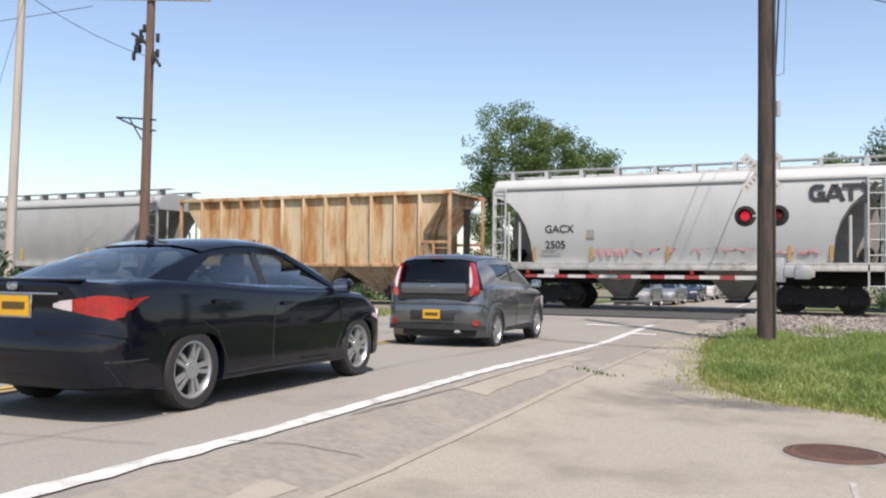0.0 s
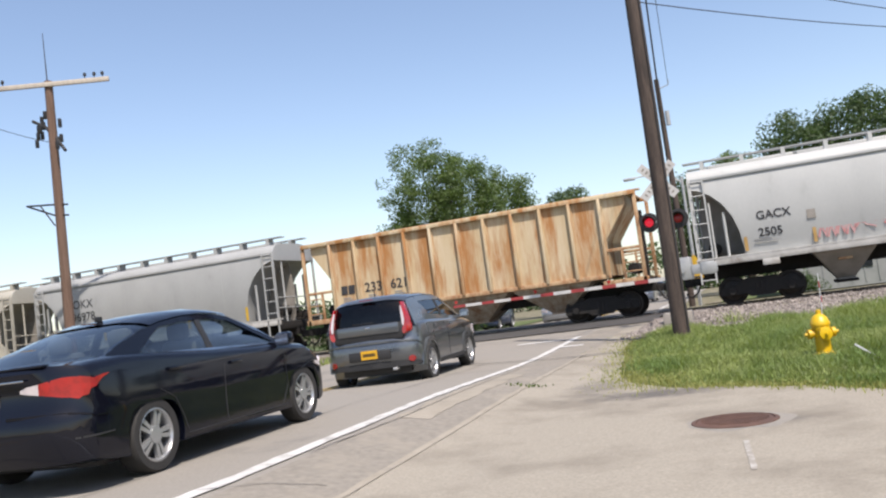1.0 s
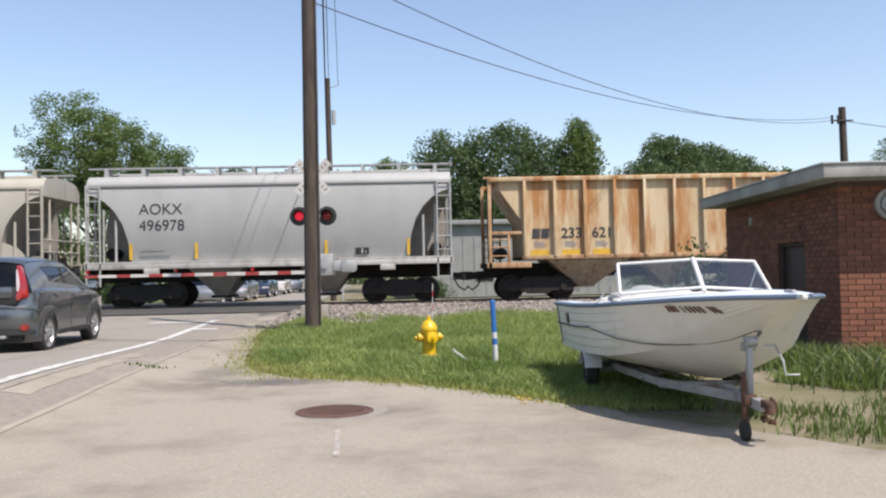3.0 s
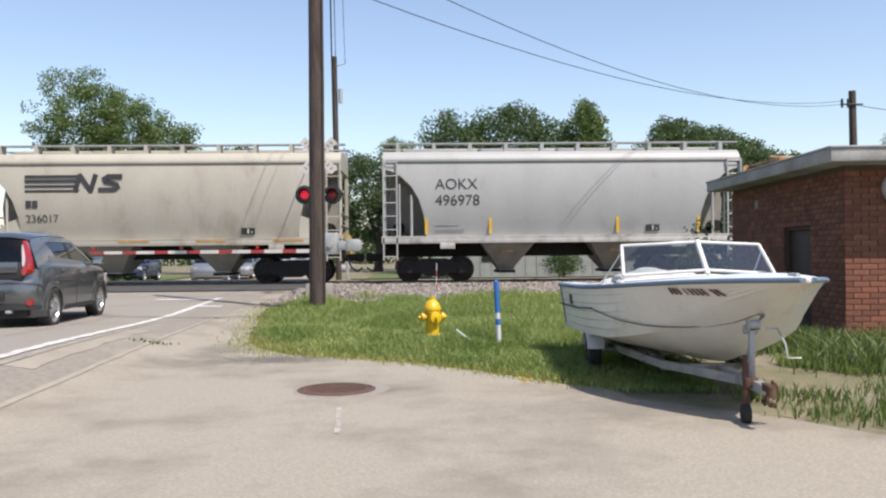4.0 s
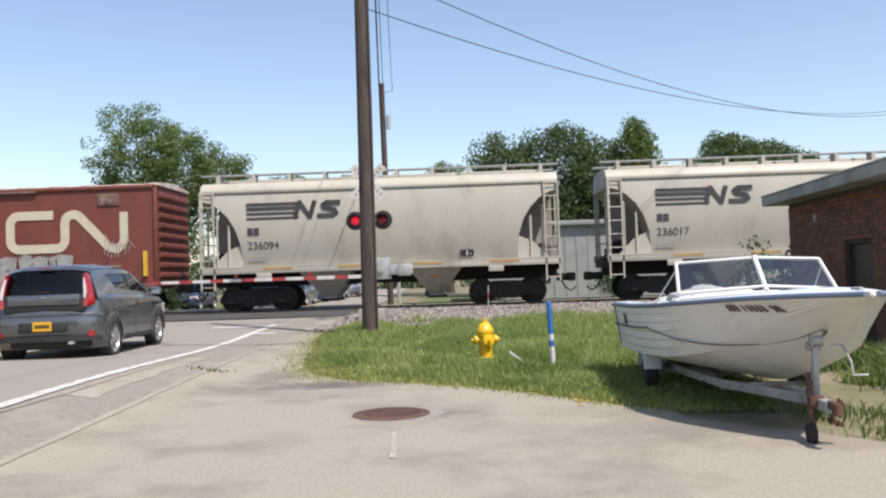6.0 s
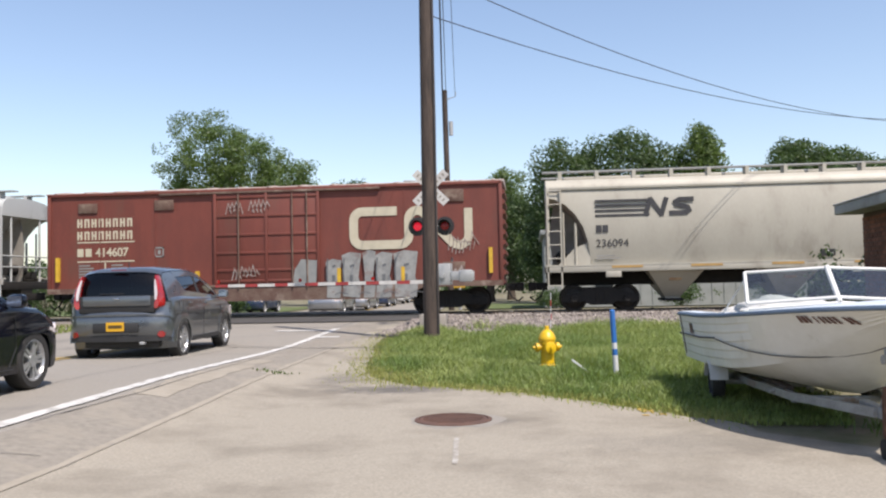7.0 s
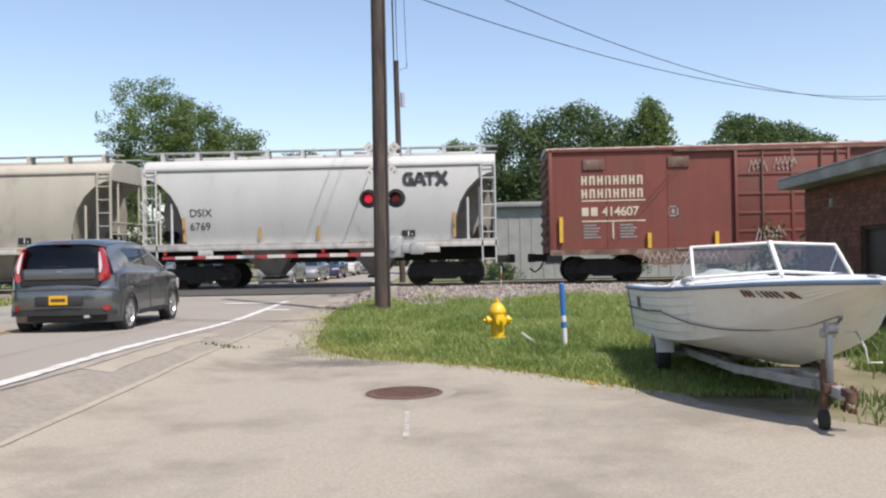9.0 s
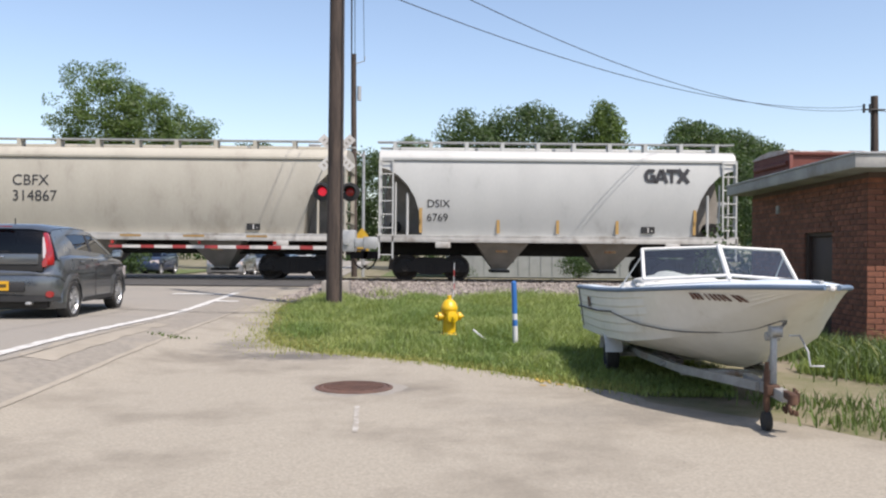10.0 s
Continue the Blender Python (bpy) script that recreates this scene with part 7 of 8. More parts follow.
for s in (-1, 1):
    t = pose(s * 0.37, -0.12, 2.70, 90, 0, 0)
    bm = lathe(bmesh.new(), [(0.255, -0.01), (0.255, 0.0), (0.12, 0.012), (0.12, 0.02)], 32, t)
    bg = part("lamp_disc", bm, M["black"], sig, "round black lamp background")
    bm = lathe(bmesh.new(), [(0.10, -0.18), (0.15, -0.12), (0.155, 0.02), (0.14, 0.022)], 24, t)
    part("lamp_housing", bm, M["black"], bg)
    bm = lathe(bmesh.new(), [(0.115, 0.021), (0.105, 0.035), (0.06, 0.05), (0.002, 0.055)], 24, t)
    part("lens", bm, M["signal_red" if s < 0 else "signal_dim"], bg, "red signal lens")
    bm = bmesh.new()
    rings = []
    for a in np.linspace(0.05, math.pi - 0.05, 15):
        p = Vector((s * 0.37 + 0.155 * math.cos(a), 0, 2.70 + 0.155 * math.sin(a)))
        q = Vector((s * 0.37 + 0.165 * math.cos(a), 0, 2.70 + 0.165 * math.sin(a)))
        y1 = -0.12 - 0.30 * (0.35 + 0.65 * math.sin(a))
        rings.append([Vector((p.x, -0.12, p.z)), Vector((q.x, -0.12, q.z)), Vector((q.x, y1, q.z)), Vector((p.x, y1, p.z))])
    loft(bm, rings)
    part("hood", bm, M["black"], bg)
bm = bmesh.new()
box(bm, (0.08, -0.28, 1.10), (0.52, 0.28, 1.68), 0.03)
rod(bm, (0.3, -0.34, 1.35), (0.3, 0.34, 1.35), 0.07, n=14)
part("gate_mechanism", bm, M["galv"], sig, "grey gate mechanism box")
bm = bmesh.new()
box(bm, (0.52, -0.30, 1.22), (1.15, -0.24, 1.46), 0.01)
box(bm, (0.75, -0.33, 1.18), (1.1, -0.18, 1.5), 0.02)
part("counterweight", bm, M["galv"], sig, "grey gate counterweight")
gate = thing("gate_arm", "red and white striped gate arm lowered across the lane", "crossing gate", pose(SX, SY - 0.32, SZ + 1.20))
x1 = -0.1
for k in range(14):
    x0, x1 = x1, x1 - (0.36 if k % 2 else 0.48)
    h0 = 0.048 - 0.012 * k / 14
    bm = bmesh.new()
    box(bm, (x1, -0.02, -h0), (x0, 0.02, h0))
    part("arm_stripe", bm, M["red"] if k % 2 else M["white"], gate)
for x in (-1.6, -3.6, -5.9):
    bm = bmesh.new()
    rod(bm, (x, 0, 0.07), (x, 0, 0.16), 0.045, n=10)
    part("arm_lamp", bm, M["tail_red"], gate)

sign = thing("warning_sign", "yellow warning sign on a steel post beyond the track", "road sign", pose(-1.27, 38.0, gz(38.0)))
bm = bmesh.new()
box(bm, (-0.03, 0.0, -0.2), (0.03, 0.04, 2.1), 0.006)
part("sign_post", bm, M["galv"], sign)
bm = bmesh.new()
prism(bm, [(-0.30, 0.95), (0.28, 0.95), (0.28, 1.75), (0.0, 2.12), (-0.30, 1.75)], -0.03, -0.005)
plate = part("sign_plate", bm, M["strip_yellow"], sign, "yellow pointed sign plate")
bm = bmesh.new()
box(bm, (-0.2, -0.034, 1.12), (0.18, -0.031, 1.2))
part("sign_bar", bm, M["letter_black"], plate)

# ---- poles and wires ----


def wood_pole(name, label, base, top, r0, r1, material):
    ob = thing(name, label, "utility pole", pose(*base))
    bm = bmesh.new()
    d = Vector(top) - Vector(base)
    rings = []
    for k in range(14):
        f = k / 13
        c = d * f
        r = r0 + (r1 - r0) * f
        rings.append([c + Vector((math.cos(2 * math.pi * i / 18) * r * (1 + 0.05 * noise.noise((i, k * 0.5, 1))), math.sin(2 * math.pi * i / 18) * r, -0.4 if k == 0 else 0)) for i in range(18)])
    loft(bm, rings)
    part("shaft", bm, material, ob)
    return ob


main_pole = wood_pole("utility_pole", "dark weathered wooden utility pole at the edge of the grass", (-0.235, 19.0, gz(19)), (-0.205, 19.02, 12.5), 0.172, 0.14, M["pole"])
bm = bmesh.new()
pipe(bm, [(-0.14, -0.08, 8.3), (-0.24, -0.1, 8.35), (-0.26, -0.1, 7.9), (-0.22, -0.1, 7.4), (-0.16, -0.1, 7.35)], 0.022, 6)
part("cable_bracket", bm, M["galv"], main_pole)
bm = bmesh.new()
pipe(bm, [(0.15, -0.12, 0.1), (0.15, -0.12, 4), (0.15, -0.12, 9)], 0.012, 6)
part("ground_wire", bm, M["wire"], main_pole)
back_pole = wood_pole("utility_pole", "thin dark wooden pole beyond the track", (-1.55, 37.5, 0.1), (-1.65, 37.5, 9.7), 0.13, 0.10, M["pole"])
bm = bmesh.new()
pipe(bm, [(0, 0, 9.2), (0.35, 0, 9.3), (0.38, 0, 9.5)], 0.02, 6)
part("wire_bracket", bm, M["galv"], back_pole)
bm = bmesh.new()
rod(bm, (0.15, -0.1, 7.6), (0.15, -0.1, 8.2), 0.09, n=12)
part("insulator", bm, M["galv"], back_pole)
cross_pole = wood_pole("utility_pole", "reddish wooden utility pole with a crossarm", (-22.9, 26.0, 0.2), (-22.75, 26.0, 11.9), 0.20, 0.15, M["pole_red"])
bm = bmesh.new()
box(bm, (-2.3, -0.24, 11.15), (2.3, -0.12, 11.32), 0.01, pose(0.12, 0, 0.3, 0, 0, 27))
arm_ob = part("crossarm", bm, M["pole_pale"], cross_pole, "pale wooden crossarm")
for x in (-2.18, -1.9, -1.5, 1.5, 1.85, 2.15):
    bm = lathe(bmesh.new(), [(0.02, 0), (0.02, 0.1), (0.06, 0.11), (0.06, 0.2), (0.03, 0.24)], 10, pose(0.12 + x * math.cos(radians(27)), -0.18 + x * math.sin(radians(27)), 11.62))
    part("insulator", bm, M["plastic"], arm_ob)
bm = bmesh.new()
rod(bm, (0.1, 0, 11.6), (0.1, 0, 13.6), 0.025, 0.012)
part("lightning_rod", bm, M["wire"], cross_pole)
bm = bmesh.new()
rng = random.Random(3)
for k in range(14):
    z = 8.9 + 1.6 * rng.random()
    s = rng.choice((-1, 1))
    bm = bmesh.new()
    cbox(bm, (s * rng.uniform(0.2, 0.55), rng.uniform(-0.3, 0.1), z + s * -0.4), (0.12, 0.11, 0.32), 0.03)
    part("cutout", bm, M["plastic"], cross_pole, "black fuse cutout")
bm = bmesh.new()
pipe(bm, [(-0.7, -0.1, 10.3), (-0.2, 0, 10.0), (0.4, 0, 9.3), (0.75, -0.1, 8.9)], 0.06)
part("cutout_bracket", bm, M["plastic"], cross_pole)
bm = bmesh.new()
for z in (7.0, 6.6):
    pipe(bm, [(-1.3, -0.2, 7.1), (-0.2, 0, z), (0.5, 0, z - 0.1)], 0.035)
pipe(bm, [(-1.3, -0.2, 7.1), (-0.7, -0.15, 7.05), (-0.2, 0, 6.2)], 0.03)
part("bracket", bm, M["wire"], cross_pole)
pale_pole = wood_pole("utility_pole", "bare pale wooden pole at the roadside", (-25.08, 22.0, 0.1), (-24.72, 22.0, 11.8), 0.17, 0.12, M["pole_pale"])
guy = thing("guy_guard", "yellow plastic guard on a guy wire", "guy wire", pose(-14.9, 12.7, 0.05))
bm = bmesh.new()
pipe(bm, [(0, 0, 0), (0.12, 0.2, 1.75)], 0.03, 8)
part("guard", bm, M["strip_yellow"], guy)
bm = bmesh.new()
pipe(bm, [(0.12, 0.2, 1.75), (-9.7, 9.3, 10.8)], 0.008, 5)
part("guy_strand", bm, M["wire"], guy)
far_pole = wood_pole("utility_pole", "dark wooden pole behind the brick building", (22.15, 40.0, 0.0), (22.05, 40.0, 8.6), 0.20, 0.16, M["pole"])
bm = bmesh.new()
rod(bm, (-0.75, -0.2, 7.95), (0.3, -0.2, 7.95), 0.04)
bracket = part("wire_bracket", bm, M["plastic"], far_pole)
for x in (-0.68, -0.4):
    bm = bmesh.new()
    rod(bm, (x, -0.2, 7.8), (x, -0.2, 8.2), 0.06, n=8)
    part("insulator", bm, M["plastic"], bracket)


def wire(a, b, sag, r, label):
    a, b = Vector(a), Vector(b)
    bm = bmesh.new()
    pts = []
    for k in range(25):
        f = k / 24
        p = a.lerp(b, f)
        p.z -= sag * 4 * f * (1 - f)
        pts.append(p)
    pipe(bm, pts, r, 6)
    tagged(link("overhead_wire", bm, M["wire"]), label, "wire", "overhead wires")


wire((-0.1, 19.0, 7.07), (21.45, 39.8, 8.1), 0.94, 0.011, "slack black overhead cable between poles")
wire((-0.1, 19.0, 7.97), (21.45, 39.8, 7.95), 1.2, 0.011, "slack black overhead cable between poles")
wire((0.1, 19.0, 11.5), (-1.6, 37.5, 9.55), 0.3, 0.014, "black overhead cable to the thin pole")
wire((-0.12, 18.9, 7.55), (-12.0, 10.0, 8.9), 0.3, 0.02, "thick black service cable from the pole")
wire((0.25, 19.0, 11.0), (-1.2, 37.5, 9.4), 0.3, 0.010, "black overhead cable to the thin pole")
wire((0.05, 19.2, 8.5), (-1.7, 37.4, 5.2), 0.3, 0.02, "black cable dropping behind the pole")
wire((22.2, 40, 7.95), (48, 44, 7.8), 0.8, 0.016, "slack black overhead cable between poles")
wire((-25.4, 25.6, 11.7), (-70, 12, 12), 1.5, 0.012, "black overhead cable along the road")
wire((-24.6, 22, 11.0), (-23.0, 26, 9.6), 0.2, 0.012, "black overhead cable along the road")
lamp = thing("street_lamp", "curved street lamp arm beyond the track", "street lamp", pose(-1.9, 46.0, -0.1))
bm = bmesh.new()
rod(bm, (0, 0, 0), (0, 0, 6.6), 0.09, 0.07)
pipe(bm, [(0, 0, 6.3), (-0.6, -0.1, 6.75), (-1.5, -0.2, 6.95), (-2.3, -0.3, 6.9)], 0.035)
part("lamp_post", bm, M["galv"], lamp)
bm = bmesh.new()
cbox(bm, (-2.55, -0.33, 6.87), (0.6, 0.25, 0.14), 0.05)
part("lamp_head", bm, M["galv"], lamp)

# ---- trees ----
M.update({
    "leaf_a": leaf("broad leaf foliage", (0.080, 0.135, 0.040), (0.130, 0.190, 0.055), 0.45),
    "leaf_b": leaf("darker leaf foliage", (0.054, 0.098, 0.037), (0.082, 0.130, 0.047)),
    "needle": leaf("spruce needles", (0.030, 0.066, 0.030), (0.055, 0.098, 0.042)),
    "grass": leaf("grass blades", (0.125, 0.205, 0.055), (0.300, 0.350, 0.115), 0.6),
    "dry_grass": leaf("dry grass blades", (0.28, 0.30, 0.085), (0.38, 0.37, 0.13), 0.3),
    "weed": leaf("dark weed leaves", (0.075, 0.125, 0.035), (0.13, 0.18, 0.055), 0.5),
    "bark": mat("grey-brown bark", (0.10, 0.075, 0.055), (0.065, 0.05, 0.04), 0.95, scale=5, stretch=(3, 3, 0.6)),
    "siding": mat("pale grey painted siding", (0.34, 0.35, 0.34), (0.28, 0.29, 0.28), 0.7, scale=1.5, third=(0.3, 0.3, 0.29), third_scale=0.7, third_at=0.62),
    "window_dark": mat("dark window glass", (0.03, 0.035, 0.04), rough=0.1),
})


def leaf_mesh(name, centres, rng, size, per, spread, material, parent):
    """Many small leaf blades in clumps round the given centres."""
    n = len(centres) * per
    q = rng.normal(0, 1, (n, 3))
    q *= (rng.uniform(0, 1, (n, 1)) ** 0.4) / np.linalg.norm(q, axis=1)[:, None]
    c = np.repeat(np.array(centres), per, axis=0) + q * spread * 1.9 * (1, 1, 0.75)
    u = rng.normal(0, 1, (n, 3))
    u /= np.linalg.norm(u, axis=1)[:, None]
    w = rng.normal(0, 1, (n, 3))
    w -= u * (w * u).sum(1)[:, None]
    w /= np.linalg.norm(w, axis=1)[:, None]
    s = rng.uniform(0.6, 1.3, (n, 1)) * size
    v = np.stack([c - u * s, c + w * s * 0.45, c + u * s, c - w * s * 0.45], 1).reshape(-1, 3)
    me = bpy.data.meshes.new(name)
    me.from_pydata(v.tolist(), [], [(4 * i, 4 * i + 1, 4 * i + 2, 4 * i + 3) for i in range(n)])
    me.materials.append(material)
    ob = new(name, me)
    ob.parent = parent
    return ob


def tree(label, blobs, base, seed, material, clumps=240, per=75, size=0.125, spread=0.42, trunk=0.35):
    rng = np.random.default_rng(seed)
    ob = thing("tree", label, "tree", pose(*base))
    o = np.array(base)
    vol = [r[0] * r[1] * r[2] for _, r in blobs]
    centres = []
    for (c, r), v in zip(blobs, vol):
        k = int(1.7 * clumps * v / sum(vol)) + 25
        d = rng.normal(0, 1, (k, 3))
        d /= np.linalg.norm(d, axis=1)[:, None]
        rad = rng.uniform(0.30, 1.0, (k, 1)) ** 0.5
        bumpy = np.array([1 + 0.16 * noise.noise((x * 2.1 + seed, y * 2.1, z * 2.1)) for x, y, z in d])[:, None]
        centres.extend(np.array(c) - o + d * rad * bumpy * np.array(r))
    leaf_mesh("crown", centres, rng, size, per, spread, material, ob)
    bm = bmesh.new()
    top = max(c[2] for c, r in blobs) - base[2]
    loft(bm, [[Vector((math.cos(a) * r + dx, math.sin(a) * r, z)) for a in np.linspace(0, 2 * math.pi, 10)[:-1]] for z, r, dx in ((-0.2, trunk * 1.3, 0), (0.6, trunk, 0), (top * 0.5, trunk * 0.75, 0.15), (top, trunk * 0.3, 0.1))])
    part("trunk", bm, M["bark"], ob)
    for c, r in blobs:
        bm = bmesh.new()
        e = np.array(c) - o
        pts = [Vector((0.08, 0, top * 0.35)), Vector((e[0] * 0.5, e[1] * 0.5, top * 0.35 + (e[2] - top * 0.35) * 0.6)), Vector(e)]
        rod(bm, pts[0], pts[1], trunk * 0.45, trunk * 0.3, 8)
        rod(bm, pts[1], pts[2] + Vector((0, 0, r[2] * 0.3)), trunk * 0.3, 0.04, 8)
        part("limb", bm, M["bark"], ob)
    return ob


tree("tall leafy green tree beyond the track", [((-25.6, 71, 11.7), (3.8, 3.6, 5.0)), ((-22.2, 71, 10.6), (3.7, 3.4, 4.5)), ((-19.2, 71.5, 8.9), (2.8, 3, 3.8)), ((-17.1, 72, 9.6), (1.1, 1.4, 2.8)), ((-28, 71, 7.6), (2.1, 3, 3.2)), ((-24, 70, 5), (4, 3, 3))], (-23.5, 71, -0.2), 1, M["leaf_a"], 420)
tree("rounded leafy tree beyond the track", [((4.6, 60, 7.4), (2.9, 2.6, 3.7)), ((8.0, 60.5, 8.2), (3.1, 2.6, 3.6)), ((6, 59.5, 4.0), (4.2, 2.6, 3.2)), ((3.4, 60, 3.6), (2.2, 2, 3))], (6.2, 60.3, -0.2), 2, M["leaf_b"], 420)
tree("broad leafy tree beyond the track", [((11.2, 61, 7.0), (2.7, 2.6, 3.4)), ((13.6, 61, 5.4), (2.6, 2.6, 3.0)), ((10.5, 61, 4), (3.5, 2.6, 3))], (11.6, 61.2, -0.2), 3, M["leaf_b"], 300)
tree("slender pointed tree beyond the track", [((13.4, 60, 9.0), (0.9, 1.0, 2.6)), ((14.2, 60.3, 8.6), (0.8, 1.0, 2.2)), ((13.7, 60.2, 5), (1.5, 1.4, 2.6))], (13.7, 60.2, -0.2), 4, M["leaf_a"], 130, trunk=0.2)
tree("dark rounded tree in the distance", [((29.0, 90, 11.6), (3.2, 3, 3.9)), ((32.8, 90.5, 10.6), (3.4, 3, 3.8)), ((29.5, 90, 6.5), (4.5, 3, 4))], (29.8, 90.2, -0.2), 5, M["leaf_b"], 260, size=0.19, spread=0.52)
tree("dark leafy tree in the distance", [((36.5, 92, 9.8), (3.3, 3, 3.6)), ((41, 93, 9.0), (2.6, 3, 3.4)), ((38.5, 92, 5.5), (5, 3, 4))], (38.2, 92.2, -0.2), 6, M["leaf_b"], 220, size=0.19, spread=0.52)
tree("small leafy tree in the distance", [((0.1, 76, 9.2), (1.5, 1.5, 2.4)), ((0.1, 76, 5.5), (2.2, 2, 3.2))], (0.1, 76.2, -0.2), 7, M["leaf_a"], 110)
tree("leafy roadside tree beyond the track", [((-12.2, 67, 5.0), (2.6, 2.5, 4.4)), ((-14.6, 67.5, 4.2), (2.2, 2.4, 3.6))], (-13.2, 67.2, -0.2), 8, M["leaf_b"], 200)
tree("low leafy tree beyond the track", [((-2.8, 70, 5.6), (3.0, 2.4, 3.9)), ((1.2, 68, 4.6), (2.4, 2.2, 3.4))], (-1.4, 69.2, -0.2), 9, M["leaf_b"], 200)
tree("leafy tree behind the brick building", [((20, 66, 5.6), (3.6, 2.6, 4)), ((25, 68, 5.4), (3.4, 2.6, 4))], (22.2, 67, -0.2), 10, M["leaf_b"], 220)
tree("sparse feathery tree in the distance", [((52, 88, 10.5), (1.8, 1.8, 4.2)), ((55.5, 88, 9.5), (1.8, 1.8, 3.6))], (53.5, 88, -0.2), 11, M["leaf_b"], 70, per=45)
tree("wispy tall tree at the roadside", [((-28.6, 17.2, 11.8), (2.2, 2.2, 3.4)), ((-28.3, 17, 6.8), (1.7, 2, 1.6)), ((-31, 18, 8.5), (3, 3, 5))], (-30, 17.6, 0), 12, M["leaf_a"], 160, size=0.16, spread=0.35)


def spruce(label, base, height, radius, seed):
    rng = np.random.default_rng(seed)
    ob = thing("spruce", label, "tree", pose(*base))
    bm = bmesh.new()
    rod(bm, (0, 0, -0.2), (0, 0, height * 0.95), 0.16, 0.03)
    part("trunk", bm, M["bark"], ob)
    centres = []
    tiers = int(height / 0.24)
    for k in range(tiers):
        f = k / tiers
        z = 0.25 + f * (height - 0.3)
        r = radius * (1 - f) ** 0.85 + 0.06
        for j in range(max(5, int(13 * (1 - f)) + 3)):
            a = rng.uniform(0, 2 * math.pi)
            rr = r * rng.uniform(0.82, 1.12)
            for q in np.linspace(0.35, 1, 5):
                centres.append((math.cos(a) * rr * q, math.sin(a) * rr * q, z - 0.22 * q * q + 0.07 * q))
    leaf_mesh("foliage", centres, rng, 0.10, 20, 0.11, M["needle"], ob)
    return ob


spruce("dense dark green spruce at the roadside", (-19.4, 15.3, 0.05), 4.5, 2.6, 21)
spruce("dense dark green spruce at the roadside", (-21.8, 13.8, 0.05), 6.2, 2.7, 22)
rng0 = np.random.default_rng(31)
bush = thing("bush", "low green roadside bush by the guy wire", "bush", pose(-16.6, 15.0, 0.05))
leaf_mesh("leaves", [tuple(p) for p in rng0.normal(0, 1, (60, 3)) * (0.35, 0.35, 0.18) + (0, 0, 0.35)], rng0, 0.09, 14, 0.12, M["leaf_a"], bush)
for x, y, h, sd in ((8.6, 40.5, 0.9, 41), (13.0, 41, 1.0, 42), (2.8, 43, 0.7, 43), (7.8, 17.5, 0.9, 44)):
    bush = thing("bush", "leafy green bush behind the track" if y > 30 else "tall weeds behind the boat", "bush", pose(x, y, gz(y)))
    r1 = np.random.default_rng(sd)
    leaf_mesh("leaves", [tuple(p) for p in r1.normal(0, 1, (70, 3)) * (0.5, 0.4, 0.3) * h + (0, 0, 0.75 * h)], r1, 0.06, 34, 0.16, M["leaf_b"], bush)
    bm = bmesh.new()
    rod(bm, (0, 0, -0.1), (0, 0, 0.6 * h), 0.04, 0.02)
    part("stem", bm, M["bark"], bush)

hedge_rng = np.random.default_rng(51)
for x0, x1, y, h in ((-29.0, -21.2, 44.5, 2.0), (-20.8, -12.7, 44.0, 1.7)):
    hedge = thing("hedge", "dense dark green hedge beyond the track", "hedge", pose(x0, y, gz(y)))
    n = 260
    pts = np.stack([hedge_rng.uniform(0, x1 - x0, n), hedge_rng.normal(0, 0.35, n), hedge_rng.uniform(0.1, 1, n) * h], 1)
    leaf_mesh("leaves", [tuple(p) for p in pts], hedge_rng, 0.09, 40, 0.22, M["leaf_b"], hedge)
    for k in range(9):
        bm = bmesh.new()
        rod(bm, ((k + 0.5) * (x1 - x0) / 9, 0, -0.1), ((k + 0.5) * (x1 - x0) / 9, 0.05, h * 0.8), 0.05, 0.02)
        part("stem", bm, M["bark"], hedge)

woods = thing("woods", "low line of green woods in the distance", "trees", pose(0, 118, -0.2), kind="stuff")
wood_rng = np.random.default_rng(52)
n = 1500
wx = wood_rng.uniform(-150, 130, n)
pts = np.stack([wx, wood_rng.normal(0, 2.0, n), wood_rng.uniform(0.02, 1, n) * np.array([5.2 + 1.6 * noise.noise((q * 0.12, 3, 1)) for q in wx])], 1)
leaf_mesh("crown", [tuple(p) for p in pts], wood_rng, 0.42, 26, 0.75, M["leaf_b"], woods)

# ---- long pale building beyond the track ----
shed = thing("long_shed", "long low pale grey building beyond the track", "building", pose(0, 0, -0.2))
bm = bmesh.new()
box(bm, (2.6, 46, 0), (17, 54, 3.95))
wall_ob = part("wall", bm, M["siding"], shed)
bm = bmesh.new()
for k in range(25):
    box(bm, (2.7 + k * 0.6, 45.97, 0.3), (2.76 + k * 0.6, 46.0, 3.9))
part("wall_ribs", bm, M["siding"], wall_ob)
bm = bmesh.new()
box(bm, (2.4, 45.7, 3.95), (17.2, 54.2, 4.2), 0.03)
part("roof", bm, M["siding"], shed)
for x in (5.2, 9.0, 12.8):
    bm = bmesh.new()
    box(bm, (x, 45.95, 1.0), (x + 0.9, 45.99, 1.5))
    w_ob = part("window", bm, M["window_dark"], shed)

# ---- grass ----


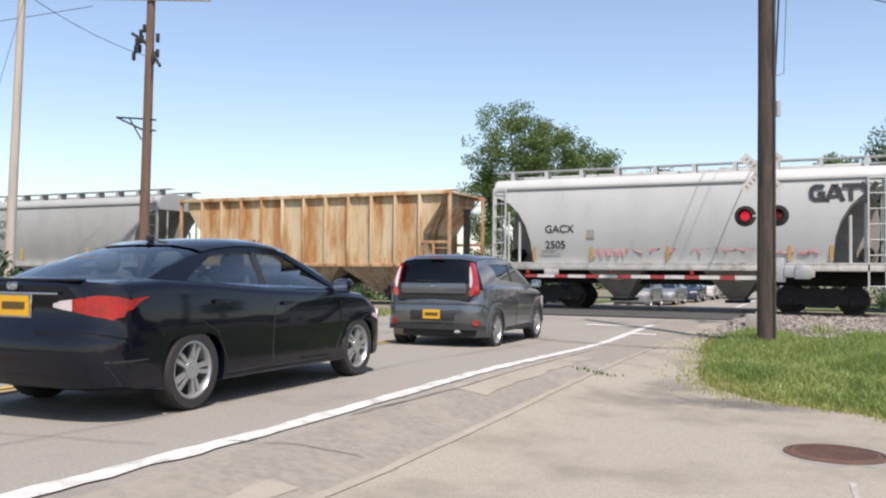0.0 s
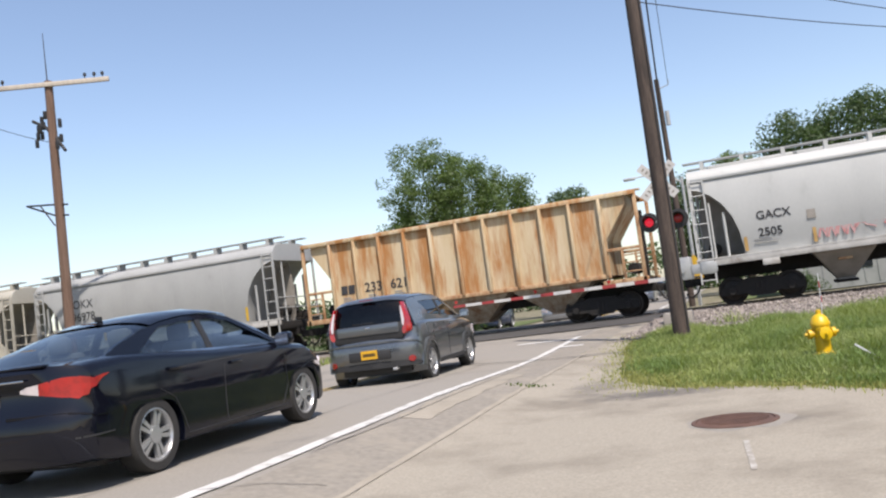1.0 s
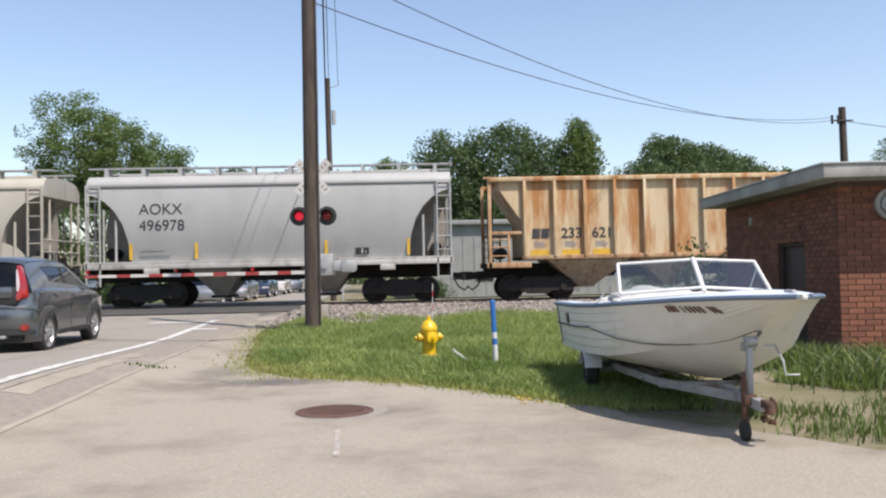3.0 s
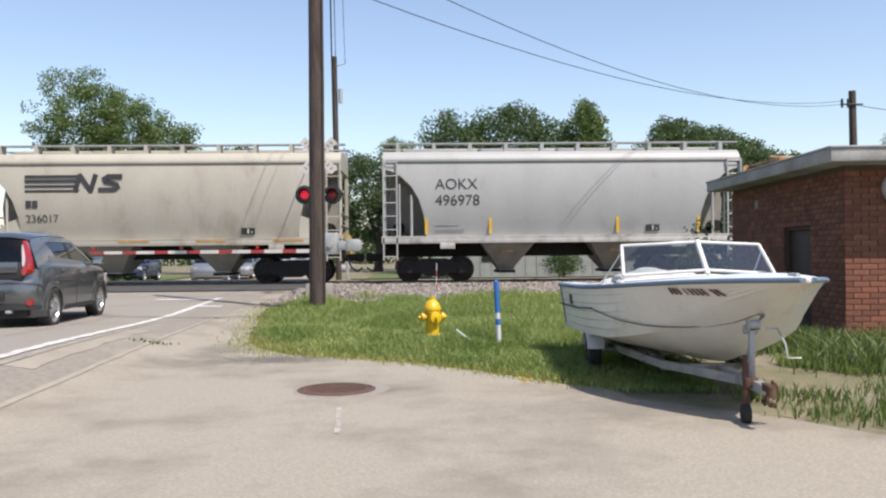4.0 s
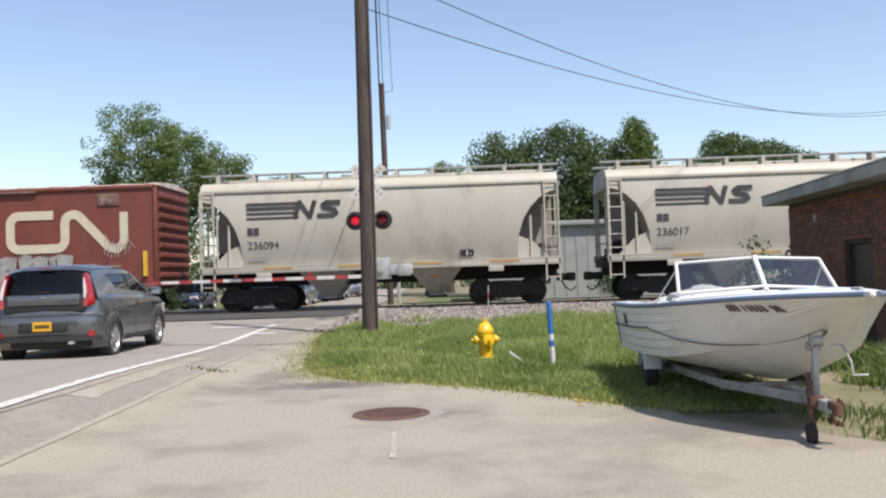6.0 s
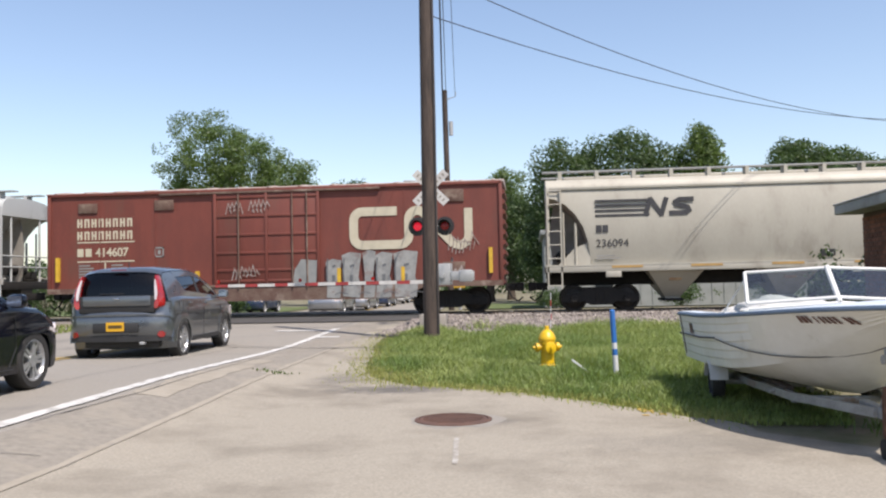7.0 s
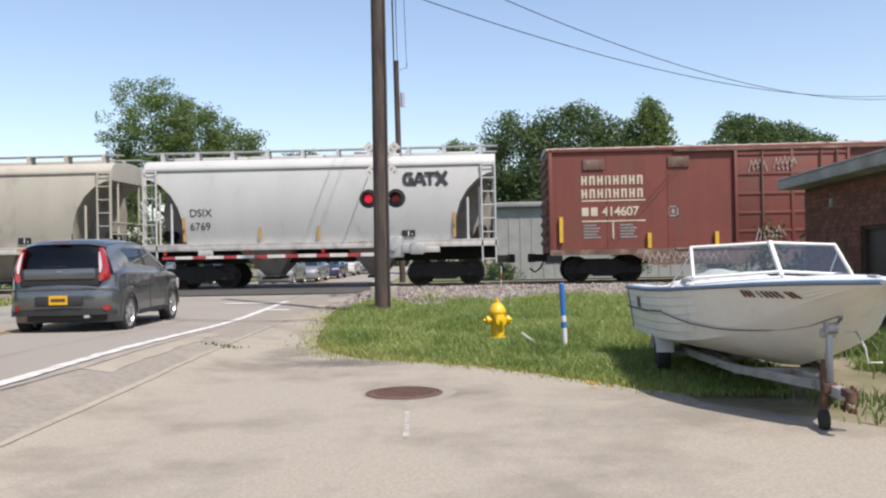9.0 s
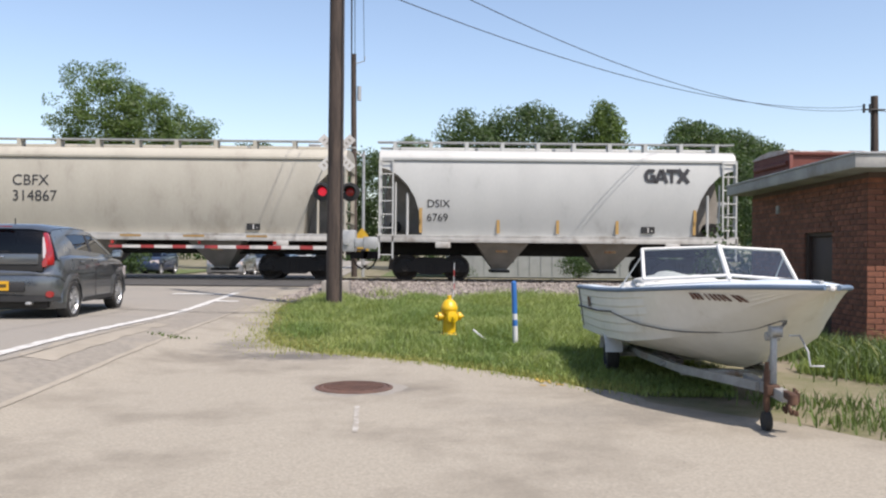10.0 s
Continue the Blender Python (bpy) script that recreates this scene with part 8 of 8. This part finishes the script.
def blades(name, n, place, h0, h1, material, label, seed, width=0.012):
    rng = np.random.default_rng(seed)
    p = place(rng, n)
    n = len(p)
    a = rng.uniform(0, 2 * math.pi, n)
    h = rng.uniform(h0, h1, n) * p[:, 3]
    lean = rng.normal(0, 0.5, (n, 2)) * h[:, None]
    w = np.stack([np.cos(a), np.sin(a)], 1) * width * rng.uniform(0.7, 1.6, (n, 1))
    b = p[:, :3]
    v = np.zeros((n, 5, 3))
    v[:, 0, :2], v[:, 1, :2] = b[:, :2] - w, b[:, :2] + w
    v[:, 0, 2] = v[:, 1, 2] = b[:, 2] - 0.02
    v[:, 2, :2], v[:, 3, :2] = b[:, :2] + w * 0.7 + lean * 0.35, b[:, :2] - w * 0.7 + lean * 0.35
    v[:, 2, 2] = v[:, 3, 2] = b[:, 2] + h * 0.6
    v[:, 4, :2] = b[:, :2] + lean
    v[:, 4, 2] = b[:, 2] + h
    F = []
    for i in range(n):
        o = 5 * i
        F.append((o, o + 1, o + 2, o + 3))
        F.append((o + 3, o + 2, o + 4))
    return mesh_np(name, v.reshape(-1, 3).tolist(), F, material, label, "grass")


def inside_grass(x, y):
    """How far a place lies inside the grass, beyond the edge of the lot."""
    d = np.full(x.shape, 1e9)
    sgn = np.ones(x.shape)
    for (x0, y0), (x1, y1) in zip(EDGE, EDGE[1:]):
        ex, ey = x1 - x0, y1 - y0
        t = np.clip(((x - x0) * ex + (y - y0) * ey) / (ex * ex + ey * ey), 0, 1)
        dx, dy = x - x0 - t * ex, y - y0 - t * ey
        dd = np.hypot(dx, dy)
        s = ex * dy - ey * dx
        near = dd < d
        d = np.where(near, dd, d)
        sgn = np.where(near, np.where(s > 0, 1, -1), sgn)
    return d * sgn


def lawn(rng, n):
    x = rng.uniform(-1.6, 12, n * 2)
    y = 6.3 + (rng.uniform(0, 1, n * 2) ** 1.15) * 18.5
    d = inside_grass(x, y)
    patch = np.array([noise.noise((a * 0.8, b * 0.8, 2)) for a, b in zip(x, y)])
    bare = ((x > 3.7) & (y < 9.0) & (patch < 0.15)) | ((x > 4.9) & (y < 12.4) & (patch < 0.30)) | ((x > 4.75) & (y < 9.4 + 1.2 * patch))
    keep = (d > np.where(y > 12, 0.42, 0.14) + np.where(y > 12, 0.28, 0.16) * rng.normal(0, 1, n * 2)) & ~((x > 7.4) & (y > 11.9) & (y < 17)) & ~bare & (y < 21.0 + 1.8 * patch + rng.normal(0, 0.6, n * 2))
    x, y, d, patch = x[keep][:n], y[keep][:n], d[keep][:n], patch[keep][:n]
    tall = np.clip(0.35 + d * 0.35, 0.3, 1.0) * (0.85 + 1.0 * patch)
    tall = tall * np.where(y > 17, 1.1, 1.0) * np.where((x > 3.4) & (y < 12), 0.5, 1.0) * np.where((x > 4.9) & (y < 10.5), 0.6, 1.0)
    z = np.array([gz(b) for b in y])
    return np.stack([x, y, z, tall], 1)


blades("grass", 240000, lawn, 0.07, 0.25, M["grass"], "uncut green grass verge", 61, 0.0055)


def fringe(rng, n):
    k = rng.integers(0, 12, n * 2)
    f = rng.uniform(0, 1, n * 2)
    E = np.array(EDGE)
    p = E[k] + (E[k + 1] - E[k]) * f[:, None] + rng.normal(0, 1, (n * 2, 2)) * np.where(E[k][:, 1:] > 12, 0.30, 0.15) + (0.14, 0.05)
    ok = (p[:, 1] > 9) & (p[:, 1] < 22)
    p = p[ok][:n]
    return np.stack([p[:, 0], p[:, 1], np.array([gz(b) for b in p[:, 1]]), np.full(len(p), 0.5)], 1)


blades("dry_grass", 9000, fringe, 0.03, 0.12, M["dry_grass"], "dry yellowed grass along the pavement", 62, 0.005)


def weeds(rng, n):
    c = np.array([(7.1, 11.6), (7.6, 11.2), (8.2, 11.4), (6.6, 12.2), (6.9, 10.4), (6.6, 7.3), (7.3, 8.6), (6.4, 13.4), (8.9, 11.3), (7.8, 9.6)])
    k = rng.integers(0, len(c), n)
    p = c[k] + rng.normal(0, 0.32, (n, 2))
    ok = ~((p[:, 0] > 7.4) & (p[:, 1] > 11.9))
    p = p[ok]
    return np.stack([p[:, 0], p[:, 1], np.array([gz(b) for b in p[:, 1]]), np.where(p[:, 1] > 9, 1.0, 0.45)], 1)


blades("tall_weeds", 11000, weeds, 0.08, 0.34, M["weed"], "tall weeds and grass by the brick wall", 63, 0.009)


def tufts(rng, n):
    c = np.array([(5.2, 7.75), (5.6, 7.45), (6.0, 7.9), (6.5, 7.5), (5.5, 8.5), (6.3, 8.7), (6.9, 8.0), (5.0, 8.7), (7.3, 7.4)])
    p = c[rng.integers(0, len(c), n)] + rng.normal(0, 0.2, (n, 2))
    return np.stack([p[:, 0], p[:, 1], np.array([gz(b) for b in p[:, 1]]), np.ones(n)], 1)


blades("grass_tufts", 1200, tufts, 0.04, 0.13, M["weed"], "sparse grass tufts on bare soil by the boat", 67, 0.007)
blades("dry_stalks", 420, weeds, 0.15, 0.45, M["dry_grass"], "dry brown weed stalks by the wall", 64, 0.007)


def verge(rng, n):
    x = rng.uniform(-30, -10.6, n)
    y = rng.uniform(8.5, 26, n)
    ok = x < np.array([lx(b) for b in y]) - ROAD_W - 0.1
    x, y = x[ok], y[ok]
    return np.stack([x, y, np.array([gh(a, b) for a, b in zip(x, y)]), np.full(len(x), 0.6)], 1)


blades("verge_grass", 16000, verge, 0.10, 0.25, M["grass"], "short green roadside grass", 65, 0.02)


def weed_tuft(rng, n):
    p = np.array([(-1.78, 12.9)]) + rng.normal(0, 1, (n, 2)) * (0.16, 0.07)
    return np.stack([p[:, 0], p[:, 1], np.array([gh(a, b) for a, b in p]), np.full(n, 0.4)], 1)


blades("weed_tuft", 60, weed_tuft, 0.04, 0.14, M["weed"], "small weed tuft growing from the joint", 66)

# ---- brick building ----
BX, BY0, BY1, BW, BH = 7.47, 12.0, 16.75, 7.0, 2.40
house = thing("brick_building", "small flat-roofed red brick utility building", "building", pose(BX, BY0, 0, 0, 0, -3.3))
DOOR = (1.11, 2.16, 1.65)                     # along the side wall, and its height
# walls: mortar cores, the side wall with a door opening
bm = bmesh.new()
box(bm, (0.012, 0.012, -0.3), (0.2, DOOR[0], BH))
box(bm, (0.012, DOOR[1], -0.3), (0.2, BY1 - BY0, BH))
box(bm, (0.012, DOOR[0], DOOR[2]), (0.2, DOOR[1], BH))
side = part("side_wall", bm, M["mortar"], house)
bm = bmesh.new()
box(bm, (0.2, 0.012, -0.3), (BW, 0.2, BH))
front = part("front_wall", bm, M["mortar"], house)
bm = bmesh.new()
box(bm, (0.2, BY1 - BY0 - 0.2, -0.3), (BW, BY1 - BY0, BH))
box(bm, (BW - 0.2, 0.2, -0.3), (BW, BY1 - BY0 - 0.2, BH))
part("rear_wall", bm, M["brick"], house)
bm = bmesh.new()
box(bm, (-0.40, -0.55, BH), (BW + 0.24, BY1 - BY0 + 0.24, BH + 0.17), 0.012)
part("roof_fascia", bm, M["fascia"], house, "weathered grey roof fascia")
bm = bmesh.new()
box(bm, (-0.42, -0.57, BH + 0.17), (BW + 0.26, BY1 - BY0 + 0.26, BH + 0.195), 0.004)
part("roof_edge", bm, M["galv"], house, "thin metal roof edge")
bm = bmesh.new()
box(bm, (0.10, DOOR[0], -0.1), (0.16, DOOR[1], DOOR[2]), 0.006)
door_ob = part("door", bm, M["brown_door"], house, "dark brown steel door")
bm = bmesh.new()
for y in (DOOR[0], DOOR[1] - 0.05):
    box(bm, (0.05, y, -0.1), (0.17, y + 0.05, DOOR[2]))
box(bm, (0.05, DOOR[0] + 0.05, DOOR[2] - 0.05), (0.17, DOOR[1] - 0.05, DOOR[2]))
part("door_frame", bm, M["brown_door"], door_ob)
bm = bmesh.new()
rod(bm, (0.10, DOOR[0] + 0.13, 0.75), (0.03, DOOR[0] + 0.13, 0.75), 0.03, n=12)
part("door_knob", bm, M["galv"], door_ob)
bm = bmesh.new()
box(bm, (-0.02, 3.28, 2.0), (0.012, 3.42, 2.14), 0.004)
part("wall_plate", bm, M["fascia"], house, "small grey wall plate")
lampb = thing("wall_lamp", "round grey bulkhead lamp with a ribbed pale lens on brick", "wall lamp", pose(BX + 0.68, BY0 - 0.04, 2.09, 0, 0, -3.3))
bm = lathe(bmesh.new(), [(0.215, 0.0), (0.218, 0.045), (0.205, 0.065), (0.165, 0.07), (0.155, 0.05), (0.13, 0.045)], 32, pose(0, 0, 0, 90, 0, 0))
part("lamp_body", bm, M["fascia"], lampb, "weathered grey mounting ring")
bm = lathe(bmesh.new(), [(0.14, 0.045), (0.14, 0.10), (0.128, 0.11), (0.12, 0.105), (0.112, 0.125), (0.098, 0.128), (0.09, 0.12), (0.08, 0.145), (0.062, 0.15), (0.002, 0.158)], 32, pose(0, 0, 0, 90, 0, 0))
part("lamp_lens", bm, M["lamp_lens"], lampb, "ribbed pale lens")
# old splashes of white paint on the front bricks
for x, z, w, h in ((0.66, 0.70, 0.035, 0.055), (0.685, 0.585, 0.05, 0.035), (0.60, 0.62, 0.02, 0.02)):
    bm = bmesh.new()
    box(bm, (x - w / 2, -0.009, z - h / 2), (x + w / 2, -0.004, z + h / 2), 0.002)
    part("paint_splash", bm, M["white_line"], front, "white paint splash")


def brick_mesh(lx_, ly_, lz_):
    bm = bmesh.new()
    box(bm, (-lx_ / 2, -ly_ / 2, -lz_ / 2), (lx_ / 2, ly_ / 2, lz_ / 2))
    me = bpy.data.meshes.new("brick")
    bmesh.ops.recalc_face_normals(bm, faces=bm.faces)
    bm.to_mesh(me)
    bm.free()
    me.materials.append(M["brick"])
    return me


BL, BHT, JT = 0.20, 0.064, 0.012
face_side, face_front, half_side, half_front = brick_mesh(0.03, BL, BHT), brick_mesh(BL, 0.03, BHT), brick_mesh(0.03, 0.094, BHT), brick_mesh(0.094, 0.03, BHT)
rngb = random.Random(9)
rest = bmesh.new()
count = 0
rows = int((BH + 0.1) / (BHT + JT))
for wall_name, length in (("side", BY1 - BY0), ("front", 3.4)):
    made = 0
    for r in range(rows):
        z = -0.1 + (r + 0.5) * (BHT + JT)
        if z + BHT / 2 > BH:
            continue
        off = 0.0 if r % 2 else (BL + JT) / 2
        k = 0
        y = -off
        while y < length:
            a, b = max(0.0, y), min(length, y + BL)
            y += BL + JT
            if b - a < 0.03:
                continue
            if wall_name == "side" and b > DOOR[0] - 0.005 and a < DOOR[1] + 0.005 and z < DOOR[2] + 0.03:
                if a < DOOR[0] - 0.04:
                    b = DOOR[0]
                elif b > DOOR[1] + 0.04:
                    a = DOOR[1]
                else:
                    continue
            mid, ln = (a + b) / 2, b - a
            j = rngb.uniform(-0.0025, 0.0025)
            near = (wall_name == "side" and mid < 1.03 and made < 190) or (wall_name == "front" and mid < 0.95 and made < 150)
            whole = abs(ln - BL) < 0.001
            half = abs(ln - (BL - off)) < 0.002 and not whole
            if near and (whole or half):
                me = (face_side if whole else half_side) if wall_name == "side" else (face_front if whole else half_front)
                ob = new("brick", me)
                ob.parent = side if wall_name == "side" else front
                ob.location = (0.012 + j, mid, z) if wall_name == "side" else (mid, 0.012 + j, z)
                made += 1
            elif wall_name == "side":
                box(rest, (-0.003 + j, a, z - BHT / 2), (0.027 + j, b, z + BHT / 2))
            else:
                box(rest, (a, -0.003 + j, z - BHT / 2), (b, 0.027 + j, z + BHT / 2))
rb = link("brick_rest", rest, M["brick"], house)
tagged(rb, "red bricks of the remaining wall", kind="stuff")


# ---- what moves ----
SPEED = 9.62


def motions():
    wheel_rows = []
    for i in range(151):
        wheel_rows.append((i / 15, i / 15 * SPEED / 0.43))
    for car, x0 in train:
        walk(car, [(t / 2, pose(x0 + SPEED * t / 2, TRACK_Y, RAIL)) for t in range(21)])
    for w, x in bogie_wheels:
        walk(w, [(t, pose(x, 0, 0.43, 0, math.degrees(a), 0)) for t, a in wheel_rows])


motions()
